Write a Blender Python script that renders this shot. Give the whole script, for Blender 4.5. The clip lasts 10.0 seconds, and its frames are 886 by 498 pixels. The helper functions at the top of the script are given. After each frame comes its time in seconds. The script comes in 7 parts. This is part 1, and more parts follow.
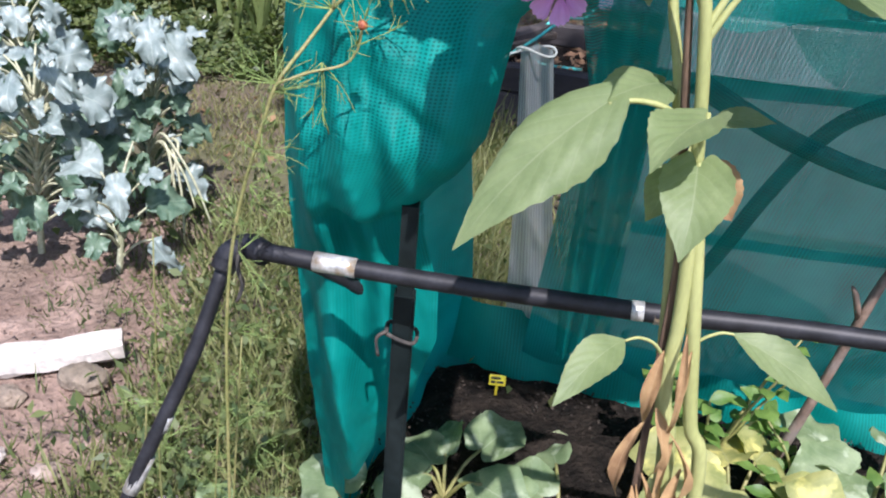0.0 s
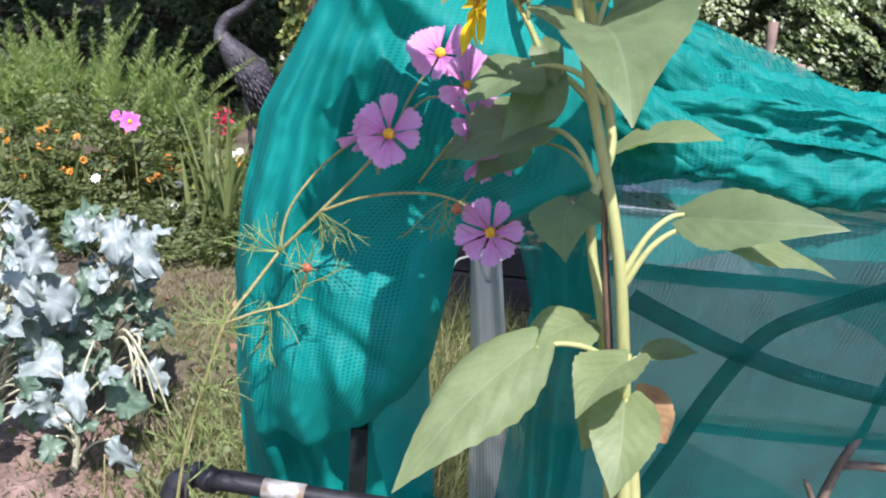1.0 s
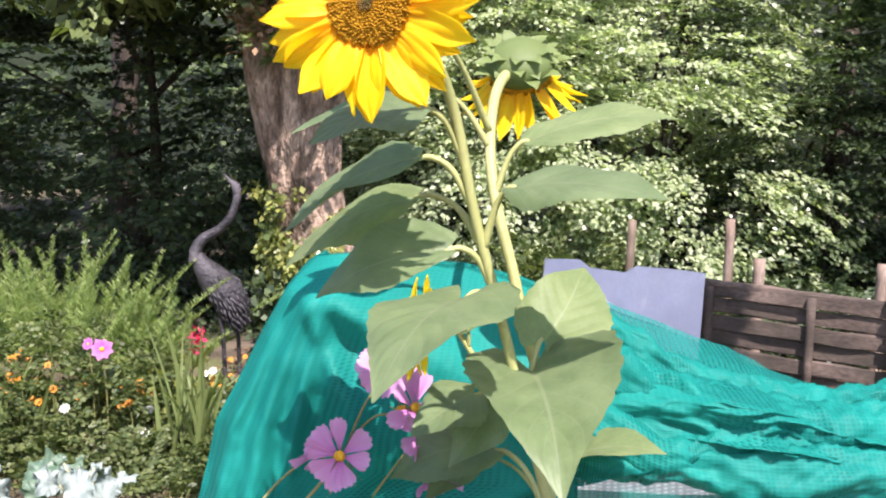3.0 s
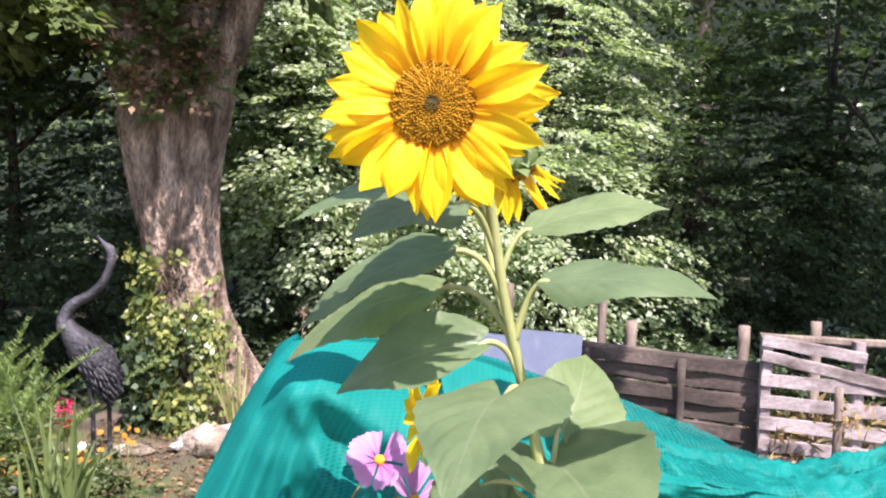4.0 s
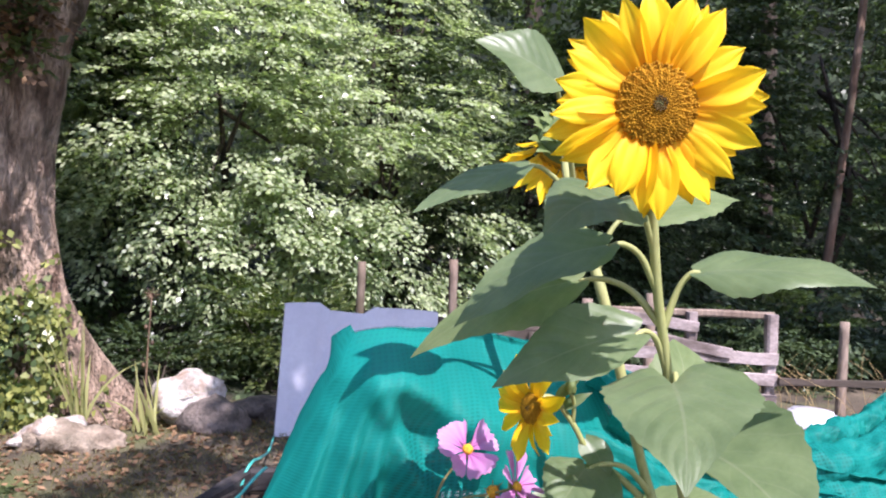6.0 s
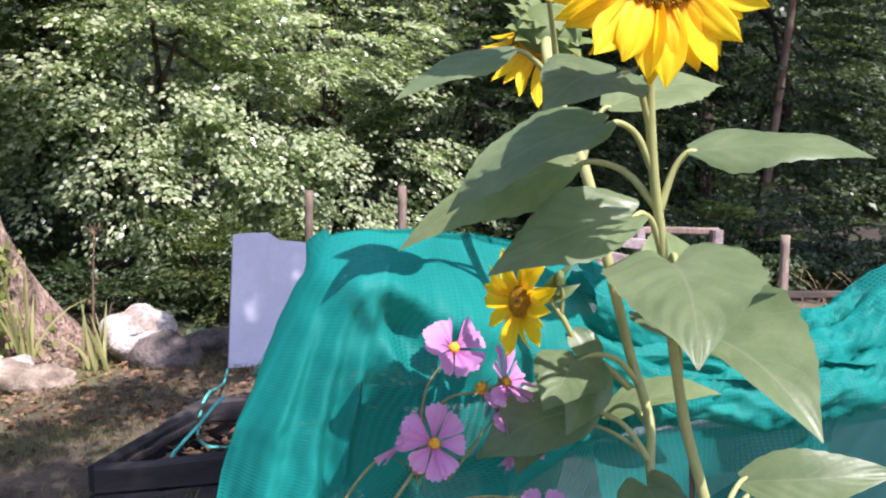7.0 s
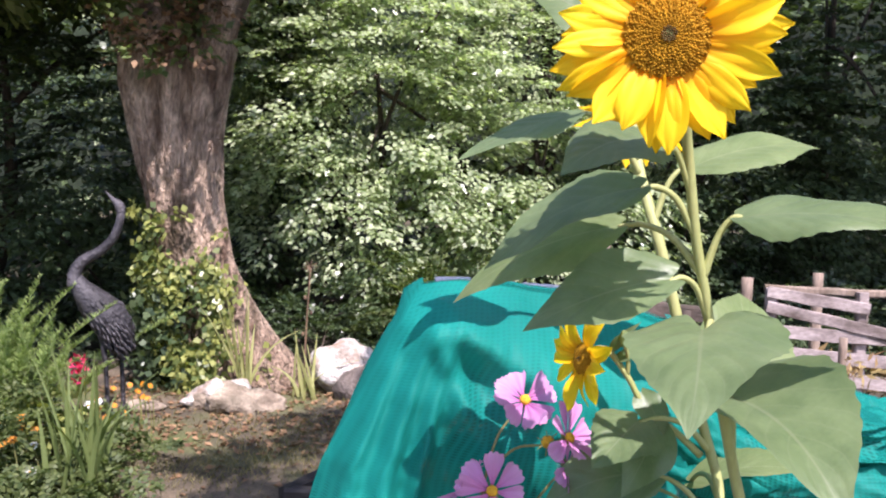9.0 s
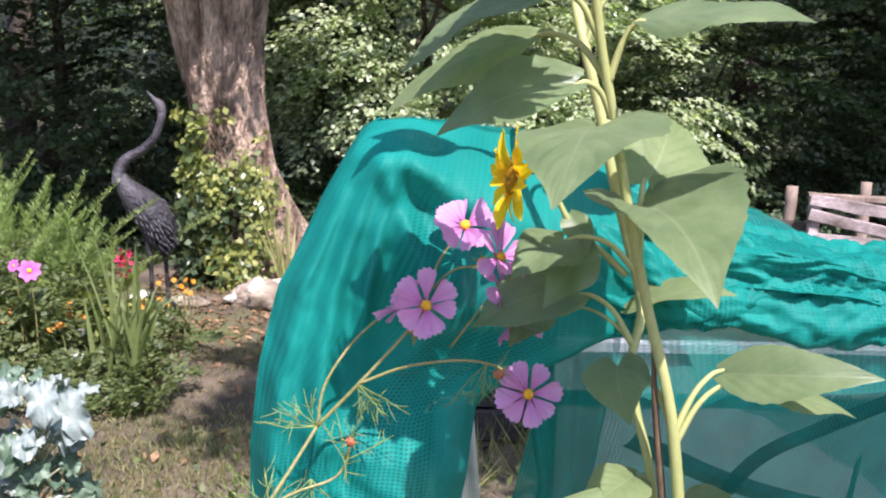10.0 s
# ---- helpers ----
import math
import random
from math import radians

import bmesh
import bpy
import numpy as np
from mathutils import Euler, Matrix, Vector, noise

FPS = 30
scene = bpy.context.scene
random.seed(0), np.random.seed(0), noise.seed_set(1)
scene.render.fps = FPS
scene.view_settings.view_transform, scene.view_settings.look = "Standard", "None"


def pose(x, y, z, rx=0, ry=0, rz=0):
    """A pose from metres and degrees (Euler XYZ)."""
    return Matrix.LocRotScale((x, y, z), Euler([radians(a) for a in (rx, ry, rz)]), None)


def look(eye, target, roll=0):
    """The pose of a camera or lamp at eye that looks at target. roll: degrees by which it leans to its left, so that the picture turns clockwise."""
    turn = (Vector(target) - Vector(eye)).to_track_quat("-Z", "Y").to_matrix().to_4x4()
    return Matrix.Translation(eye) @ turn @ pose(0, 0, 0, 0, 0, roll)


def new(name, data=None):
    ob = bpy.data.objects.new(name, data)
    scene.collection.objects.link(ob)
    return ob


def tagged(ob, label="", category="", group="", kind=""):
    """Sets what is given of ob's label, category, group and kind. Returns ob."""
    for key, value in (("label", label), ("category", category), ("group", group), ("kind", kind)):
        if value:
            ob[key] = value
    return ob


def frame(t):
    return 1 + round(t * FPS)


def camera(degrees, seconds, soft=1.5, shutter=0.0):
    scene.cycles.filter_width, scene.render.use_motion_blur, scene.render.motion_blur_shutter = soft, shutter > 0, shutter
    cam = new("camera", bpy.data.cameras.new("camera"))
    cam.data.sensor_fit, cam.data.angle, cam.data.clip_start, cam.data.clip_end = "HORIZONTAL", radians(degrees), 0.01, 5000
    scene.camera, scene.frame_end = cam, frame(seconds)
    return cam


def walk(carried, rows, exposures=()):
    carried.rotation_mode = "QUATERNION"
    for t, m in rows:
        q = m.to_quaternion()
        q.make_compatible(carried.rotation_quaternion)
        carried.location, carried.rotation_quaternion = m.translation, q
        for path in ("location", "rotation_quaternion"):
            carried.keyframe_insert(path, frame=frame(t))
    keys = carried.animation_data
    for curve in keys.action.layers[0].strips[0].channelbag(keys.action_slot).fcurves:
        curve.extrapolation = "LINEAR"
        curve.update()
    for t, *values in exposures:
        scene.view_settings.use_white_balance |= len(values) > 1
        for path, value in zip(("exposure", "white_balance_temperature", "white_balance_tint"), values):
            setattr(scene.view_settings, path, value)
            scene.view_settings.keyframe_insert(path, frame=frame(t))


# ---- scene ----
cam = camera(53.5, 10.0, soft=2.1)
PATH = [
    (0, (0.446, 0.066, 1.28), (0.409, 1.824, 0.326), 5.0),
    (0.5, (0.467, 0.064, 1.324), (0.445, 1.92, 0.58), 4.5),
    (1, (0.469, 0.06, 1.356), (0.468, 1.965, 0.748), 3.9),
    (1.5, (0.476, 0.064, 1.379), (0.49, 1.994, 0.853), 3.0),
    (2, (0.482, 0.065, 1.403), (0.5, 2.015, 0.96), 2.3),
    (2.5, (0.486, 0.066, 1.446), (0.515, 2.04, 1.126), 1.9),
    (2.7, (0.494, 0.063, 1.467), (0.514, 2.046, 1.204), 1.6),
    (3.8, (0.421, 0.064, 1.497), (0.629, 2.052, 1.434), 2.5),
    (4.1, (0.336, 0.093, 1.508), (0.728, 2.054, 1.474), 2.0),
    (4.5, (0.253, 0.121, 1.514), (0.842, 2.033, 1.505), 2.0),
    (5, (0.18, 0.142, 1.498), (0.882, 2.015, 1.459), 2.8),
    (5.2, (0.154, 0.144, 1.501), (0.871, 2.011, 1.446), 3.0),
    (6.3, (0.113, 0.149, 1.508), (0.852, 2.005, 1.404), 1.5),
    (6.5, (0.112, 0.159, 1.499), (0.879, 2.0, 1.354), 1.2),
    (7, (0.092, 0.184, 1.472), (0.927, 1.986, 1.236), 0.6),
    (7.5, (0.084, 0.184, 1.465), (0.904, 1.995, 1.242), 0.7),
    (8, (0.095, 0.158, 1.486), (0.776, 2.033, 1.348), 1.2),
    (8.5, (0.142, 0.135, 1.489), (0.64, 2.069, 1.378), 1.8),
    (9, (0.211, 0.107, 1.484), (0.576, 2.068, 1.344), 1.9),
    (9.5, (0.273, 0.071, 1.459), (0.565, 2.038, 1.242), 2.0),
    (10, (0.318, 0.045, 1.402), (0.566, 2.002, 1.071), 2.2),
]
walk(cam, [(t, look(eye, aim, roll)) for t, eye, aim, roll in PATH], [(0.0, 0.78, 6040, 18), (1.0, 0.94, 6080, 22), (2.0, 1.16, 6650, 20), (2.7, 1.22, 6700, 20), (4.0, 1.20, 6390, 22), (4.5, 1.08, 6190, 22), (5.0, 0.90, 6090, 21), (6.5, 0.92, 6240, 25), (8.0, 0.94, 6340, 25), (9.5, 1.02, 6380, 22), (10.0, 1.06, 6330, 22)])

# ---------------------------------------------------------------- light
SUN_EL, SUN_AZ = radians(56), radians(168)   # azimuth clockwise from +y
world = bpy.data.worlds.new("sky")
scene.world = world
world.use_nodes = True
wn = world.node_tree.nodes
sky = wn.new("ShaderNodeTexSky")
sky.sky_type, sky.sun_disc = "NISHITA", False
sky.sun_elevation, sky.sun_rotation = SUN_EL, SUN_AZ
wn["Background"].inputs[1].default_value = 0.15
world.node_tree.links.new(sky.outputs[0], wn["Background"].inputs[0])
sun_dir = Vector((math.sin(SUN_AZ) * math.cos(SUN_EL), math.cos(SUN_AZ) * math.cos(SUN_EL), math.sin(SUN_EL)))
sun = new("sun", bpy.data.lights.new("sun", "SUN"))
sun.data.energy, sun.data.angle, sun.data.color = 5.0, radians(0.55), (1.0, 0.955, 0.915)
sun.matrix_basis = look(sun_dir * 30, (0, 0, 0))


def sunward(x, y, z, height):
    """The place at that height between the sun and a spot of the garden."""
    k = (height - z) / sun_dir.z
    return (x + sun_dir.x * k, y + sun_dir.y * k, height)


# ---------------------------------------------------------------- helpers


def node_mat(name):
    m = bpy.data.materials.new(name)
    m.use_nodes = True
    nt = m.node_tree
    return m, nt, nt.nodes, nt.links, nt.nodes["Principled BSDF"]


def noise_ramp(nt, coord, scale, c1, c2, lo=0.35, hi=0.65, detail=6.0):
    n = nt.nodes.new("ShaderNodeTexNoise")
    n.inputs["Scale"].default_value, n.inputs["Detail"].default_value = scale, detail
    r = nt.nodes.new("ShaderNodeValToRGB")
    r.color_ramp.elements[0].position, r.color_ramp.elements[1].position = lo, hi
    r.color_ramp.elements[0].color, r.color_ramp.elements[1].color = (*c1, 1), (*c2, 1)
    nt.links.new(coord, n.inputs["Vector"])
    nt.links.new(n.outputs["Fac"], r.inputs["Fac"])
    return n, r


def mix_col(nt, fac, a, b, blend="MIX"):
    m = nt.nodes.new("ShaderNodeMix")
    m.data_type, m.blend_type = "RGBA", blend
    for sock, v in ((m.inputs[0], fac), (m.inputs[6], a), (m.inputs[7], b)):
        if hasattr(v, "links"):
            nt.links.new(v, sock)
        else:
            sock.default_value = v if isinstance(v, float) else (*v, 1)
    return m.outputs[2]


def surf(name, c1, c2, scale=8.0, rough=0.7, bump=0.3, fine=60.0, stain=None, stain_scale=2.0, metal=0.0, stretch=(1, 1, 1), dist=0.01, grain=(0.62, 1.25)):
    """A worn surface: two colours in large patches, a fine grain and relief, and stains if given."""
    m, nt, nodes, links, p = node_mat(name)
    tc = nodes.new("ShaderNodeTexCoord")
    mp = nodes.new("ShaderNodeMapping")
    mp.inputs["Scale"].default_value = stretch
    links.new(tc.outputs["Object"], mp.inputs[0])
    co = mp.outputs[0]
    _, a = noise_ramp(nt, co, scale, c1, c2)
    g, b = noise_ramp(nt, co, fine, (grain[0],) * 3, (grain[1],) * 3, 0.3, 0.7)
    col = mix_col(nt, 0.8, a.outputs[0], b.outputs[0], "MULTIPLY")
    if stain:
        _, s = noise_ramp(nt, co, stain_scale, (0, 0, 0), (1, 1, 1), 0.5, 0.68)
        col = mix_col(nt, s.outputs[0], col, stain)
    links.new(col, p.inputs["Base Color"])
    p.inputs["Roughness"].default_value, p.inputs["Metallic"].default_value = rough, metal
    if bump:
        bp = nodes.new("ShaderNodeBump")
        bp.inputs["Strength"].default_value, bp.inputs["Distance"].default_value = bump, dist
        links.new(g.outputs["Fac"], bp.inputs["Height"])
        links.new(bp.outputs[0], p.inputs["Normal"])
    return m


def foliage(name, c1, c2, trans=0.35, rough=0.5, tcol=None, spec=0.4):
    """Leaves that differ one by one and let light through."""
    m, nt, nodes, links, p = node_mat(name)
    geo = nodes.new("ShaderNodeNewGeometry")
    r = nodes.new("ShaderNodeValToRGB")
    r.color_ramp.elements[0].color, r.color_ramp.elements[1].color = (*c1, 1), (*c2, 1)
    links.new(geo.outputs["Random Per Island"], r.inputs[0])
    links.new(r.outputs[0], p.inputs["Base Color"])
    p.inputs["Roughness"].default_value = rough
    p.inputs["Specular IOR Level"].default_value = spec
    t = nodes.new("ShaderNodeBsdfTranslucent")
    tc = mix_col(nt, 1.0, r.outputs[0], tcol or (1.3, 1.5, 0.6), "MULTIPLY")
    links.new(tc, t.inputs[0])
    mx = nodes.new("ShaderNodeMixShader")
    mx.inputs[0].default_value = trans
    links.new(p.outputs[0], mx.inputs[1])
    links.new(t.outputs[0], mx.inputs[2])
    links.new(mx.outputs[0], nodes["Material Output"].inputs[0])
    return m


def leaf_mat(name, c1, c2, vein, trans=0.3, rough=0.55, blotch=None, tcol=(1.5, 1.6, 0.5), veins=7.0):
    """A single large leaf with midrib and side veins by its own coordinates."""
    m, nt, nodes, links, p = node_mat(name)
    tc = nodes.new("ShaderNodeTexCoord")
    sep = nodes.new("ShaderNodeSeparateXYZ")
    links.new(tc.outputs["UV"], sep.inputs[0])

    def math_node(op, a, b=0.0, c=0.0):
        n = nodes.new("ShaderNodeMath")
        n.operation = op
        for k, v in enumerate((a, b, c)):
            if hasattr(v, "links"):
                links.new(v, n.inputs[k])
            else:
                n.inputs[k].default_value = v
        return n.outputs[0]

    u = math_node("ABSOLUTE", math_node("MULTIPLY_ADD", sep.outputs[0], 2.0, -1.0))
    v = sep.outputs[1]
    run = math_node("FRACT", math_node("MULTIPLY", math_node("SUBTRACT", v, math_node("MULTIPLY", u, 0.35)), veins))
    side = math_node("LESS_THAN", math_node("ABSOLUTE", math_node("SUBTRACT", run, 0.5)), 0.045)
    mid = math_node("LESS_THAN", u, 0.026)
    line = math_node("MAXIMUM", math_node("MULTIPLY", mid, 0.42), math_node("MULTIPLY", side, 0.16))
    _, a = noise_ramp(nt, tc.outputs["Object"], 30.0, c1, c2)
    g, b = noise_ramp(nt, tc.outputs["Object"], 260.0, (0.93, 0.93, 0.93), (1.05, 1.05, 1.05), 0.3, 0.7)
    col = mix_col(nt, 0.8, a.outputs[0], b.outputs[0], "MULTIPLY")
    if blotch:
        _, s = noise_ramp(nt, tc.outputs["Object"], 22.0, (0, 0, 0), (1, 1, 1), 0.55, 0.66)
        col = mix_col(nt, s.outputs[0], col, blotch)
    col = mix_col(nt, line, col, vein)
    links.new(col, p.inputs["Base Color"])
    p.inputs["Roughness"].default_value = rough
    bp = nodes.new("ShaderNodeBump")
    bp.inputs["Strength"].default_value, bp.inputs["Distance"].default_value = 0.25, 0.001
    hgt = math_node("ADD", math_node("MULTIPLY", line, -0.6), g.outputs["Fac"])
    links.new(hgt, bp.inputs["Height"])
    links.new(bp.outputs[0], p.inputs["Normal"])
    t = nodes.new("ShaderNodeBsdfTranslucent")
    links.new(mix_col(nt, 1.0, col, tcol, "MULTIPLY"), t.inputs[0])
    mx = nodes.new("ShaderNodeMixShader")
    mx.inputs[0].default_value = trans
    links.new(p.outputs[0], mx.inputs[1])
    links.new(t.outputs[0], mx.inputs[2])
    links.new(mx.outputs[0], nodes["Material Output"].inputs[0])
    return m


def petal_mat(name, base, blade, tip, trans=0.5):
    """A smooth petal: deeper at its foot, with faint streaks along it."""
    m, nt, nodes, links, p = node_mat(name)
    tc = nodes.new("ShaderNodeTexCoord")
    sep = nodes.new("ShaderNodeSeparateXYZ")
    links.new(tc.outputs["UV"], sep.inputs[0])
    r = nodes.new("ShaderNodeValToRGB")
    e = r.color_ramp.elements
    e[0].position, e[1].position = 0.0, 1.0
    e[0].color, e[1].color = (*base, 1), (*tip, 1)
    k = e.new(0.38)
    k.color = (*blade, 1)
    links.new(sep.outputs[1], r.inputs[0])
    mp = nodes.new("ShaderNodeMapping")
    mp.inputs["Scale"].default_value = (9.0, 0.8, 1.0)
    links.new(tc.outputs["UV"], mp.inputs[0])
    _, st = noise_ramp(nt, mp.outputs[0], 2.0, (0.93, 0.90, 0.9), (1.03, 1.04, 1.03), 0.3, 0.7, 3.0)
    col = mix_col(nt, 0.9, r.outputs[0], st.outputs[0], "MULTIPLY")
    links.new(col, p.inputs["Base Color"])
    p.inputs["Roughness"].default_value, p.inputs["Specular IOR Level"].default_value = 0.55, 0.3
    t = nodes.new("ShaderNodeBsdfTranslucent")
    links.new(col, t.inputs[0])
    mx = nodes.new("ShaderNodeMixShader")
    mx.inputs[0].default_value = trans
    links.new(p.outputs[0], mx.inputs[1])
    links.new(t.outputs[0], mx.inputs[2])
    links.new(mx.outputs[0], nodes["Material Output"].inputs[0])
    return m


def net_mat(name, cover, c1, c2, rib=230.0, gap=0.32, stitch=0.75):
    """Knitted shade netting: ribs and stitches with open gaps between them."""
    m, nt, nodes, links, p = node_mat(name)
    tc = nodes.new("ShaderNodeTexCoord")
    outs = []
    for axis, scale, dist in (("X", rib * 0.62, 1.1), ("Y", rib * 1.1, 1.2)):
        w = nodes.new("ShaderNodeTexWave")
        w.bands_direction = axis
        w.inputs["Scale"].default_value, w.inputs["Distortion"].default_value = scale / 3.2, dist
        w.inputs["Detail"].default_value, w.inputs["Detail Scale"].default_value = 3.0, 1.2
        links.new(tc.outputs["UV"], w.inputs[0])
        outs.append(w.outputs["Fac"])
    mul = nodes.new("ShaderNodeMath")
    mul.operation = "MULTIPLY"
    links.new(outs[0], mul.inputs[0])
    links.new(outs[1], mul.inputs[1])
    big, a0 = noise_ramp(nt, tc.outputs["UV"], 7.0, c1, c2, 0.3, 0.7)
    # rows of stitches show in patches, where two layers lie on each other
    tall = nodes.new("ShaderNodeMapping")
    tall.inputs["Scale"].default_value = (1.0, 0.30, 1.0)
    links.new(tc.outputs["UV"], tall.inputs[0])
    _, patch = noise_ramp(nt, tall.outputs[0], 9.0, (0, 0, 0), (1, 1, 1), 0.47, 0.60, 4.0)
    row = nodes.new("ShaderNodeMath")
    row.operation = "MULTIPLY"
    links.new(mul.outputs[0], row.inputs[0])
    links.new(patch.outputs[0], row.inputs[1])
    half = nodes.new("ShaderNodeMath")
    half.operation = "MULTIPLY"
    half.inputs[1].default_value = stitch
    links.new(row.outputs[0], half.inputs[0])
    knit = mix_col(nt, half.outputs[0], a0.outputs[0], tuple(c * 0.25 for c in c1))
    links.new(knit, p.inputs["Base Color"])
    p.inputs["Roughness"].default_value, p.inputs["Specular IOR Level"].default_value = 0.6, 0.25
    t = nodes.new("ShaderNodeBsdfTranslucent")
    links.new(knit, t.inputs[0])
    mx = nodes.new("ShaderNodeMixShader")
    mx.inputs[0].default_value = 0.5
    links.new(p.outputs[0], mx.inputs[1])
    links.new(t.outputs[0], mx.inputs[2])
    hole = nodes.new("ShaderNodeMapRange")
    hole.inputs["To Min"].default_value = min(1.0, cover + 0.14)
    hole.inputs["To Max"].default_value = max(0.0, cover - gap)
    links.new(mul.outputs[0], hole.inputs[0])
    tr = nodes.new("ShaderNodeBsdfTransparent")
    fin = nodes.new("ShaderNodeMixShader")
    links.new(hole.outputs[0], fin.inputs[0])
    links.new(tr.outputs[0], fin.inputs[1])
    links.new(mx.outputs[0], fin.inputs[2])
    bp = nodes.new("ShaderNodeBump")
    bp.inputs["Strength"].default_value, bp.inputs["Distance"].default_value = 0.2, 0.001
    links.new(outs[1], bp.inputs["Height"])
    links.new(bp.outputs[0], p.inputs["Normal"])
    links.new(fin.outputs[0], nodes["Material Output"].inputs[0])
    return m


def thing(name, at=(0, 0, 0), label="", category="", group="", kind=""):
    e = new(name)
    e.empty_display_size = 0.05
    e.location = at
    return tagged(e, label, category, group, kind)


def under(ob, parent):
    if parent is not None:
        ob.parent = parent
        if parent.type == "EMPTY":
            ob.matrix_parent_inverse = Matrix.Translation(parent.location).inverted()
    return ob


def to_mesh(name, data, material, smooth=True):
    """A mesh from a bmesh or from (vertices, faces[, uvs per vertex])."""
    me = bpy.data.meshes.new(name)
    if isinstance(data, bmesh.types.BMesh):
        data.to_mesh(me)
        data.free()
    else:
        me.from_pydata([tuple(map(float, v)) for v in data[0]], [], [tuple(map(int, q)) for q in data[1]])
        if len(data) > 2:
            lay = me.uv_layers.new(name="UVMap")
            uv = np.asarray(data[2], float)
            idx = np.empty(len(me.loops), int)
            me.loops.foreach_get("vertex_index", idx)
            lay.data.foreach_set("uv", uv[idx].ravel())
    me.materials.append(material)
    if smooth and not isinstance(data, Flat):
        me.polygons.foreach_set("use_smooth", [True] * len(me.polygons))
    me.update()
    return me


def part(name, data, material, parent=None, label="", smooth=True):
    ob = new(name, to_mesh(name, data, material, smooth))
    under(ob, parent)
    if label:
        tagged(ob, label)
    return ob


def quads_mesh(name, q, material):
    """A mesh of loose four-cornered leaves, q of shape (n, 4, 3)."""
    n = len(q)
    me = bpy.data.meshes.new(name)
    me.vertices.add(4 * n)
    me.vertices.foreach_set("co", np.ascontiguousarray(q, np.float32).ravel())
    me.loops.add(4 * n)
    me.loops.foreach_set("vertex_index", np.arange(4 * n, dtype=np.int32))
    me.polygons.add(n)
    me.polygons.foreach_set("loop_start", np.arange(0, 4 * n, 4, dtype=np.int32))
    me.materials.append(material)
    me.update(calc_edges=True)
    return me


def unit(a):
    a = np.asarray(a, float)
    return a / np.maximum(np.linalg.norm(a, axis=-1, keepdims=True), 1e-9)


def leaf_quads(at, ahead, normal, length, width, fold=0.25):
    """Pointed four-cornered leaves: at their stalk, with the side corners raised a little."""
    ahead = unit(ahead)
    side = unit(np.cross(normal, ahead))
    up = np.cross(ahead, side)
    L, W = np.broadcast_to(length, len(at))[:, None], np.broadcast_to(width, len(at))[:, None]
    mid = at + ahead * L * 0.45 + up * W * fold
    return np.stack([at, mid + side * W / 2, at + ahead * L, mid - side * W / 2], 1)


def spline(pts, sub=5):
    """A smooth line through the points."""
    p = np.asarray(pts, float)
    if len(p) < 3:
        return np.linspace(p[0], p[-1], sub + 1)
    q = np.vstack([2 * p[0] - p[1], p, 2 * p[-1] - p[-2]])
    out = []
    for i in range(1, len(q) - 2):
        for s in np.linspace(0, 1, sub, endpoint=False):
            a, b, c, d = q[i - 1], q[i], q[i + 1], q[i + 2]
            out.append(0.5 * (2 * b + (c - a) * s + (2 * a - 5 * b + 4 * c - d) * s * s + (3 * b - a - 3 * c + d) * s ** 3))
    out.append(p[-1])
    return np.array(out)


def tube(pts, radii, seg=8, sub=5, rough=0.0, caps=True):
    """Vertices and faces of a bent round bar through the points."""
    line = spline(pts, sub)
    r = np.interp(np.linspace(0, 1, len(line)), np.linspace(0, 1, len(np.atleast_1d(radii))), np.atleast_1d(radii))
    tang = unit(np.gradient(line, axis=0))
    ref = np.array((0.0, 0, 1)) if abs(tang[0][2]) < 0.9 else np.array((1.0, 0, 0))
    verts, faces = [], []
    side = unit(np.cross(tang[0], ref))
    for i, (c, t) in enumerate(zip(line, tang)):
        side = unit(side - t * (side @ t))
        up = np.cross(t, side)
        for k in range(seg):
            a = 2 * math.pi * k / seg
            rr = r[i]
            if rough:
                rr *= 1 + rough * noise.noise(Vector(c * 6 + np.array((math.cos(a), math.sin(a), 0)) * 2))
            verts.append(c + rr * (math.cos(a) * side + math.sin(a) * up))
    n = len(line)
    for i in range(n - 1):
        for k in range(seg):
            k2 = (k + 1) % seg
            faces.append((i * seg + k, i * seg + k2, (i + 1) * seg + k2, (i + 1) * seg + k))
    if caps:
        faces.append(tuple(range(seg))[::-1])
        faces.append(tuple((n - 1) * seg + k for k in range(seg)))
    return verts, faces


def join(*pieces):
    verts, faces = [], []
    for v, f in pieces:
        o = len(verts)
        verts.extend(v)
        faces.extend(tuple(i + o for i in q) for q in f)
    return verts, faces


class Flat(tuple):
    """Vertices and faces that keep their flat sides."""


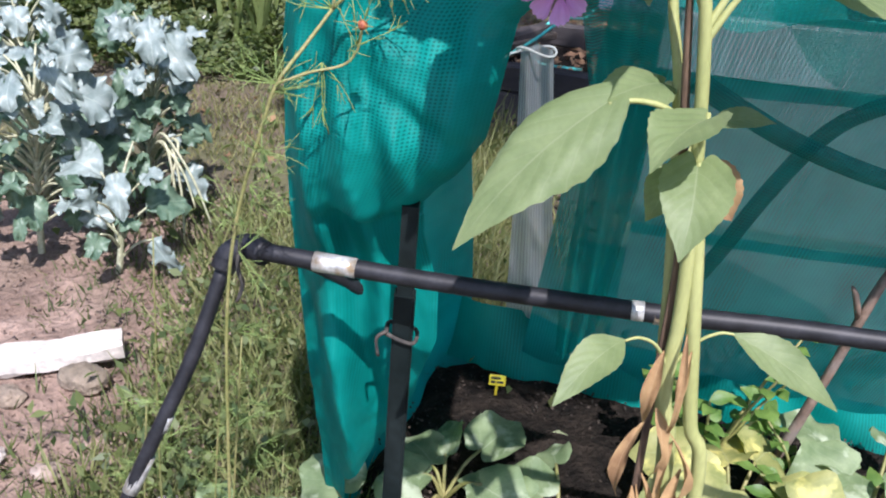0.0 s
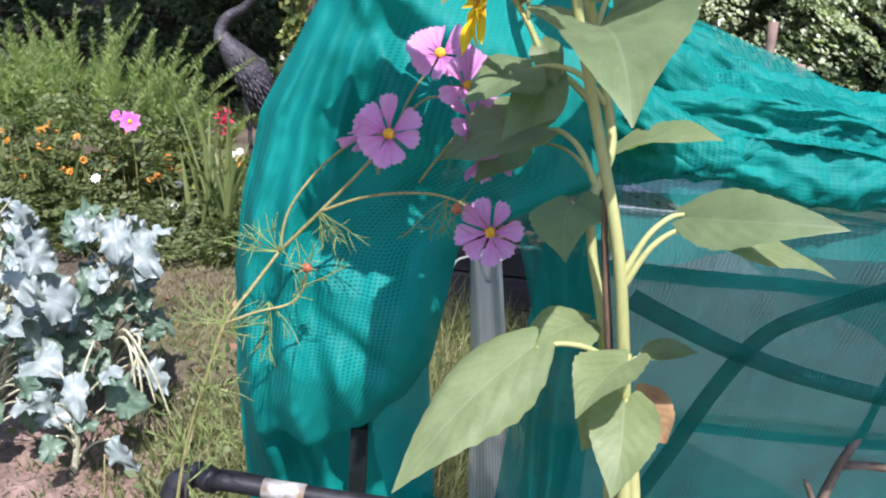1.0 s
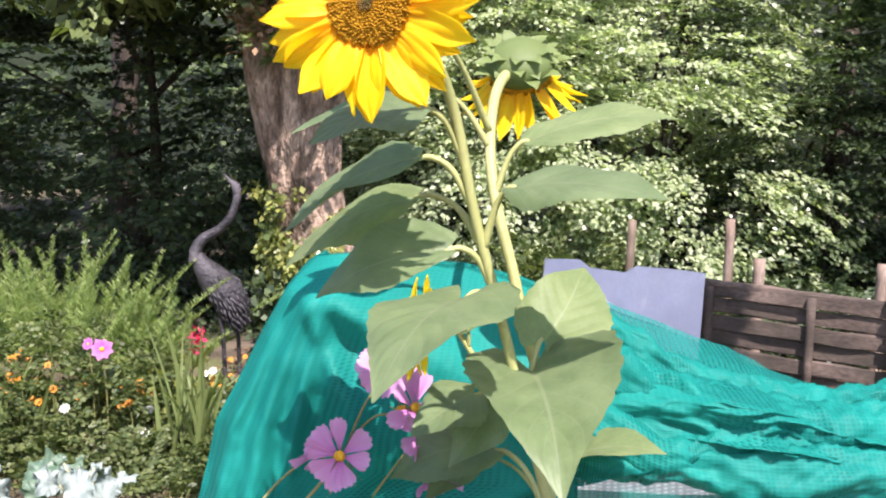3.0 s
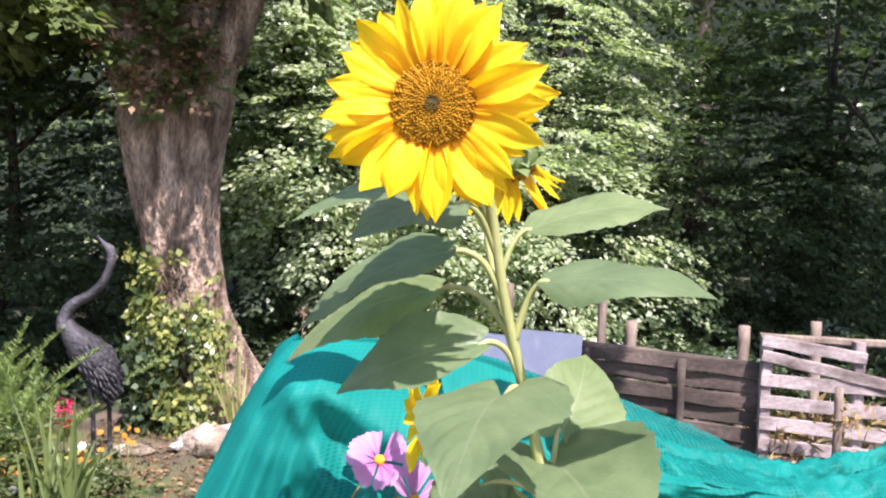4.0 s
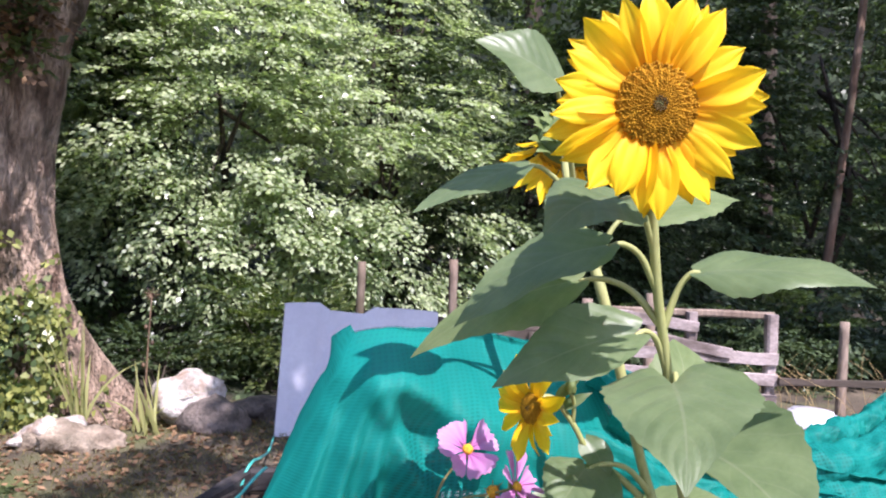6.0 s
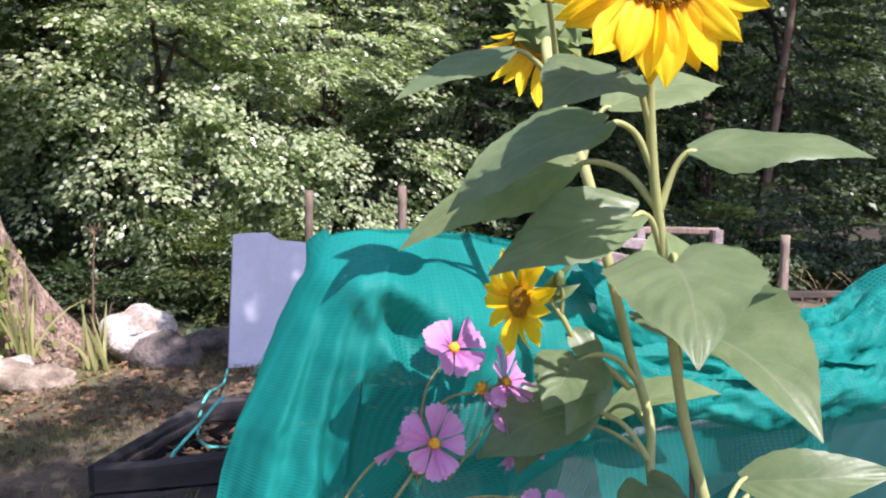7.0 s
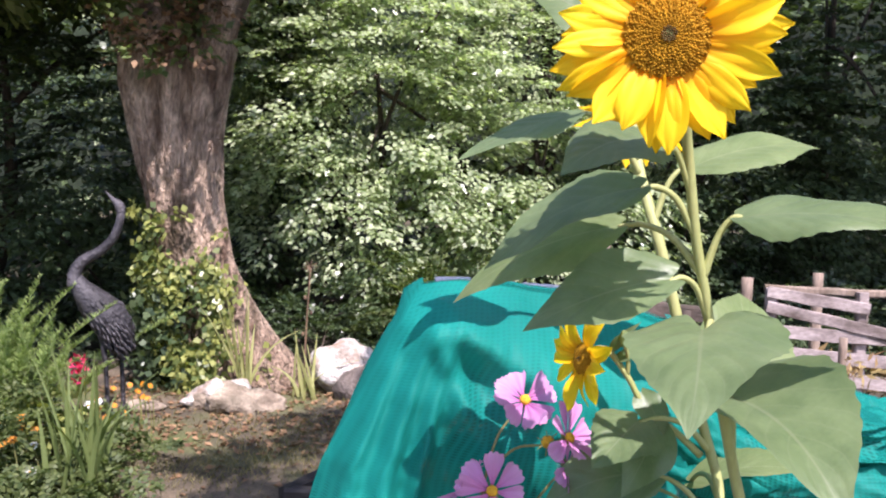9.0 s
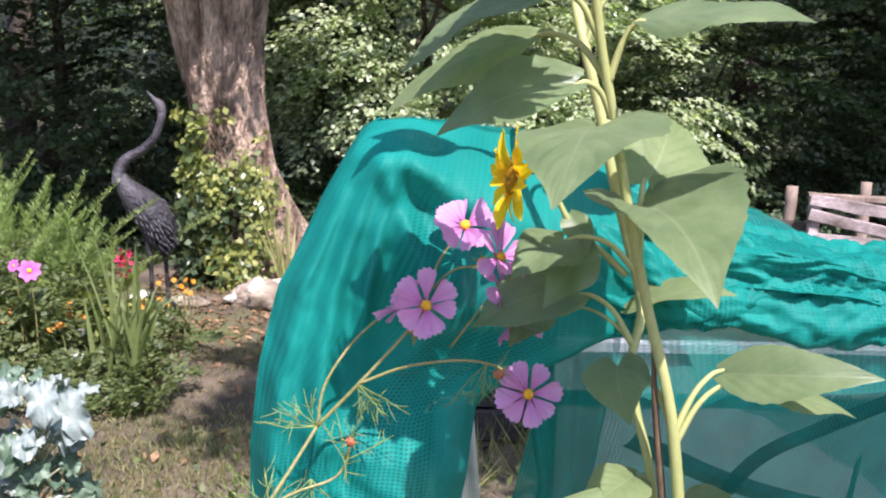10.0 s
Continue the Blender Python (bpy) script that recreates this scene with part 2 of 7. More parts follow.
def board(a, b, height, thick, up=(0, 0, 1), bow=0.0, wear=0.004, seed=0):
    """A plank from a to b, of that height along up: slightly bowed, with chamfered, worn edges."""
    a, b = np.asarray(a, float), np.asarray(b, float)
    d = unit(b - a)
    up = unit(np.asarray(up, float) - d * (np.asarray(up, float) @ d))
    out = np.cross(d, up)
    rs = np.random.default_rng(seed + 11)
    verts, faces, n = [], [], 9
    c = min(thick, height) * 0.18
    prof = [(-1, 1, 0, 1), (-1, -1, 0, 1), (-1, -1, 1, 0), (1, -1, 1, 0), (1, -1, 0, 1), (1, 1, 0, 1), (1, 1, 1, 0), (-1, 1, 1, 0)]
    for i in range(n):
        s = i / (n - 1)
        o = a + (b - a) * s + out * bow * math.sin(math.pi * s)
        j = rs.normal(0, wear, 4)
        for k, (px, py, cx, cy) in enumerate(prof):
            verts.append(o + out * (px * thick / 2 - px * c * cx + j[0] * 0.3) + up * (py * height / 2 - py * c * cy + j[1 + k % 3] * 0.7))
    for i in range(n - 1):
        for k in range(8):
            k2 = (k + 1) % 8
            faces.append((i * 8 + k, i * 8 + k2, (i + 1) * 8 + k2, (i + 1) * 8 + k))
    faces += [tuple(range(8))[::-1], tuple((n - 1) * 8 + k for k in range(8))]
    return Flat((verts, faces))


LEAF_S = (0, 0.04, 0.1, 0.18, 0.28, 0.4, 0.53, 0.66, 0.78, 0.88, 0.95, 1)
LEAF_HEART = np.array((0.62, 0.80, 0.93, 0.99, 1.0, 0.93, 0.79, 0.60, 0.38, 0.19, 0.08, 0.012))
LEAF_LANCE = np.array((0.07, 0.26, 0.52, 0.80, 0.98, 1.0, 0.90, 0.72, 0.49, 0.27, 0.13, 0.012))


def leaf(base, tip, width, normal, heart=0.5, droop=0.12, fold=0.2, wave=0.06, seed=0, n=18, m=10, teeth=0.025):
    """A broad leaf blade from its stalk to its tip, heart-shaped or lance-shaped, arched, folded along the midrib, with a wavy toothed edge."""
    base, tip, normal = (np.asarray(v, float) for v in (base, tip, normal))
    d = tip - base
    L = np.linalg.norm(d)
    d = d / L
    normal = unit(normal - d * (normal @ d))
    side = np.cross(d, normal)
    rs = np.random.default_rng(seed)
    ph = rs.uniform(0, 6.28, 5)
    skew = rs.normal(0, 0.05)
    lobe = heart * min(0.20 * L, 0.26 * width)
    curl = rs.uniform(-0.10, 0.22)
    verts, uvs, faces = [], [], []
    for i in range(n + 1):
        s = i / n
        w = float(np.interp(s, LEAF_S, LEAF_LANCE * (1 - heart) + LEAF_HEART * heart))
        w *= 1 + teeth * math.sin(s * 61 + ph[0])
        arch = droop * L * 3.2 * s * (1 - s)
        bend = 0.045 * L * math.sin(math.pi * s + 0.6 * math.sin(ph[4])) * math.sin(ph[4])
        for j in range(m + 1):
            u = 2 * j / m - 1
            a = abs(u)
            back = -lobe * math.sin(math.pi * 0.8 * a) * max(0.0, 1 - s / 0.35) ** 1.3
            hgt = arch + fold * width * w * 0.5 * a ** 1.3
            hgt += wave * width * math.sin(s * 9 + ph[1] + 1.5 * u) * a * a * w
            # the blade puckers between the side veins
            hgt += 0.012 * width * w * math.cos(2 * math.pi * (7 * (s - 0.35 * a))) * math.sin(math.pi * min(1.0, a * 1.05))
            hgt -= curl * width * (a * w) ** 3 * (0.6 + 0.4 * math.sin(ph[3] + 2 * u))
            verts.append(base + d * (s * L + back) + side * (u * (1 + skew * u) * w * width / 2 + bend) + normal * hgt)
            uvs.append((j / m, s))
    for i in range(n):
        for j in range(m):
            a = i * (m + 1) + j
            faces.append((a, a + 1, a + m + 2, a + m + 1))
    return verts, faces, uvs


def sheet(fn, nu, nv, su=1.0, sv=1.0):
    """A cloth from a function of u and v in 0..1; its texture runs in metres su by sv."""
    verts, faces, uvs = [], [], []
    for j in range(nv + 1):
        for i in range(nu + 1):
            verts.append(fn(i / nu, j / nv))
            uvs.append((i / nu * su, j / nv * sv))
    for j in range(nv):
        for i in range(nu):
            a = j * (nu + 1) + i
            faces.append((a, a + 1, a + nu + 2, a + nu + 1))
    return verts, faces, uvs


def basis(at, normal, up=(0, 0, 1), spin=0.0, scale=1.0):
    """A pose whose z is along normal."""
    z = Vector(normal).normalized()
    x = Vector(up).cross(z)
    x = x.normalized() if x.length > 1e-4 else Vector((1, 0, 0))
    y = z.cross(x)
    m = Matrix((x, y, z)).transposed().to_4x4()
    return Matrix.Translation(at) @ m @ Matrix.Rotation(spin, 4, "Z") @ Matrix.Scale(scale, 4)


def curve1(xs, ys):
    return lambda t: float(np.interp(t, xs, ys))


def blob(size, seed, squash=(1, 1, 1), amp=0.25, sub=3, freq=1.6, facet=0.0):
    """A rough stone about the origin."""
    bm = bmesh.new()
    bmesh.ops.create_icosphere(bm, subdivisions=sub, radius=1.0)
    off = Vector((seed * 3.1, seed * 1.7, seed * 0.9))
    for v in bm.verts:
        k = 1 + amp * noise.noise(v.co * freq + off) + amp * 0.4 * noise.noise(v.co * freq * 3 + off)
        if facet:
            k -= facet * (noise.cell(v.co * 1.7 + off) % 1.0)
        v.co = Vector((v.co.x * squash[0] * k * size, v.co.y * squash[1] * k * size, v.co.z * squash[2] * k * size))
    return bm


def shifted(bm, at, turn=0.0):
    bm.transform(Matrix.Translation(at) @ Matrix.Rotation(turn, 4, "Z"))
    return bm

# ---------------------------------------------------------------- materials
M_GROUND = surf("dry_lawn", (0.060, 0.047, 0.031), (0.145, 0.112, 0.077), 2.2, 0.95, 0.8, 45.0, (0.10, 0.115, 0.04), 1.3, dist=0.02)
M_SOIL = surf("pale_soil", (0.165, 0.11, 0.083), (0.30, 0.212, 0.167), 7.0, 0.95, 0.9, 55.0, (0.15, 0.11, 0.08), 3.0, dist=0.02)
M_COMPOST = surf("dark_compost", (0.008, 0.007, 0.006), (0.028, 0.022, 0.017), 22.0, 0.95, 1.0, 90.0, dist=0.02)
M_GRASS = foliage("grass_blades", (0.08, 0.086, 0.030), (0.27, 0.225, 0.105), 0.3, 0.6)
M_LITTER = foliage("dry_leaves", (0.10, 0.05, 0.028), (0.34, 0.21, 0.115), 0.15, 0.7, (1, 0.8, 0.5))
M_BARK = surf("rough_bark", (0.17, 0.10, 0.066), (0.66, 0.48, 0.36), 8.0, 0.95, 1.0, 48.0, (0.085, 0.06, 0.035), 6.5, stretch=(1, 1, 0.38), dist=0.10, grain=(0.34, 1.3))
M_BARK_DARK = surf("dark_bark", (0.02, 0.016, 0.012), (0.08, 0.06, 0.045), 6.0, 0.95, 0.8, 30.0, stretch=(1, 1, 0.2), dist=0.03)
M_BARK_RED = surf("reddish_bark", (0.16, 0.09, 0.06), (0.30, 0.2, 0.15), 6.0, 0.95, 0.8, 30.0, (0.05, 0.06, 0.03), 3.0, stretch=(1, 1, 0.3), dist=0.02)
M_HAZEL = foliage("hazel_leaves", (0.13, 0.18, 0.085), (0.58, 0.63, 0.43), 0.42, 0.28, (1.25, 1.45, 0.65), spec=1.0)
# leaves of the wood's dark parts: their shade is put into these greens
M_WOOD_LEAF_SHADE = foliage("shade_darkened_wood_leaves", (0.028, 0.05, 0.022), (0.10, 0.138, 0.066), 0.25, 0.4, spec=0.5)
M_OAK = foliage("oak_leaves", (0.06, 0.085, 0.03), (0.15, 0.19, 0.06), 0.3, 0.45)
M_IVY = foliage("ivy_leaves", (0.05, 0.09, 0.03), (0.36, 0.37, 0.11), 0.3, 0.35, spec=0.6)
M_FERNY = foliage("feathery_shrub", (0.14, 0.21, 0.06), (0.34, 0.42, 0.15), 0.35, 0.5)
M_HERB = foliage("garden_herbs", (0.045, 0.075, 0.026), (0.155, 0.185, 0.068), 0.35, 0.5)
M_BLADE = foliage("sword_leaves", (0.07, 0.11, 0.035), (0.21, 0.255, 0.09), 0.3, 0.45)
M_BLADE_PALE = foliage("fading_sword_leaves", (0.20, 0.22, 0.07), (0.46, 0.44, 0.20), 0.3, 0.5)
M_STRAW = foliage("withered_stems", (0.20, 0.12, 0.06), (0.46, 0.36, 0.16), 0.2, 0.7, (1, 0.9, 0.6))
M_BRASSICA = leaf_mat("broccoli_leaf", (0.18, 0.232, 0.218), (0.30, 0.355, 0.335), (0.42, 0.48, 0.42), 0.18, 0.4, tcol=(0.9, 1.1, 0.7), veins=6.0)
M_BRASSICA_GREEN = leaf_mat("green_broccoli_leaf", (0.07, 0.13, 0.085), (0.15, 0.22, 0.15), (0.26, 0.33, 0.22), 0.22, 0.45, tcol=(1.0, 1.3, 0.6), veins=6.0)
M_TURF = foliage("green_turf", (0.11, 0.135, 0.045), (0.29, 0.29, 0.13), 0.35, 0.55)
M_BRASSICA_STALK = surf("pale_stalk", (0.30, 0.31, 0.19), (0.46, 0.45, 0.31), 20, 0.6, 0.2, 90)
M_SUNLEAF = leaf_mat("sunflower_leaf", (0.114, 0.164, 0.072), (0.160, 0.214, 0.100), (0.228, 0.256, 0.155), 0.34, 0.40, tcol=(1.3, 1.5, 0.7))
M_SUNLEAF_PALE = leaf_mat("pale_sunflower_leaf", (0.164, 0.218, 0.088), (0.216, 0.270, 0.120), (0.295, 0.330, 0.192), 0.4, tcol=(1.3, 1.5, 0.7))
for m_ in (M_SUNLEAF, M_SUNLEAF_PALE):
    m_.node_tree.nodes["Principled BSDF"].inputs["Sheen Weight"].default_value = 0.08
    m_.node_tree.nodes["Principled BSDF"].inputs["Sheen Roughness"].default_value = 0.45
M_SUNLEAF_DRY = leaf_mat("dried_sunflower_leaf", (0.20, 0.11, 0.05), (0.40, 0.26, 0.12), (0.45, 0.33, 0.2), 0.15, 0.85)
M_STEM = surf("hairy_green_stem", (0.2772, 0.297, 0.1056), (0.3564, 0.363, 0.1452), 20, 0.6, 0.25, 300, stretch=(1, 1, 0.3), dist=0.001, grain=(0.86, 1.08))
M_STEM_DRY = surf("dried_brown_stalk", (0.05, 0.03, 0.02), (0.20, 0.125, 0.075), 24, 0.9, 0.6, 160, stretch=(1, 1, 0.25), dist=0.004)
M_PETAL = petal_mat("yellow_petal", (0.93, 0.46, 0.004), (0.96, 0.66, 0.008), (0.97, 0.71, 0.012), 0.45)
M_PETAL_DEEP = petal_mat("deep_yellow_petal", (0.92, 0.42, 0.004), (0.95, 0.60, 0.006), (0.96, 0.66, 0.01), 0.45)
M_DISC = surf("brown_disc", (0.32, 0.15, 0.010), (0.52, 0.26, 0.018), 120, 0.8, 0.4, 600, dist=0.002)
M_DISC.node_tree.nodes["Principled BSDF"].inputs["Specular IOR Level"].default_value = 0.08
M_DISC_MID = surf("dark_disc_middle", (0.075, 0.042, 0.006), (0.15, 0.085, 0.012), 160, 0.8, 0.4, 600, dist=0.002)
M_CALYX = foliage("green_bracts", (0.104, 0.156, 0.0455), (0.195, 0.247, 0.091), 0.3, 0.6)
M_PINK = petal_mat("pink_petal", (0.578, 0.17, 0.459), (0.663, 0.272, 0.5695), (0.7055, 0.3655, 0.629), 0.4)
M_PINK_DEEP = petal_mat("magenta_petal", (0.60, 0.10, 0.48), (0.66, 0.16, 0.56), (0.70, 0.24, 0.60), 0.35)
M_POLLEN = surf("yellow_flower_eye", (0.55, 0.25, 0.01), (0.80, 0.45, 0.02), 300, 0.8, 0.6, 900, dist=0.001)
M_COSMOS_STEM = surf("cosmos_stem", (0.175, 0.185, 0.055), (0.26, 0.235, 0.095), 30, 0.55, 0.1, 300)
M_BUD = surf("red_brown_bud", (0.25, 0.05, 0.03), (0.40, 0.16, 0.05), 200, 0.6, 0.2, 500)
M_NET = net_mat("teal_netting", 0.95, (0, 0.243, 0.210), (0.003, 0.365, 0.313), gap=0.10)
M_NET_HALF = net_mat("single_teal_netting", 0.60, (0, 0.25, 0.222), (0.004, 0.36, 0.318), gap=0.16)
M_NET_THIN = net_mat("thin_teal_netting", 0.76, (0, 0.290, 0.258), (0.02, 0.41, 0.368), gap=0.13)
M_NET_SHEER = net_mat("sheer_teal_netting", 0.48, (0, 0.19, 0.168), (0.007, 0.27, 0.24), gap=0.16)
# darker copy of the netting, for shadow bands
M_NET_SHADOW = net_mat("shadow_teal_netting", 0.86, (0, 0.132, 0.1188), (0, 0.2244, 0.198))
M_FLEECE = net_mat("white_fleece", 0.72, (0.496, 0.528, 0.528), (0.608, 0.632, 0.632))
M_PIPE = surf("black_plastic_pipe", (0.008, 0.008, 0.010), (0.02, 0.02, 0.024), 40, 0.52, 0.12, 260, dist=0.001)
M_POLE = surf("dark_green_pole", (0.003, 0.007, 0.007), (0.009, 0.014, 0.014), 12, 0.62, 0.15, 90, dist=0.002)
for m_, level in ((M_PIPE, 0.35), (M_POLE, 0.2), (M_COMPOST, 0.1)):
    m_.node_tree.nodes["Principled BSDF"].inputs["Specular IOR Level"].default_value = level
M_TAPE = surf("silver_tape", (0.42, 0.41, 0.38), (0.66, 0.66, 0.64), 60, 0.35, 0.5, 160, (0.30, 0.22, 0.13), 50, metal=0.5, dist=0.002)
M_STRING = surf("dark_string", (0.02, 0.02, 0.02), (0.07, 0.06, 0.05), 60, 0.9, 0.2)
M_TWINE = surf("white_twine", (0.55, 0.55, 0.52), (0.75, 0.75, 0.72), 80, 0.8, 0.3, 300)
M_LABEL = surf("yellow_plant_label", (0.62, 0.52, 0.03), (0.75, 0.66, 0.06), 30, 0.5, 0.05)
M_INK = surf("black_print", (0.02, 0.02, 0.02), (0.04, 0.04, 0.04), 30, 0.6, 0.0)
M_STATUE = surf("weathered_bronze", (0.018, 0.016, 0.019), (0.06, 0.055, 0.062), 9, 0.55, 0.9, 60, (0.10, 0.09, 0.10), 5.0, metal=0.25, dist=0.012)
M_WHITE_ROCK = surf("white_limestone", (0.27, 0.225, 0.19), (0.66, 0.61, 0.57), 7, 0.9, 0.9, 40, (0.27, 0.18, 0.125), 4.5, dist=0.02)
M_BROWN_ROCK = surf("brown_stone", (0.20, 0.15, 0.11), (0.42, 0.34, 0.26), 7, 0.92, 0.9, 40, (0.12, 0.10, 0.07), 4.0, dist=0.02)
M_DARK_ROCK = surf("dark_stone", (0.06, 0.05, 0.045), (0.20, 0.16, 0.14), 7, 0.92, 0.9, 40, dist=0.02)
M_SLEEPER = surf("tarred_timber", (0.012, 0.010, 0.011), (0.042, 0.035, 0.035), 6, 0.8, 0.6, 50, (0.08, 0.066, 0.062), 4.0, stretch=(0.3, 1, 1), dist=0.006)
M_PALLET = surf("weathered_pallet_wood", (0.24, 0.19, 0.18), (0.43, 0.355, 0.345), 5, 0.85, 0.5, 70, (0.09, 0.065, 0.055), 7.0, stretch=(0.3, 1, 1), dist=0.005)
M_OLD_WOOD = surf("old_brown_planks", (0.05, 0.037, 0.03), (0.15, 0.11, 0.09), 5, 0.9, 0.7, 50, (0.05, 0.04, 0.03), 4.0, stretch=(0.25, 1, 1), dist=0.008)
M_POST = surf("fence_post_wood", (0.17, 0.12, 0.09), (0.34, 0.26, 0.21), 6, 0.85, 0.5, 60, (0.12, 0.09, 0.06), 5.0, stretch=(1, 1, 0.25), dist=0.005)
M_BOARD = surf("lilac_white_board", (0.53, 0.51, 0.60), (0.60, 0.58, 0.66), 3, 0.6, 0.1, 40, (0.49, 0.47, 0.55), 2.6, dist=0.003, grain=(0.94, 1.05))
M_BUCKET = surf("grey_white_plastic", (0.55, 0.54, 0.58), (0.66, 0.65, 0.69), 8, 0.5, 0.05, 60)
M_HOSE = surf("turquoise_hose", (0.05, 0.42, 0.36), (0.09, 0.55, 0.47), 30, 0.4, 0.1, 120)
M_PLANK_WHITE = surf("sun_bleached_plank", (0.42, 0.37, 0.32), (0.60, 0.55, 0.50), 8, 0.8, 0.3, 60, dist=0.004)
M_STICK = surf("dead_stick", (0.10, 0.065, 0.045), (0.22, 0.15, 0.11), 20, 0.9, 0.7, 90, (0.17, 0.14, 0.12), 15, dist=0.004)
M_SQUASH = leaf_mat("squash_leaf", (0.13, 0.190, 0.085), (0.22, 0.285, 0.145), (0.31, 0.36, 0.24), 0.3, 0.6, blotch=(0.42, 0.48, 0.34))
M_RED = foliage("red_blooms", (0.66, 0.03, 0.10), (0.80, 0.08, 0.20), 0.3, 0.5, (1, 0.6, 0.6))
M_ORANGE = foliage("orange_blooms", (0.55, 0.15, 0.012), (0.72, 0.32, 0.02), 0.3, 0.6, (1, 0.8, 0.5))
M_WHITE_BLOOM = foliage("white_blooms", (0.72, 0.72, 0.68), (0.82, 0.82, 0.8), 0.3, 0.6, (1, 1, 1))
M_POLY = surf("cloudy_plastic_sheet", (0.154, 0.175, 0.182), (0.231, 0.252, 0.259), 3, 0.5, 0.1, 30, (0.189, 0.21, 0.21), 1.5)
M_RIBBED = surf("pale_ribbed_plastic", (0.30, 0.34, 0.36), (0.44, 0.48, 0.50), 5, 0.5, 0.4, 60, stretch=(1, 1, 0.05), dist=0.004)

# ---------------------------------------------------------------- ground


def ground_height(x, y):
    far = max(0.0, y - 7.5)
    bump = 0.02 * noise.noise(Vector((x * 1.3, y * 1.3, 0))) + 0.008 * noise.noise(Vector((x * 6, y * 6, 3)))
    return bump + min(0.6, far * 0.05)


def ground_sheet():
    xs = np.unique(np.concatenate([np.linspace(-60, -6, 14), np.linspace(-6, 8, 113), np.linspace(8, 60, 14)]))
    ys = np.unique(np.concatenate([np.linspace(-60, -2, 14), np.linspace(-2, 10, 97), np.linspace(10, 60, 14)]))
    verts = [(x, y, ground_height(x, y)) for y in ys for x in xs]
    w = len(xs)
    faces = [(j * w + i, j * w + i + 1, (j + 1) * w + i + 1, (j + 1) * w + i) for j in range(len(ys) - 1) for i in range(w - 1)]
    tagged(part("ground", (verts, faces), M_GROUND), "dry patchy lawn and bare earth of a garden", "ground", kind="structure")


ground_sheet()


def soil_patch(name, x0, x1, y0, y1, z, amp, material, label, n=70, seed=0):
    verts, faces = [], []
    for j in range(n + 1):
        for i in range(n + 1):
            x, y = x0 + (x1 - x0) * i / n, y0 + (y1 - y0) * j / n
            e = min(i, j, n - i, n - j) / n
            h = amp * (noise.noise(Vector((x * 9, y * 9, seed))) + 0.7 * noise.noise(Vector((x * 26, y * 26, seed)))) + min(1, e * 9) * z - (0.03 if e == 0 else 0)
            w = 0.20 * noise.noise(Vector((x * 2.3, y * 2.3, 7))) if z < 0.1 else 0
            verts.append((x + w, y + w, h))
    for j in range(n):
        for i in range(n):
            a = j * (n + 1) + i
            faces.append((a, a + 1, a + n + 2, a + n + 1))
    tagged(part(name, (verts, faces), material), label, "soil", kind="structure")


soil_patch("soil_patch", -2.2, -0.20, 1.0, 2.5, 0.035, 0.018, M_SOIL, "pale dry crumbly soil of a vegetable bed", 90)
soil_patch("compost_bed", 0.22, 2.3, 0.7, 1.75, 0.15, 0.014, M_COMPOST, "dark moist compost in a netted bed", 90, 4)


def scatter(name, n, x0, x1, y0, y1, make, material, label, category, seed):
    rs = np.random.default_rng(seed)
    x, y = rs.uniform(x0, x1, n), rs.uniform(y0, y1, n)
    z = np.array([ground_height(a, b) for a, b in zip(x, y)])
    ob = new(name, quads_mesh(name, make(np.stack([x, y, z], 1), rs), material))
    return tagged(ob, label, category, kind="stuff")


def blades(p, rs, lo=0.02, hi=0.055):
    n = len(p)
    keep = np.array([noise.noise(Vector((a * 1.6, b * 1.6, 5))) for a, b, _ in p]) + rs.normal(0, 0.25, n) > -0.05
    p = p[keep]
    n = len(p)
    lean = np.stack([rs.normal(0, 0.6, n), rs.normal(0, 0.6, n), np.ones(n)], 1)
    return leaf_quads(p, lean, rs.normal(0, 1, (n, 3)), rs.uniform(lo, hi, n), rs.uniform(0.003, 0.006, n), 0.0)


def litter(p, rs):
    n = len(p)
    flat = np.stack([rs.normal(0, 1, n), rs.normal(0, 1, n), rs.normal(0, 0.25, n)], 1)
    nrm = np.stack([rs.normal(0, 0.35, n), rs.normal(0, 0.35, n), np.ones(n)], 1)
    return leaf_quads(p + (0, 0, 0.008), flat, nrm, rs.uniform(0.03, 0.075, n), rs.uniform(0.018, 0.04, n), 0.2)


scatter("grass", 42000, -2.6, 1.6, 2.6, 6.6, blades, M_GRASS, "thin dry grass growing in patches on the lawn", "grass", 3)
scatter("grass", 6500, -0.95, 0.4, 2.45, 4.2, lambda p, rs: blades(p, rs, 0.03, 0.06), M_TURF, "short green turf behind the soil bed", "grass", 14)
scatter("grass", 9000, -0.26, 0.32, 0.6, 2.5, lambda p, rs: blades(p, rs, 0.05, 0.17), M_TURF, "long green grass growing beside the netting", "grass", 15)
scatter("grass", 9000, -0.6, 0.35, 0.6, 2.6, lambda p, rs: blades(p, rs, 0.03, 0.11), M_HERB, "tufts of green grass along the soil bed", "grass", 4)
scatter("grass", 9000, 0.28, 1.5, 1.85, 3.3, lambda p, rs: blades(p, rs, 0.10, 0.30), M_TURF, "tall green grass between the netting and the raised bed", "grass", 16)
scatter("leaf_litter", 2600, -1.0, 2.4, 4.9, 6.9, litter, M_LITTER, "fallen brown leaves lying on the ground", "leaf litter", 5)
scatter("leaf_litter", 260, -2.0, 1.0, 2.6, 4.8, litter, M_LITTER, "few fallen leaves lying on the dry lawn", "leaf litter", 6)


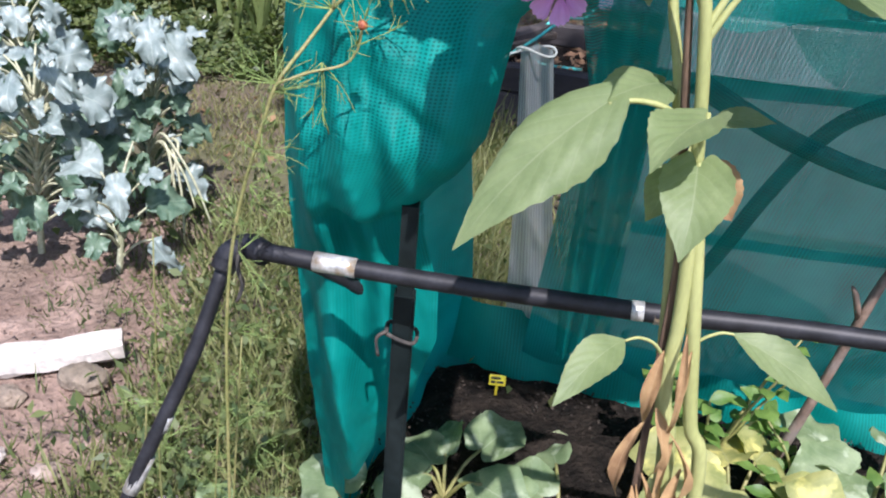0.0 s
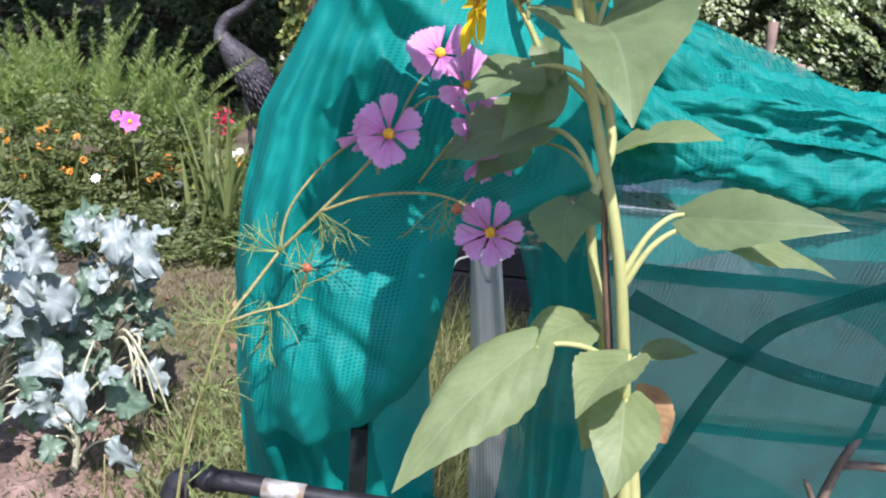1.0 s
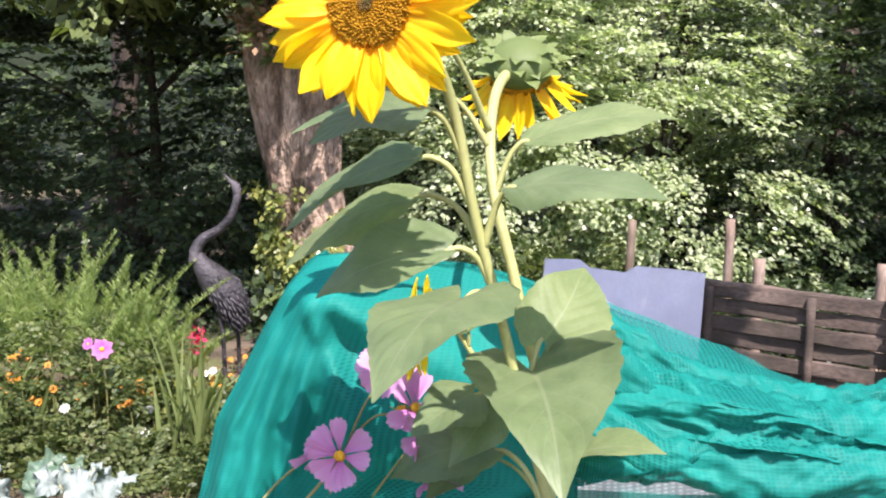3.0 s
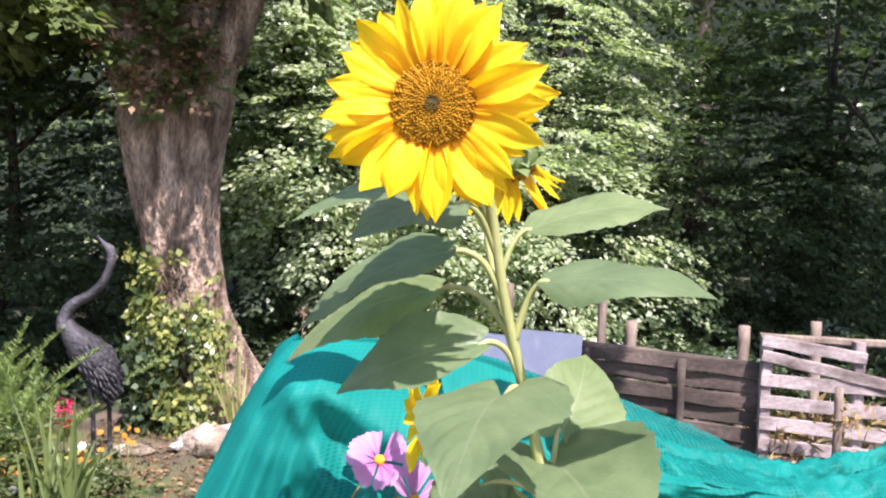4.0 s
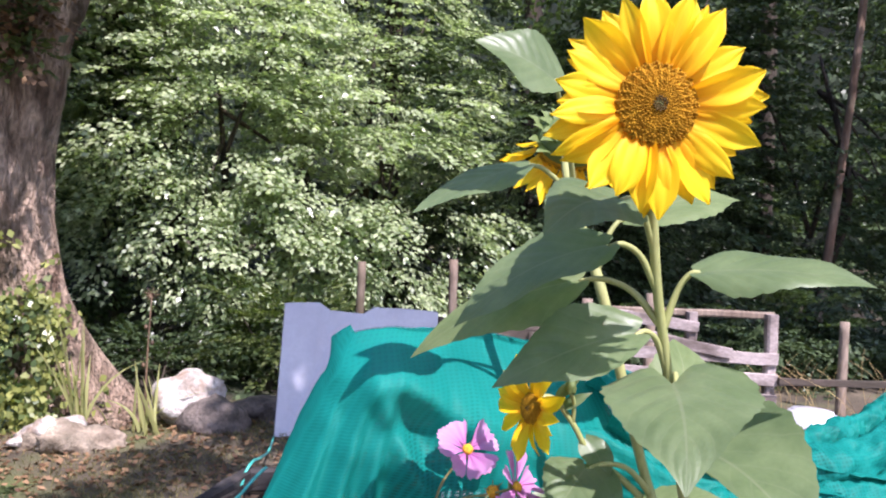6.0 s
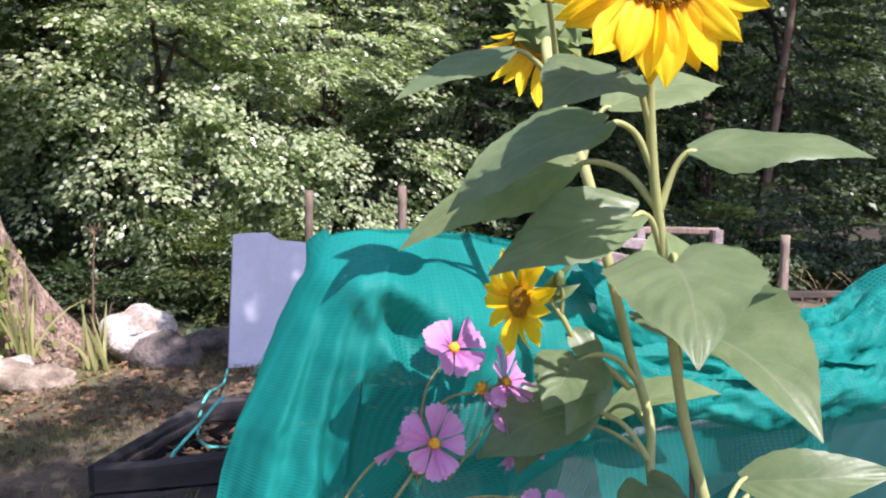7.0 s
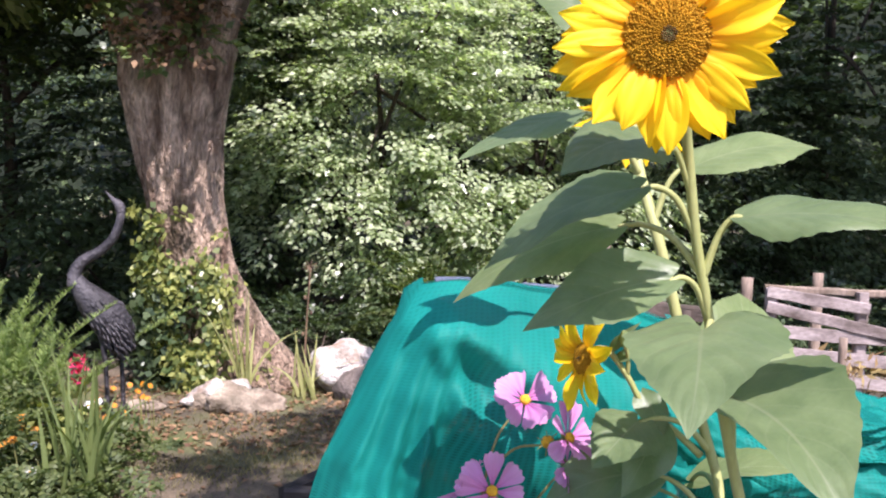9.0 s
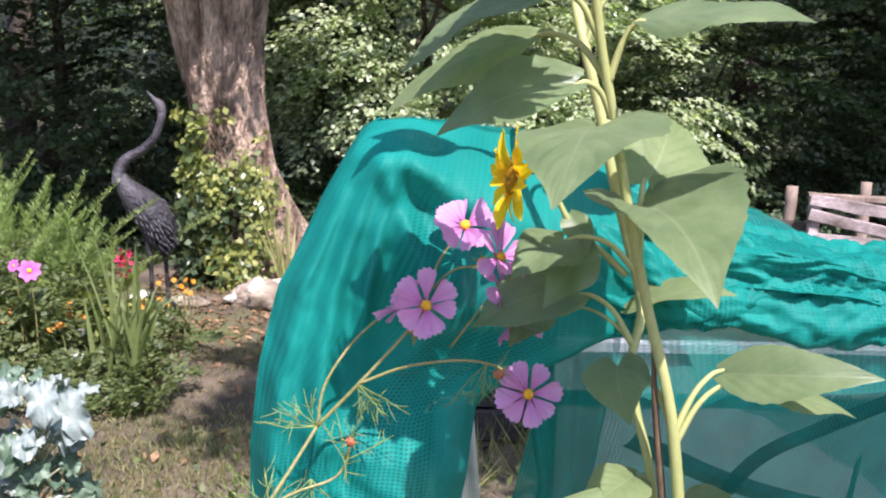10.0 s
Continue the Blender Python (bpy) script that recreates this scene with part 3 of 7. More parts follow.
def crumbs(p, rs):
    n = len(p)
    return leaf_quads(p + np.stack([0 * p[:, 0], 0 * p[:, 0], 0.15 + rs.uniform(0, 0.012, n)], 1), rs.normal(0, 1, (n, 3)), rs.normal(0, 1, (n, 3)), rs.uniform(0.004, 0.011, n), rs.uniform(0.003, 0.007, n), 0.3)


scatter("wood_chips", 2600, 0.3, 1.6, 0.95, 1.62, crumbs, M_BARK_DARK, "small wood chips mixed into dark compost", "wood chips", 8)


def pebbles(p, rs):
    n = len(p)
    return leaf_quads(p + np.stack([0 * p[:, 0], 0 * p[:, 0], 0.035 + rs.uniform(0, 0.02, n)], 1), rs.normal(0, 1, (n, 3)), rs.normal(0, 1, (n, 3)), rs.uniform(0.005, 0.017, n), rs.uniform(0.005, 0.013, n), 0.5)


scatter("soil_clods", 2600, -1.6, 0.0, 1.1, 2.7, pebbles, M_SOIL, "small dry clods and stones on pale soil", "clods", 9)

# ---------------------------------------------------------------- woodland


def sprays(rs, centres, outward, count, size, leaf_len, droop=0.25, seek=0.0):
    """Leaves on flat fans that reach out from each centre."""
    k = len(centres)
    idx = np.repeat(np.arange(k), count)
    n = len(idx)
    out = unit(outward)[idx]
    side = unit(np.cross((0, 0, 1.0), out))
    up = np.cross(out, side)
    a, b = rs.uniform(0, 1, n) ** 0.8, rs.normal(0, 0.35, n)
    s = np.broadcast_to(size, k)[idx]
    b *= (1 - 0.6 * a)
    at = centres[idx] + out * (a * s)[:, None] + side * (b * s)[:, None] - np.array((0, 0, 1.0)) * (droop * s * a * a)[:, None] + rs.normal(0, 0.02, (n, 3)) * s[:, None]
    ahead = out + side * (np.sign(b) * rs.uniform(0.2, 1.1, n))[:, None] - np.array((0, 0, 0.35)) + rs.normal(0, 0.25, (n, 3))
    nrm = up * (1 - 0.5 * seek) + seek * np.array(sun_dir) + rs.normal(0, 0.45, (n, 3))
    L = leaf_len * rs.uniform(0.6, 1.25, n)
    return leaf_quads(at, ahead, nrm, L, L * 0.62, 0.18)


def crown_points(rs, n, centre, radii, shell=0.55, front=None):
    d = unit(rs.normal(0, 1, (n, 3)))
    if front is not None:
        d = np.where((d @ np.asarray(front, float))[:, None] < -0.25, -d, d)
    r = rs.uniform(shell, 1.0, n)[:, None]
    return np.asarray(centre) + d * r * np.asarray(radii), d


def tree(name, label, foot, height, trunk_r, crown_at, crown_r, n_sprays, per, size, leaf_len, leaf_material, bark, seed, limbs=6, front=(0, -1, 0.1), category="tree", seek=0.0, tilt=0.0):
    rs = np.random.default_rng(seed)
    root = thing(name, foot, label, category, "trees of the wood")
    top = np.asarray(crown_at, float) + (0, 0, crown_r[2] * 0.5)
    foot = np.asarray(foot, float)
    mid = (foot + top) / 2 + rs.normal(0, 0.12, 3)
    part("trunk", tube([foot - (0, 0, 0.1), (foot * 2 + mid) / 3 + rs.normal(0, 0.05, 3), mid, top], [trunk_r * 1.25, trunk_r, trunk_r * 0.7, trunk_r * 0.2], 9, 5, 0.25), bark, root)
    pts, out = crown_points(rs, n_sprays, crown_at, crown_r, front=front)
    if tilt:
        hole = np.array([noise.noise(Vector((a * 1.5, b, c * 2.4))) for a, b, c in pts]) > -0.06
        pts, out = pts[hole], out[hole]
        n_sprays = len(pts)
    out = out * (1, 1, 0.35) - (0, 0, tilt)
    for k in range(limbs):
        s = rs.uniform(0.35, 0.95)
        a = foot + (top - foot) * s
        b = pts[rs.integers(n_sprays)]
        part("limb", tube([a, (a + b) / 2 + (0, 0, 0.15), b], [trunk_r * 0.4, trunk_r * 0.22, 0.008], 6, 4), bark, root)
    ob = new("crown", quads_mesh("crown", sprays(rs, pts, out, per, size * rs.uniform(0.7, 1.3, n_sprays), leaf_len, seek=seek), leaf_material))
    under(ob, root)
    return root


HAZELS = [((1.3, 8.9, 0.0), 5.0, (1.1, 8.8, 1.7), (1.6, 0.9, 2.1), 430, 1), ((2.9, 9.0, 0.0), 4.0, (2.7, 8.7, 1.4), (1.5, 0.8, 1.6), 300, 2),
          ((0.2, 10.0, 0.0), 6.0, (0.5, 9.7, 3.4), (1.9, 0.8, 2.2), 430, 3), ((2.6, 11.4, 0.0), 7.5, (2.4, 11.2, 4.4), (2.8, 1.0, 2.2), 360, 4), ((3.0, 10.2, 0.0), 5.0, (3.0, 10.0, 2.6), (1.5, 0.7, 1.9), 240, 5), ((-0.1, 9.3, 0.0), 5.5, (0.2, 9.2, 2.7), (0.8, 0.6, 2.2), 260, 6)]
for foot, h, c, r, ns, sd in HAZELS:
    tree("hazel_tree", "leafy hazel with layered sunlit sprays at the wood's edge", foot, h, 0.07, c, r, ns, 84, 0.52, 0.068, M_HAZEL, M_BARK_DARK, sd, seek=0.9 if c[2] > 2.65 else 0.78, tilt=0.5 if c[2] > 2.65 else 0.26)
# trees that look shaded through their darker leaf colour
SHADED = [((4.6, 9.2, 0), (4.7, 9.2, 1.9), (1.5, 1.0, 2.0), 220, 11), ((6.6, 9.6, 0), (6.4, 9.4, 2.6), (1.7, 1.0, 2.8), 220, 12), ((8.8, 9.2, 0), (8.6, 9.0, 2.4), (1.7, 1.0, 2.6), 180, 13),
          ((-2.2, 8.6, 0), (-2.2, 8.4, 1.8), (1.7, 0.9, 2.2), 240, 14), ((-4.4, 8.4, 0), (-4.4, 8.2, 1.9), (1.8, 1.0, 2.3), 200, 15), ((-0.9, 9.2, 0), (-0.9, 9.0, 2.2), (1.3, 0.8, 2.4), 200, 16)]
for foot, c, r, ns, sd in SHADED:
    tree("woodland_tree", "dense tree of the wood, its shade put into the leaf colour", foot, 5.0, 0.09, c, r, ns, 100, 0.5, 0.075, M_WOOD_LEAF_SHADE, M_BARK_DARK, sd)


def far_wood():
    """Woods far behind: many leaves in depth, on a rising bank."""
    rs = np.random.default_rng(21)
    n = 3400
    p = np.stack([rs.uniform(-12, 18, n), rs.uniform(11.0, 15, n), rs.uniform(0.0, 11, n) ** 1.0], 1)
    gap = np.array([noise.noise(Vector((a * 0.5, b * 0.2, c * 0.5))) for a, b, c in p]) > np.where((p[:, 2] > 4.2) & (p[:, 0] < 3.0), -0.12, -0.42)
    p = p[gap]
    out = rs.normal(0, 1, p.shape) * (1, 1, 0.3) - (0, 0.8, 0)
    ob = new("far_woods", quads_mesh("far_woods", sprays(rs, p, out, 46, 1.1, 0.15), M_WOOD_LEAF_SHADE))
    tagged(ob, "deep foliage of woods behind the garden, coloured as if shaded", "woods", kind="stuff")
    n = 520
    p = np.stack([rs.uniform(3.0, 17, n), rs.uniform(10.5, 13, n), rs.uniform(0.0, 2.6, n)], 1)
    ob = new("far_woods", quads_mesh("far_woods", sprays(rs, p, rs.normal(0, 1, p.shape) * (1, 1, 0.3) - (0, 0.8, 0), 50, 0.9, 0.11), M_WOOD_LEAF_SHADE))
    tagged(ob, "thicket at the foot of the wood, darkened to look shaded", "woods", kind="stuff")
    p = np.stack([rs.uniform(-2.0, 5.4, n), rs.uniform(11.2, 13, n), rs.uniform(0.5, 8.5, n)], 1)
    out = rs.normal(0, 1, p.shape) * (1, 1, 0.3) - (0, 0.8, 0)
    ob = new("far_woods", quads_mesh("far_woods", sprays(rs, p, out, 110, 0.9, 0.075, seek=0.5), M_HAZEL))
    tagged(ob, "sunlit foliage of trees farther back in the wood", "woods", kind="stuff")


far_wood()


def bare_trunk(foot, top, r, bark, label):
    foot, top = np.asarray(foot, float), np.asarray(top, float)
    root = thing("bare_trunk", foot, label, "tree trunk", "trees of the wood")
    part("trunk", tube([foot - (0, 0, 0.2), (foot * 2 + top) / 3 + (0.04, 0, 0), (foot + 2 * top) / 3 - (0.05, 0, 0), top], [r * 1.2, r, r * 0.9, r * 0.8], 10, 6, 0.3), bark, root)


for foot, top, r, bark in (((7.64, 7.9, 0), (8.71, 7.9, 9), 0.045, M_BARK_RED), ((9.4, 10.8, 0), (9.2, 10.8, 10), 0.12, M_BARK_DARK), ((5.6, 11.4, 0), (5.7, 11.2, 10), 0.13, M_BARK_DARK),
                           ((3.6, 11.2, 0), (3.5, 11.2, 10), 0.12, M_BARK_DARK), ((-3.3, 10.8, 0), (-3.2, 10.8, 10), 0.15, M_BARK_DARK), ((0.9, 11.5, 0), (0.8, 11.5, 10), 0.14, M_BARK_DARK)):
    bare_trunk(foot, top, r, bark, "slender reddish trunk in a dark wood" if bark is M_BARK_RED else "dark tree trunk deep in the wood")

# unseen trees, added to shade the bed, the board, the wood's dark side and the fence
for label, foot, crown_at, r, n, per, size, leaf_len, leaves, seed in (
        ("unseen tree added to shade the raised bed", (6.2, 0.6, 0), sunward(0.85, 4.4, 0.1, 5.4), (0.9, 0.9, 0.5), 90, 60, 0.5, 0.10, M_OAK, 41),
        ("unseen tree added to shade the leaning board", (6.4, 3.0, 0), sunward(1.80, 6.0, 0.5, 5.4), (0.68, 0.42, 0.4), 170, 60, 0.32, 0.10, M_OAK, 43),
        ("tall unseen tree added to shade the dark side of the wood", (11.0, 3.6, 0), sunward(6.2, 8.3, 2.0, 6.8), (1.4, 1.4, 1.2), 90, 60, 0.8, 0.14, M_WOOD_LEAF_SHADE, 44),
        ("tall unseen tree added to shade the wood's edge", (12.5, 4.6, 0), sunward(7.4, 8.4, 2.2, 8.4), (2.3, 1.5, 1.2), 210, 60, 0.9, 0.15, M_WOOD_LEAF_SHADE, 42),
        ("tall unseen tree added to shade the end of the fence", (14.0, 2.0, 0), sunward(8.6, 7.0, 1.2, 8.4), (1.6, 1.3, 1.0), 150, 60, 0.8, 0.15, M_WOOD_LEAF_SHADE, 45)):
    tree("tall_shade_blocker" if label.startswith("tall") else "near_shade_blocker", label, foot, 6.0, 0.14, crown_at, r, n, per, size, leaf_len, leaves, M_BARK_DARK, seed, 5, None)


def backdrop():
    """A closed sheet a long way behind, coloured like woods in deep shade."""
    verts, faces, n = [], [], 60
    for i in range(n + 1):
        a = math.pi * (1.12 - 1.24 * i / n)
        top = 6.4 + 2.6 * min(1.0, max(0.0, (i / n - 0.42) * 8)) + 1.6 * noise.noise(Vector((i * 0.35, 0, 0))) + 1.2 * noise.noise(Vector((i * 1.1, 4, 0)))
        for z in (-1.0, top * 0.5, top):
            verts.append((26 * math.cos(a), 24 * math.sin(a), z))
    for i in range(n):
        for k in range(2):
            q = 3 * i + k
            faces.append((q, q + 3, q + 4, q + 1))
    tagged(part("backdrop", (verts, faces), M_FAR_SHADE), "sheet for distant woods, deep shade put in its colour", "woods", kind="structure")


# near-black greens stand in for the shade between far trees
M_FAR_SHADE = surf("distant_woods_shade", (0.008, 0.016, 0.008), (0.03, 0.05, 0.02), 1.2, 0.9, 0.0, 9.0, (0.004, 0.008, 0.004), 0.6)
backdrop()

# woodland floor and undergrowth


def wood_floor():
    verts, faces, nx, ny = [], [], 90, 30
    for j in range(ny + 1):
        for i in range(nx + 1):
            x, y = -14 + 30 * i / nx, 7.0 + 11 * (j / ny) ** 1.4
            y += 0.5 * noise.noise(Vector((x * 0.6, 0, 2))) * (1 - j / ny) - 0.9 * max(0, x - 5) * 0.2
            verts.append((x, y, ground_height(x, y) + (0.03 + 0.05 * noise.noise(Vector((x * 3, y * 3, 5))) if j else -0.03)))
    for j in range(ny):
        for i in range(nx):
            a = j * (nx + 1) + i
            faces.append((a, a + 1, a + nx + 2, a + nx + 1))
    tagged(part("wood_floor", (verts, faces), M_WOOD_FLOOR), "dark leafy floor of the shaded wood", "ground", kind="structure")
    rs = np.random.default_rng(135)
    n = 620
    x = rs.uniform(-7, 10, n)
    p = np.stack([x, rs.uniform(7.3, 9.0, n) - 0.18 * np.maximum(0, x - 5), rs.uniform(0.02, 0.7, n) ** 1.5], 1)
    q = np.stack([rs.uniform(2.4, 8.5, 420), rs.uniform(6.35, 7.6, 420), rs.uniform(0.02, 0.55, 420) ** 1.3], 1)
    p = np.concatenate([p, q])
    ob = new("undergrowth", quads_mesh("undergrowth", sprays(rs, p, rs.normal(0, 1, p.shape) * (1, 1, 0.4) + (0, -0.5, 0.4), 55, 0.35, 0.06), M_WOOD_LEAF_SHADE))
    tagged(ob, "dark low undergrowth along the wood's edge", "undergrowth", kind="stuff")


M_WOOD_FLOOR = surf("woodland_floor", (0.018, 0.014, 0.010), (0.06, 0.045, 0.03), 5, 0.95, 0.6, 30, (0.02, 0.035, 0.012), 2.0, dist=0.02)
wood_floor()

# ---------------------------------------------------------------- the old pollard tree


def old_tree():
    root = thing("old_tree", (-0.2, 6.7, 0), "old pollarded oak with forked lit trunk, ivy round its foot", "tree")
    rings = [((0.0, 6.72, -0.1), 0.50), ((-0.09, 6.72, 0.15), 0.37), ((-0.24, 6.70, 0.5), 0.30), ((-0.38, 6.68, 0.9), 0.262), ((-0.485, 6.66, 1.4), 0.265), ((-0.53, 6.66, 1.8), 0.31), ((-0.54, 6.66, 2.15), 0.37), ((-0.54, 6.66, 2.45), 0.37)]
    line = np.array([c for c, _ in rings])
    rad = [r for _, r in rings]
    verts, faces, seg, sub = [], [], 72, 14
    path = spline(line, sub)
    rr = np.interp(np.linspace(0, 1, len(path)), np.linspace(0, 1, len(rad)), rad)
    for i, c in enumerate(path):
        s = i / (len(path) - 1)
        for k in range(seg):
            a = 2 * math.pi * k / seg
            ridge = 0.08 * math.sin(5 * a + 1.3 + s * 1.5) * (1 - 0.4 * s) + 0.10 * max(0, s - 0.7) * math.cos(2 * a) * 3
            high = min(1.0, max(0.0, (s - 0.42) / 0.3))
            ridge -= high * (0.26 * math.exp(-((a - 5.05) / 0.20) ** 2) + 0.20 * math.exp(-((a - 4.25) / 0.17) ** 2) + 0.10 * math.exp(-((a - 3.7) / 0.12) ** 2))
            flare = 0.30 * max(0, 0.25 - s) * 4 * max(0, math.cos(a - 0.2)) + 0.2 * max(0, 0.2 - s) * 5 * max(0, math.cos(a * 3 + 0.6))
            q = rr[i] * (1 + ridge + flare + 0.09 * noise.noise(Vector((math.cos(a) * 2, math.sin(a) * 2, c[2] * 1.6))) + 0.06 * noise.noise(Vector((math.cos(a) * 8, math.sin(a) * 8, c[2] * 3))) + 0.035 * noise.noise(Vector((math.cos(a) * 19, math.sin(a) * 19, c[2] * 4))))
            verts.append((c[0] + q * math.cos(a), c[1] + q * 0.85 * math.sin(a), c[2]))
    for i in range(len(path) - 1):
        for k in range(seg):
            k2 = (k + 1) % seg
            faces.append((i * seg + k, i * seg + k2, (i + 1) * seg + k2, (i + 1) * seg + k))
    faces.append(tuple((len(path) - 1) * seg + k for k in range(seg)))
    part("trunk", (verts, faces), M_BARK, root)
    for pts, r in ((((-0.62, 6.62, 2.2), (-0.82, 6.6, 2.7), (-0.95, 6.55, 3.4), (-1.3, 6.3, 4.6)), (0.24, 0.2, 0.17, 0.10)), (((-0.34, 6.66, 2.2), (-0.24, 6.6, 2.6), (-0.06, 6.55, 3.1), (0.25, 6.3, 4.4)), (0.19, 0.155, 0.13, 0.07)),
                   (((-0.45, 6.8, 2.3), (-0.45, 6.9, 3.0), (-0.3, 7.0, 4.4)), (0.20, 0.16, 0.08)), (((-0.9, 6.5, 3.2), (-1.5, 6.3, 3.4), (-2.3, 6.2, 3.5)), (0.07, 0.05, 0.02)), (((-0.02, 6.5, 3.2), (0.5, 6.4, 3.55), (1.4, 6.2, 3.8)), (0.06, 0.045, 0.015))):
        part("limb", tube(pts, r, 14, 6, 0.3), M_BARK, root)
    rs = np.random.default_rng(51)
    # shoots with dry brown leaves in the fork
    n = 40
    c = np.stack([rs.uniform(-0.85, -0.2, n), rs.uniform(6.25, 6.4, n), rs.uniform(2.35, 3.2, n)], 1)
    under(new("dry_foliage", quads_mesh("dry_foliage", sprays(rs, c, np.stack([rs.normal(0, 1, n), -np.ones(n), rs.normal(0, 0.6, n)], 1), 20, 0.28, 0.065), M_LITTER)), root)
    c2 = c + rs.normal(0, 0.08, c.shape)
    under(new("green_foliage", quads_mesh("green_foliage", sprays(rs, c2, np.stack([rs.normal(0, 1, n), -np.ones(n), rs.normal(0, 0.6, n)], 1), 26, 0.3, 0.075), M_OAK)), root)
    # overhanging crown
    n = 340
    p = np.stack([rs.uniform(-3.8, -0.2, n), rs.uniform(6.0, 8.2, n), rs.uniform(2.75, 5.2, n)], 1)
    p[:, 1] += np.where((p[:, 0] > -1.3) & (p[:, 1] < 6.7), 0.7, 0.0)
    keep = p[:, 2] > 2.75 + 0.22 * np.abs(p[:, 0] + 0.6) ** 0.8 * (p[:, 0] > -0.6) + 0.25 * rs.uniform(0, 1, n)
    keep &= (p[:, 0] < -1.2) | (p[:, 2] > 3.9)
    # clumps out of view, added sunward to shade the fork and upper trunk
    over = np.stack([rs.uniform(-0.8, 0.3, 26), rs.uniform(5.9, 6.3, 26), rs.uniform(3.5, 4.1, 26)], 1)
    shade = np.array(sunward(-0.5, 6.4, 2.85, 4.3)) + rs.normal(0, 1, (36, 3)) * (0.30, 0.10, 0.08)
    low = np.stack([rs.uniform(-2.2, -1.0, 26), rs.uniform(6.1, 6.3, 26), rs.uniform(2.85, 3.3, 26)], 1)
    p = np.concatenate([p[keep], over, shade, low])
    under(new("crown", quads_mesh("crown", sprays(rs, p, rs.normal(0, 1, p.shape) * (1, 1, 0.3), 95, 0.65, 0.11, 0.35), M_OAK)), root)
    # ivy round the foot
    n = 4600
    a, z = rs.uniform(math.pi * 0.75, math.pi * 1.75, n), rs.uniform(0.0, 1.25, n) ** 1.1
    ax, r = np.interp(z, (0, 0.5, 0.9, 1.4), (-0.09, -0.24, -0.38, -0.485)), np.interp(z, (0, 0.5, 0.9, 1.4), (0.48, 0.36, 0.31, 0.28))
    clump = np.array([noise.noise(Vector((math.cos(q) * 2.2, math.sin(q) * 2.2, h * 3.2))) for q, h in zip(a, z)])
    end = np.interp(z, (0, 0.4, 0.8, 1.25), (4.15, 4.35, 5.0, 4.7))
    ok = (rs.uniform(0, 1, n) < np.clip(1.3 - z * 0.7 - 1.6 * np.clip(a - end, 0, 1), 0.02, 1)) & (clump + rs.normal(0, 0.12, n) > -0.02 + 0.15 * (z > 0.9))
    p = np.stack([ax + np.cos(a) * (r + rs.uniform(0, 0.12, n)), 6.68 + np.sin(a) * (r + rs.uniform(0, 0.10, n)) * 0.9, z], 1)[ok]
    outw = np.stack([np.cos(a), np.sin(a), 0.2 + 0 * a], 1)[ok]
    m = len(p)
    q = leaf_quads(np.repeat(p, 3, 0) + rs.normal(0, 0.03, (3 * m, 3)), rs.normal(0, 1, (3 * m, 3)) - (0, 0, 0.9), np.repeat(outw, 3, 0) + rs.normal(0, 0.4, (3 * m, 3)), rs.uniform(0.03, 0.07, 3 * m), rs.uniform(0.03, 0.065, 3 * m), 0.12)
    under(new("ivy", quads_mesh("ivy", q, M_IVY)), root)
    # brush behind the ivy, its leaves coloured dark for the shade on that side
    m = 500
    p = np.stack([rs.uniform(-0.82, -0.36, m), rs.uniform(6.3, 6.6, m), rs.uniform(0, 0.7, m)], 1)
    under(new("undergrowth", quads_mesh("undergrowth", leaf_quads(p, rs.normal(0, 1, (m, 3)), rs.normal(0, 1, (m, 3)) - (0, 0.6, 0), rs.uniform(0.05, 0.09, m), rs.uniform(0.04, 0.08, m)), M_WOOD_LEAF_SHADE)), root)


old_tree()

# ---------------------------------------------------------------- statue, stones, timber


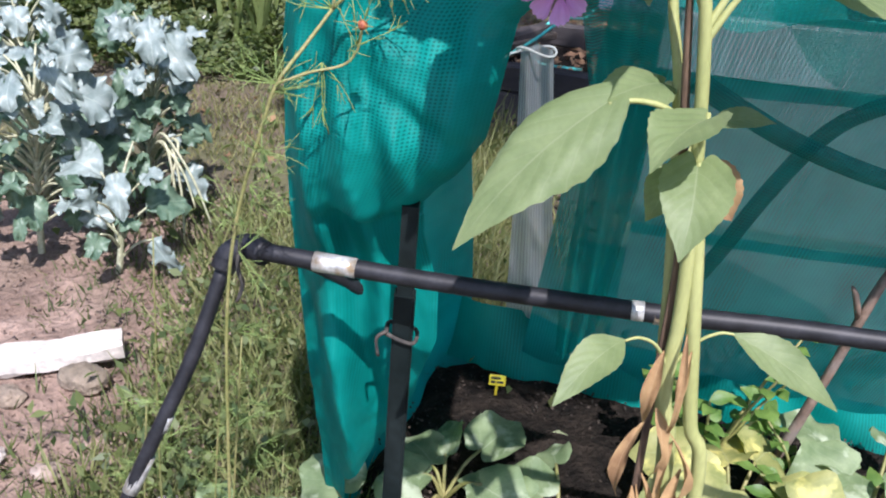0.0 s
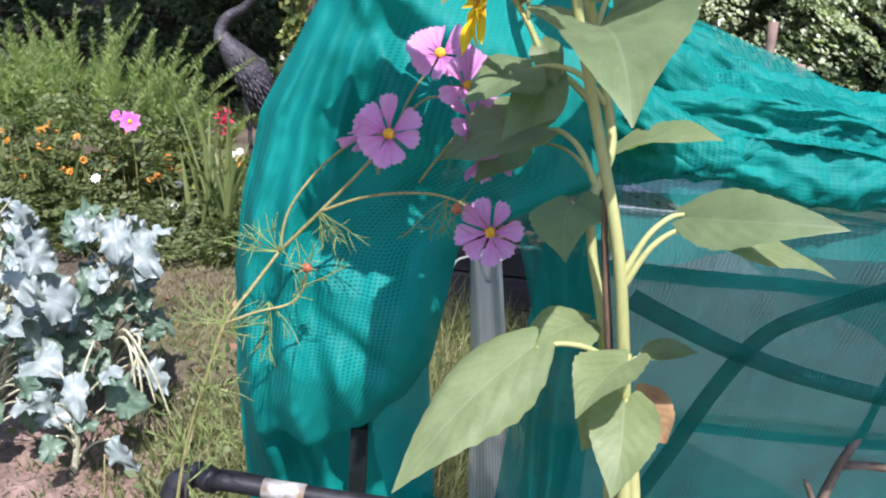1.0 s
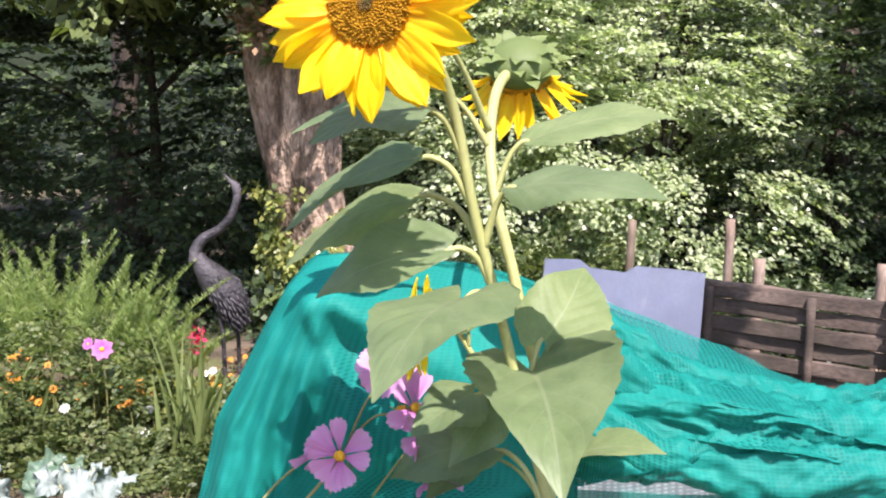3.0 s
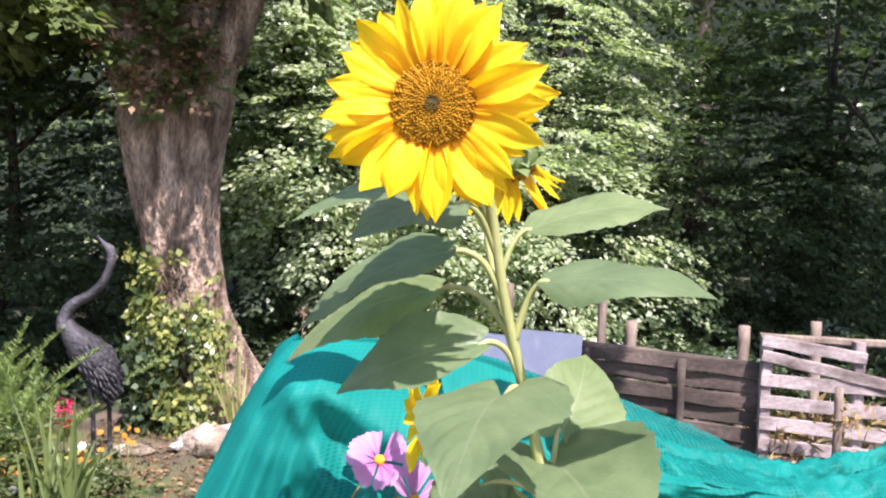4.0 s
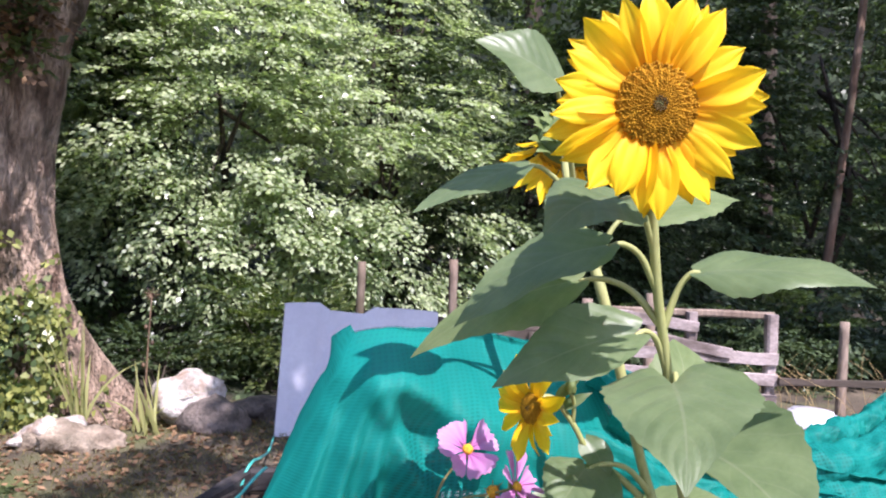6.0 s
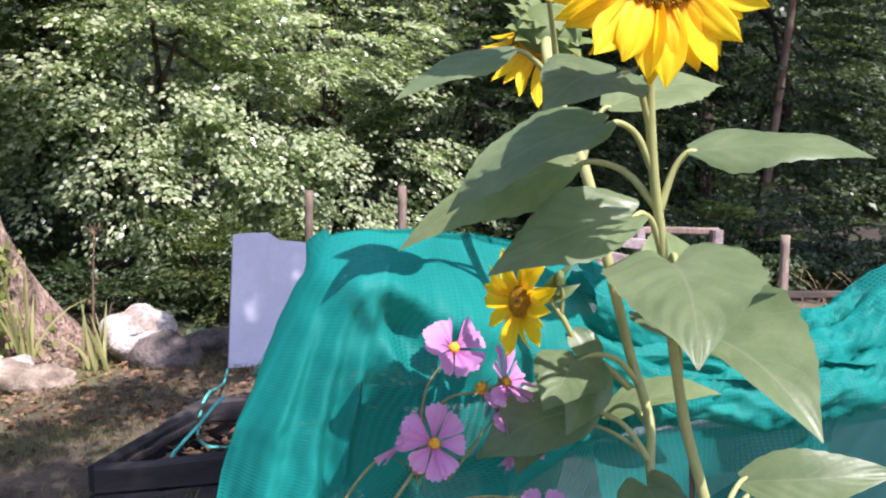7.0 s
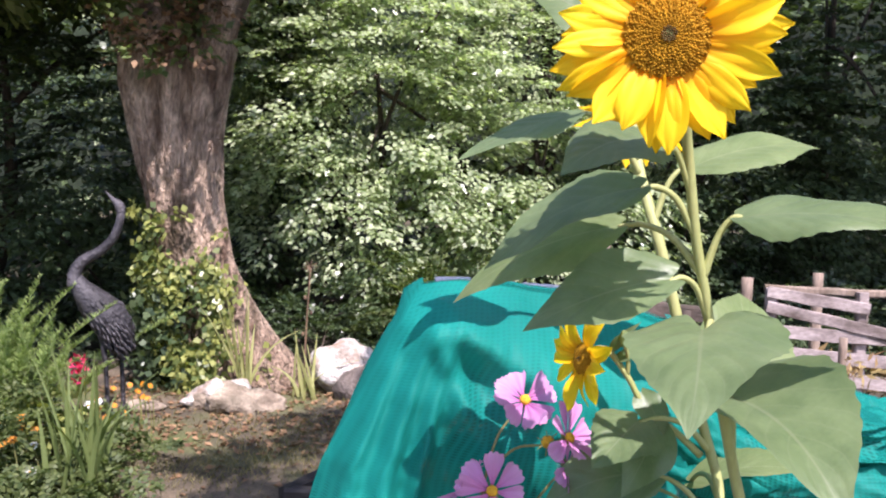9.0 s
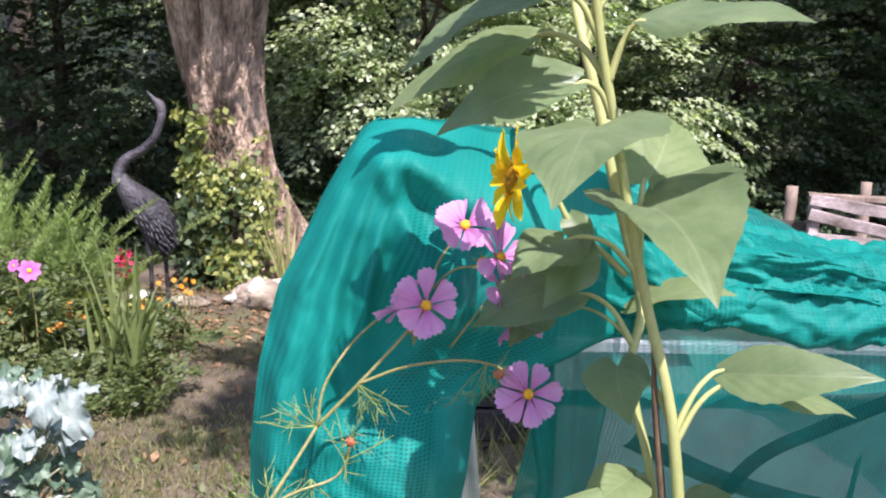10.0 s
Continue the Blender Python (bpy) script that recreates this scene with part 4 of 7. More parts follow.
def crane():
    y = 5.35
    body = tube([(-0.915, y, 0.91), (-0.885, y, 0.84), (-0.815, y, 0.755), (-0.75, y, 0.685), (-0.70, y, 0.61), (-0.665, y, 0.53), (-0.655, y, 0.485)], [0.030, 0.060, 0.092, 0.106, 0.096, 0.058, 0.018], 20, 6, 0.08)
    neck = tube([(-0.92, y, 0.86), (-0.925, y, 0.93), (-0.885, y, 1.0), (-0.79, y, 1.06), (-0.725, y, 1.13), (-0.692, y, 1.21), (-0.68, y, 1.27), (-0.69, y, 1.32), (-0.715, y, 1.345)], [0.05, 0.038, 0.032, 0.028, 0.025, 0.023, 0.024, 0.029, 0.019], 12, 6)
    beak = tube([(-0.705, y, 1.335), (-0.73, y, 1.36), (-0.765, y, 1.40)], [0.02, 0.013, 0.003], 8, 4)
    legs = [tube([(-0.775 + dx, y + dy, 0.60), (-0.75 + dx, y + dy, 0.38), (-0.735 + dx, y + dy, 0.0)], [0.022, 0.013, 0.015], 8, 4) for dx, dy in ((0, -0.03), (0.075, 0.04))]
    toes = [tube([(-0.735 + dx, y + dy, 0.02), (-0.735 + dx + 0.08 * math.cos(a), y + dy + 0.08 * math.sin(a), 0.008)], [0.012, 0.006], 6, 3) for dx, dy in ((0, -0.03), (0.075, 0.04)) for a in (2.2, 3.14, 4.1)]
    rs = np.random.default_rng(61)
    feathers = []
    for row in range(14):
        s = 0.14 + row * 0.062
        c = np.array((np.interp(s, (0, 0.25, 0.5, 0.75, 1), (-0.905, -0.845, -0.75, -0.69, -0.657)), y, np.interp(s, (0, 0.25, 0.5, 0.75, 1), (0.87, 0.79, 0.685, 0.59, 0.50))))
        r = np.interp(s, (0, 0.25, 0.5, 0.75, 1), (0.036, 0.080, 0.104, 0.090, 0.030))
        for k in range(16):
            a = 2 * math.pi * k / 16 + row * 0.196
            n = np.array((0.62 * math.cos(a), math.sin(a), 0.78 * math.cos(a)))
            p = c + n * r * 0.97
            feathers.append((p, n))
    fv = []
    for p, n in feathers:
        d = unit(np.array((0.55, 0, -0.8)) + rs.normal(0, 0.12, 3))
        fv.append(tube([p - n * 0.006, p + d * 0.04 + n * 0.008, p + d * 0.07 + n * 0.001], [0.006, 0.008, 0.002], 5, 2))
    tagged(part("crane_statue", join(body, neck, beak, *legs, *toes, *fv), M_STATUE), "weathered bronze statue of a standing crane", "statue")


crane()


def stone(name, at, size, seed, squash, material, label, amp=0.28, facet=0.0, turn=0.0):
    tagged(part(name, shifted(blob(size, seed, squash, amp, 4, 1.5, facet), at, turn), material), label, "stone", "stones edging the border")


stone("boulder", (-0.02, 5.86, 0.01), 0.27, 2, (1.05, 0.6, 0.55), M_BROWN_ROCK, "low brown stone edging the border", 0.42, 0.12)
stone("boulder", (-0.17, 5.93, 0.06), 0.17, 5, (1.25, 0.8, 0.75), M_WHITE_ROCK, "pale weathered stone edging the border", 0.4, 0.12)
stone("boulder", (0.69, 6.40, 0.17), 0.26, 8, (0.95, 0.8, 0.74), M_WHITE_ROCK, "big white limestone boulder on dark rock", 0.24, 0.10)
stone("boulder", (0.83, 6.12, 0.06), 0.185, 9, (1.1, 0.9, 0.9), M_DARK_ROCK, "dark rock under a white boulder", 0.3)
stone("boulder", (1.18, 6.45, 0.02), 0.24, 12, (1.2, 0.7, 0.6), M_DARK_ROCK, "flat dark stone beside the boulder", 0.25, 0.1)
stone("boulder", (-0.62, 5.85, 0.03), 0.09, 15, (1.5, 0.8, 0.5), M_BROWN_ROCK, "small brown stone edging the border", 0.3)
stone("boulder", (1.62, 6.5, 0.05), 0.15, 17, (1.2, 0.8, 0.7), M_DARK_ROCK, "small dark stone at the border's end", 0.3)
stone("stone", (-0.345, 1.58, 0.05), 0.045, 21, (1.3, 0.9, 0.75), M_BROWN_ROCK, "rounded tan stone on pale soil", 0.2)
for k, (x, y, r) in enumerate(((-0.48, 1.50, 0.03), (-0.30, 1.30, 0.022), (-0.13, 1.42, 0.018), (-0.42, 1.33, 0.02), (-0.55, 1.62, 0.026), (-0.05, 1.25, 0.02), (-0.62, 1.52, 0.03))):
    stone("stone", (x, y, 0.035 + r * 0.3), r, 30 + k, (1.3, 1, 0.7), M_WHITE_ROCK if k % 2 else M_BROWN_ROCK, "small pale stone lying on the soil", 0.25)
tagged(part("bleached_plank", board((-0.60, 1.565, 0.060), (-0.30, 1.69, 0.075), 0.045, 0.075, bow=0.004, seed=3), M_PLANK_WHITE), "short sun-bleached plank lying on the soil", "plank")


def raised_bed():
    root = thing("raised_bed", (0.25, 3.64, 0), "raised bed of tarred black timbers filled with leaves", "raised bed")
    a, b, c, d = (0.25, 3.62), (0.78, 4.34), (2.30, 4.10), (1.95, 3.35)
    for k, (p, q) in enumerate(((a, b), (b, c), (c, d), (d, a))):
        for z, h in ((0.075, 0.14), (0.205, 0.11)):
            part("timber", board((*p, z), (*q, z), h, 0.06, seed=70 + k, bow=0.01), M_SLEEPER, root)
    part("inner_board", board((0.37, 3.70, 0.22), (0.80, 4.24, 0.22), 0.03, 0.02, seed=77), M_OLD_WOOD, root, "grey inner batten")
    verts = [(x, y, 0.15 + 0.03 * noise.noise(Vector((x * 8, y * 8, 0)))) for y in np.linspace(3.4, 4.7, 26) for x in np.linspace(0.3, 2.3, 36)]
    faces = [(j * 36 + i, j * 36 + i + 1, (j + 1) * 36 + i + 1, (j + 1) * 36 + i) for j in range(25) for i in range(35)]
    def inside(f):
        x = sum(verts[k][0] for k in f) / 4
        y = sum(verts[k][1] for k in f) / 4
        return x > 0.27 + (y - 3.62) * 0.74 and y > 3.62 - (x - 0.25) * 0.16 and y < 4.34 - (x - 0.78) * 0.158
    part("fill", (verts, [f for f in faces if inside(f)]), M_COMPOST, root)
    rs = np.random.default_rng(79)
    n = 260
    y = rs.uniform(3.68, 4.15, n)
    p = np.stack([0.36 + (y - 3.62) * 0.74 + rs.uniform(0, 1.0, n), y, np.full(n, 0.185)], 1)
    part_ob = new("dead_leaves", quads_mesh("dead_leaves", litter(p, rs), M_LITTER))
    under(part_ob, root)


raised_bed()
tagged(part("garden_hose", tube([(1.17, 5.80, 0.02), (1.05, 5.3, 0.07), (0.91, 4.75, 0.19), (0.805, 4.36, 0.285), (0.756, 4.28, 0.25), (0.723, 4.17, 0.21), (0.693, 4.02, 0.19), (0.707, 3.90, 0.185), (0.757, 3.852, 0.185), (0.90, 3.83, 0.185)], 0.0075, 8, 8), M_HOSE), "thin turquoise hose hanging down into the raised bed", "hose")
tagged(part("garden_hose", tube([(0.815, 4.05, 0.345), (0.77, 4.02, 0.32), (0.694, 3.94, 0.275), (0.596, 3.783, 0.25), (0.538, 3.675, 0.235), (0.56, 3.615, 0.225), (0.66, 3.60, 0.215), (0.80, 3.62, 0.20)], 0.0075, 8, 8), M_HOSE), "thin turquoise hose looped over dead leaves in the bed", "hose")


def white_board():
    verts, faces = [], []
    n = 14
    top = [0.86 + 0.004 * math.sin(9 * i / n) - 0.10 * max(0, i / n - 0.30) - (0.055 if 0.27 < i / n < 0.55 else 0) for i in range(n + 1)]
    for side in (0, 1):
        for i in range(n + 1):
            x = 1.215 + i / n * 1.115
            verts += [(x - 0.03, 5.86 + side * 0.03, -0.02), (x + 0.065, 6.09 + side * 0.03, top[i])]
    w = 2 * (n + 1)
    for i in range(n):
        a = 2 * i
        faces += [(a, a + 2, a + 3, a + 1), (w + a, w + a + 1, w + a + 3, w + a + 2), (a + 1, a + 3, w + a + 3, w + a + 1)]
    faces += [(0, 1, w + 1, w), (2 * n, w + 2 * n, w + 2 * n + 1, 2 * n + 1)]
    tagged(part("leaning_board", (verts, faces), M_BOARD, smooth=False), "scuffed lilac-white board leaning against fence posts", "board")


white_board()


def fence_post(x, y, top, r=0.042, lean=(0, 0), label="weathered wooden fence post"):
    root = tagged(part("fence_post", tube([(x, y, -0.1), (x + lean[0] / 2, y, top / 2), (x + lean[0], y + lean[1], top)], [r * 1.05, r, r * 0.95], 9, 4, 0.15), M_POST), label, "fence post", "fence posts")
    return root


fence_post(2.09, 7.14, 1.09, 0.036, (0.02, 0))
fence_post(2.82, 6.86, 1.135, 0.038, (-0.01, 0))
fence_post(2.90, 6.45, 0.87, 0.045)
fence_post(3.62, 6.1, 0.89, 0.045, (0.02, 0))
fence_post(4.12, 5.95, 0.945, 0.04)
fence_post(3.72, 5.05, 0.62, 0.028, label="short stake standing by the pallet")
fence_post(5.75, 5.6, 0.75, 0.04)


def plank_bin():
    root = thing("compost_bin", (3.0, 5.9, 0), "compost bin of rotting dark planks", "compost bin")
    for k in range(6):
        z = 0.66 - k * 0.112
        part("plank", board((2.40, 6.22, z + 0.02), (3.52, 5.58, z - 0.03), 0.10, 0.035, seed=90 + k, bow=0.02 * (-1) ** k, wear=0.006), M_OLD_WOOD, root)
    part("top_rail", board((2.38, 6.24, 0.725), (3.54, 5.60, 0.665), 0.035, 0.10, seed=97), M_OLD_WOOD, root)
    part("side_post", tube([(2.44, 6.14, 0), (2.44, 6.14, 0.70)], 0.035, 8, 3, 0.1), M_OLD_WOOD, root)
    part("side_post", tube([(3.02, 5.80, 0), (3.02, 5.80, 0.68)], 0.03, 8, 3, 0.1), M_OLD_WOOD, root)


plank_bin()


def pallet():
    root = thing("pallet", (4.0, 5.25, 0), "upright weathered pallet with a loose slanting slat", "pallet")
    a, b = np.array((3.43, 5.47, 0.0)), np.array((4.57, 5.04, 0.0))
    d = unit(b - a)
    out = np.array((d[1], -d[0], 0))
    for s in (0.03, 0.5, 0.97):
        p = a + (b - a) * s - out * 0.05
        part("stringer", board(p + (0, 0, 0.06), p + (0, 0, 0.88), 0.075, 0.09, up=d, seed=100 + int(s * 9)), M_PALLET, root)
    for k, (z0, z1, h) in enumerate(((0.17, 0.13, 0.085), (0.31, 0.27, 0.09), (0.455, 0.42, 0.085), (0.60, 0.565, 0.085))):
        part("slat", board(a + (0, 0, z0) + out * 0.006, b + (0, 0, z1) + out * 0.006, h, 0.02, seed=104 + k, bow=0.006), M_PALLET, root)
    part("loose_slat", board(a + (0, 0, 0.76) + out * 0.012, a + (b - a) * 0.72 + (0, 0, 0.60) + out * 0.03, 0.075, 0.02, seed=110), M_PALLET, root, "slat that came loose at one end")
    part("slat", board(a + (0, 0, 0.86) + out * 0.006, a + (b - a) * 0.53 + (0, 0, 0.775) + out * 0.006, 0.075, 0.02, seed=111), M_PALLET, root)
    part("top_rail", board(a - out * 0.11 + (0, 0, 0.87), b - out * 0.11 + (0, 0, 0.865), 0.05, 0.05, seed=112), M_POST, root)
    part("foot_board", board(a + (0, 0, 0.06) + out * 0.02, b + (0, 0, 0.03) + out * 0.02, 0.09, 0.03, seed=113), M_OLD_WOOD, root)


pallet()
rs_ = np.random.default_rng(120)
n_ = 420
p_ = np.stack([rs_.uniform(3.5, 4.5, n_), rs_.uniform(5.35, 5.9, n_), rs_.uniform(0.02, 0.36, n_)], 1)
tagged(new("compost_heap", quads_mesh("compost_heap", leaf_quads(p_, rs_.normal(0, 1, (n_, 3)), rs_.normal(0, 1, (n_, 3)), rs_.uniform(0.06, 0.2, n_), rs_.uniform(0.012, 0.05, n_)), M_STRAW)), "heap of withered plants behind the pallet", "compost", kind="stuff")
# a withered flower head and dry stalks hanging on the stake
p_ = np.repeat(np.array([(3.78, 5.02, 0.40)]), 70, 0) + rs_.normal(0, 0.05, (70, 3))
tagged(new("dried_bunch", quads_mesh("dried_bunch", leaf_quads(p_, rs_.normal(0, 1, (70, 3)), rs_.normal(0, 1, (70, 3)), rs_.uniform(0.05, 0.10, 70), rs_.uniform(0.015, 0.03, 70)), M_STRAW)), "bunch of dried leaves hung on a stake", "dried plant", kind="stuff")


def tub():
    root = thing("tub", (4.67, 4.80, 0), "pale lilac plastic tub turned upside down on the ground", "tub")
    bm = bmesh.new()
    bmesh.ops.create_cone(bm, cap_ends=True, segments=32, radius1=0.205, radius2=0.155, depth=0.25)
    bmesh.ops.bevel(bm, geom=[e for e in bm.edges if e.verts[0].co.z > 0.1 and e.verts[1].co.z > 0.1], offset=0.02, segments=3, affect="EDGES")
    bm.transform(Matrix.Translation((4.67, 4.80, 0.135)) @ Matrix.Rotation(0.07, 4, "Y"))
    part("body", bm, M_BUCKET, root)
    rim = [(4.67 + 0.21 * math.cos(a), 4.80 + 0.21 * math.sin(a), 0.02 - 0.015 * math.cos(a)) for a in np.linspace(0, 2 * math.pi, 33)]
    part("rim", tube(rim, 0.011, 6, 2, caps=False), M_BUCKET, root)


tub()
tagged(part("fence_rail", board((4.55, 5.0, 0.42), (6.4, 4.7, 0.36), 0.05, 0.03, seed=125), M_OLD_WOOD), "grey wooden rail running on from the pallet", "rail")

# dry grasses by the fence
n_ = 260
p_ = np.stack([rs_.uniform(4.8, 6.4, n_), rs_.uniform(4.9, 5.6, n_), np.zeros(n_)], 1)
quads = []
for p in p_[:45]:
    d = np.array((rs_.normal(0, 0.5), rs_.normal(0, 0.3), 1.6))
    q = [p + d * s * 0.42 + np.array((0.5 * np.sign(d[0]), 0, -0.42)) * s * s * 0.45 for s in np.linspace(0, 1, 7)]
    for a, b in zip(q[:-1], q[1:]):
        w = np.array((0.004, 0.002, 0))
        quads.append((a - w, a + w, b + w, b - w))
tagged(new("dry_grass", quads_mesh("dry_grass", np.array(quads), M_STRAW)), "tall arching straw-coloured grass by the fence", "grass", kind="stuff")


def shrub_mass(name, centre, radii, n_sprays, per, size, leaf_len, material, label, seed, category="shrub"):
    rs = np.random.default_rng(seed)
    root = thing(name, (centre[0], centre[1], 0), label, category)
    c = np.asarray(centre, float)
    p, d = crown_points(rs, n_sprays, c, radii, 0.3)
    p[:, 2] = np.maximum(p[:, 2], 0.03)
    for k in range(6):
        a = c * (1, 1, 0) + (*rs.normal(0, 0.05, 2), 0)
        part("stem", tube([a, (a + p[k]) / 2, p[k]], [0.012, 0.008, 0.003], 6, 3), M_BARK_DARK, root)
    under(new("leaves", quads_mesh("leaves", sprays(rs, p, d * (1, 1, 0.5) + (0, 0, 0.2), per, size, leaf_len), material)), root)


shrub_mass("ivy_bush", (6.4, 6.9, 0.45), (1.1, 0.6, 0.6), 110, 60, 0.3, 0.06, M_WOOD_LEAF_SHADE, "low dark ivy-covered bush by the fence", 131)
shrub_mass("low_bush", (1.55, 7.6, 0.4), (0.6, 0.5, 0.5), 90, 60, 0.28, 0.055, M_HERB, "small-leaved green bush behind the boulders", 132)
shrub_mass("low_bush", (0.55, 7.5, 0.25), (0.6, 0.4, 0.4), 50, 50, 0.28, 0.055, M_WOOD_LEAF_SHADE, "low dark undergrowth beside the old tree", 133)

# ---------------------------------------------------------------- flower border


def ferny_shrub():
    rs = np.random.default_rng(141)
    root = thing("ferny_shrub", (-1.6, 5.1, 0), "bushy light-green shrub with feathery plumes", "shrub")
    for k in range(150):
        b = np.array((rs.uniform(-2.7, -0.95), rs.uniform(4.85, 5.5), 0.12))
        h = np.interp(b[0], (-2.7, -2.2, -1.64, -1.3, -0.95), (0.70, 0.82, 1.05, 0.92, 0.56)) * rs.uniform(0.55, 1.05)
        lean = np.array((rs.normal(0, 0.16) + 0.10 * (b[0] + 1.75), rs.normal(-0.10, 0.10), 0))
        t = b + lean + (0, 0, h - 0.12)
        m = 330
        s = rs.uniform(0.15, 1, m) ** 0.75
        at = b + (t - b) * s[:, None] + lean * (s * s)[:, None] * 0.5
        a = rs.uniform(0, 6.28, m)
        out = np.stack([np.cos(a), np.sin(a), 0.40 + 0.8 * s], 1)
        size = 0.115 * np.minimum(1, s * 3) * (1.08 - s) ** 0.6 * rs.uniform(0.6, 1.1, m)
        plume = new("plume", quads_mesh("plume", leaf_quads(at, out, rs.normal(0, 1, (m, 3)), size, 0.0042, 0.0), M_FERNY))
        under(plume, root)
        if k < 24:
            part("stem", tube([b * (1, 1, 0), b, b + (t - b) * 0.7], [0.006, 0.005, 0.002], 5, 2), M_HERB, root)


ferny_shrub()


def sword_clump(name, x, y, n, h, spread, seed, label, material=None):
    rs = np.random.default_rng(seed)
    root = thing(name, (x, y, 0), label, "iris clump")
    for k in range(n):
        b = np.array((x + rs.normal(0, spread * 0.35), y + rs.normal(0, spread * 0.35), 0.0))
        L = h * rs.uniform(0.6, 1.05)
        lean = np.array((rs.normal(0, 0.15), rs.normal(0, 0.15), 1.0))
        bend = rs.uniform(0, 0.25) if rs.uniform() < 0.7 else rs.uniform(0.5, 0.9)
        verts, faces = [], []
        side = unit(np.array((rs.normal(0, 1), rs.normal(0, 0.5), 0.0)))
        w = rs.uniform(0.007, 0.014)
        fw = np.cross(side, (0, 0, 1.0))
        for i in range(8):
            s = i / 7
            c = b + lean * L * s + np.array((lean[0] * 2.4, lean[1] * 2.4, -0.5)) * bend * L * s * s
            ww = w * (1 - s ** 2.5) + 0.001
            verts += [c - side * ww, c + fw * 0.004, c + side * ww]
            if i:
                o = 3 * i
                faces += [(o - 3, o - 2, o + 1, o), (o - 2, o - 1, o + 2, o + 1)]
        part("blade", (verts, faces), material or M_BLADE, root)


sword_clump("iris_clump", -0.64, 4.30, 28, 0.80, 0.14, 151, "clump of green sword-shaped iris leaves")
sword_clump("iris_clump", -1.42, 4.15, 14, 0.62, 0.22, 152, "clump of green sword-shaped leaves in the border")
sword_clump("iris_clump", -1.72, 4.25, 12, 0.55, 0.18, 153, "clump of green sword-shaped leaves in the border")
sword_clump("iris_clump", -0.02, 6.15, 12, 0.85, 0.10, 154, "tall yellow-green iris leaves beside the old tree", M_BLADE_PALE)
sword_clump("iris_clump", 0.42, 6.2, 12, 0.52, 0.20, 155, "withering arching iris leaves beside the boulder", M_BLADE_PALE)


def border_plants():
    rs = np.random.default_rng(161)
    n = 520
    p = np.stack([rs.uniform(-2.9, -0.42, n), rs.uniform(3.75, 5.0, n), rs.uniform(0.02, 0.46, n)], 1)
    edge = p[:, 0] < -0.42 - 0.35 * (p[:, 1] - 4.3) ** 2 + rs.normal(0, 0.05, n) + 0.05
    p = p[edge]
    p[:, 2] *= np.clip((p[:, 1] - 3.5) * 1.0, 0.35, 1.1) * np.where(p[:, 0] > -0.95, 0.34, 1.0)
    d = rs.normal(0, 1, p.shape) * (1, 1, 0.4) + (0, 0, 0.5)
    ob = new("border_plants", quads_mesh("border_plants", sprays(rs, p, d, 80, 0.18, 0.032, 0.1), M_HERB))
    tagged(ob, "mixed low green plants filling the flower border", "border plants", kind="stuff")
    q = np.stack([rs.uniform(-1.3, -0.84, 110), rs.uniform(4.6, 5.2, 110), rs.uniform(0.05, 0.28, 110)], 1)
    ob = new("yellowing_leaves", quads_mesh("yellowing_leaves", sprays(rs, q, rs.normal(0, 1, q.shape), 10, 0.14, 0.06, 0.1), M_IVY))
    tagged(ob, "yellowing foliage between the statue and the shrub", "border plants", kind="stuff")


border_plants()


def daisy(at, face, r, petals, material, eye, name, label, group, stalk=True, seed=0, wide=0.55):
    rs = np.random.default_rng(seed)
    root = thing(name, (at[0], at[1], 0.0), label, "flower", group)
    z = Vector(face).normalized()
    mtx = basis(at, z, (0, 0, 1), rs.uniform(0, 1))
    for k in range(petals):
        a = 2 * math.pi * k / petals
        d = np.array((math.cos(a), math.sin(a), 0.12))
        v, f, u = leaf(d * r * 0.15, d * r * rs.uniform(0.9, 1.05), r * wide, (0, 0, 1), 0.2, 0.05, 0.1, 0.05, k, 5, 4, 0.0)
        v = [tuple(mtx @ Vector(q)) for q in v]
        part("petal", (v, f, u), material, root)
    bm = bmesh.new()
    bmesh.ops.create_icosphere(bm, subdivisions=2, radius=r * 0.22)
    bm.transform(mtx @ Matrix.Translation((0, 0, r * 0.08)) @ Matrix.Diagonal((1, 1, 0.7, 1)))
    part("eye", bm, eye, root)
    if stalk:
        part("stalk", tube([(at[0] + 0.02, at[1] + 0.03, 0), (at[0] + 0.015, at[1] + 0.02, at[2] * 0.6), at], [0.004, 0.003, 0.002], 5, 4), M_COSMOS_STEM, root)


daisy((-1.07, 4.22, 0.56), (0.3, -1, 0.35), 0.055, 8, M_PINK_DEEP, M_POLLEN, "cosmos_flower", "pink cosmos flower in the border", "border flowers", seed=1, wide=0.85)
daisy((-1.15, 4.26, 0.575), (-0.5, -1, 0.4), 0.035, 8, M_PINK_DEEP, M_POLLEN, "cosmos_flower", "small pink cosmos flower in the border", "border flowers", seed=2, wide=0.85)
rs_ = np.random.default_rng(171)
for k in range(44):
    x, y = rs_.uniform(-2.2, -0.85), rs_.uniform(4.15, 4.8)
    daisy((x, y, rs_.uniform(0.22, 0.44)), (rs_.normal(0.2, 0.4), -0.8, 0.7), 0.024, 8, M_ORANGE, M_STEM_DRY, "rudbeckia_flower", "orange rudbeckia with a dark eye", "border flowers", seed=10 + k)
for k in range(16):
    x, y = rs_.uniform(-0.85, -0.45), rs_.uniform(4.95, 5.5)
    daisy((x, y, rs_.uniform(0.16, 0.30)), (rs_.normal(0.2, 0.4), -0.8, 0.7), 0.020, 8, M_ORANGE, M_POLLEN, "marigold_flower", "orange-yellow marigold near the statue", "border flowers", seed=40 + k)
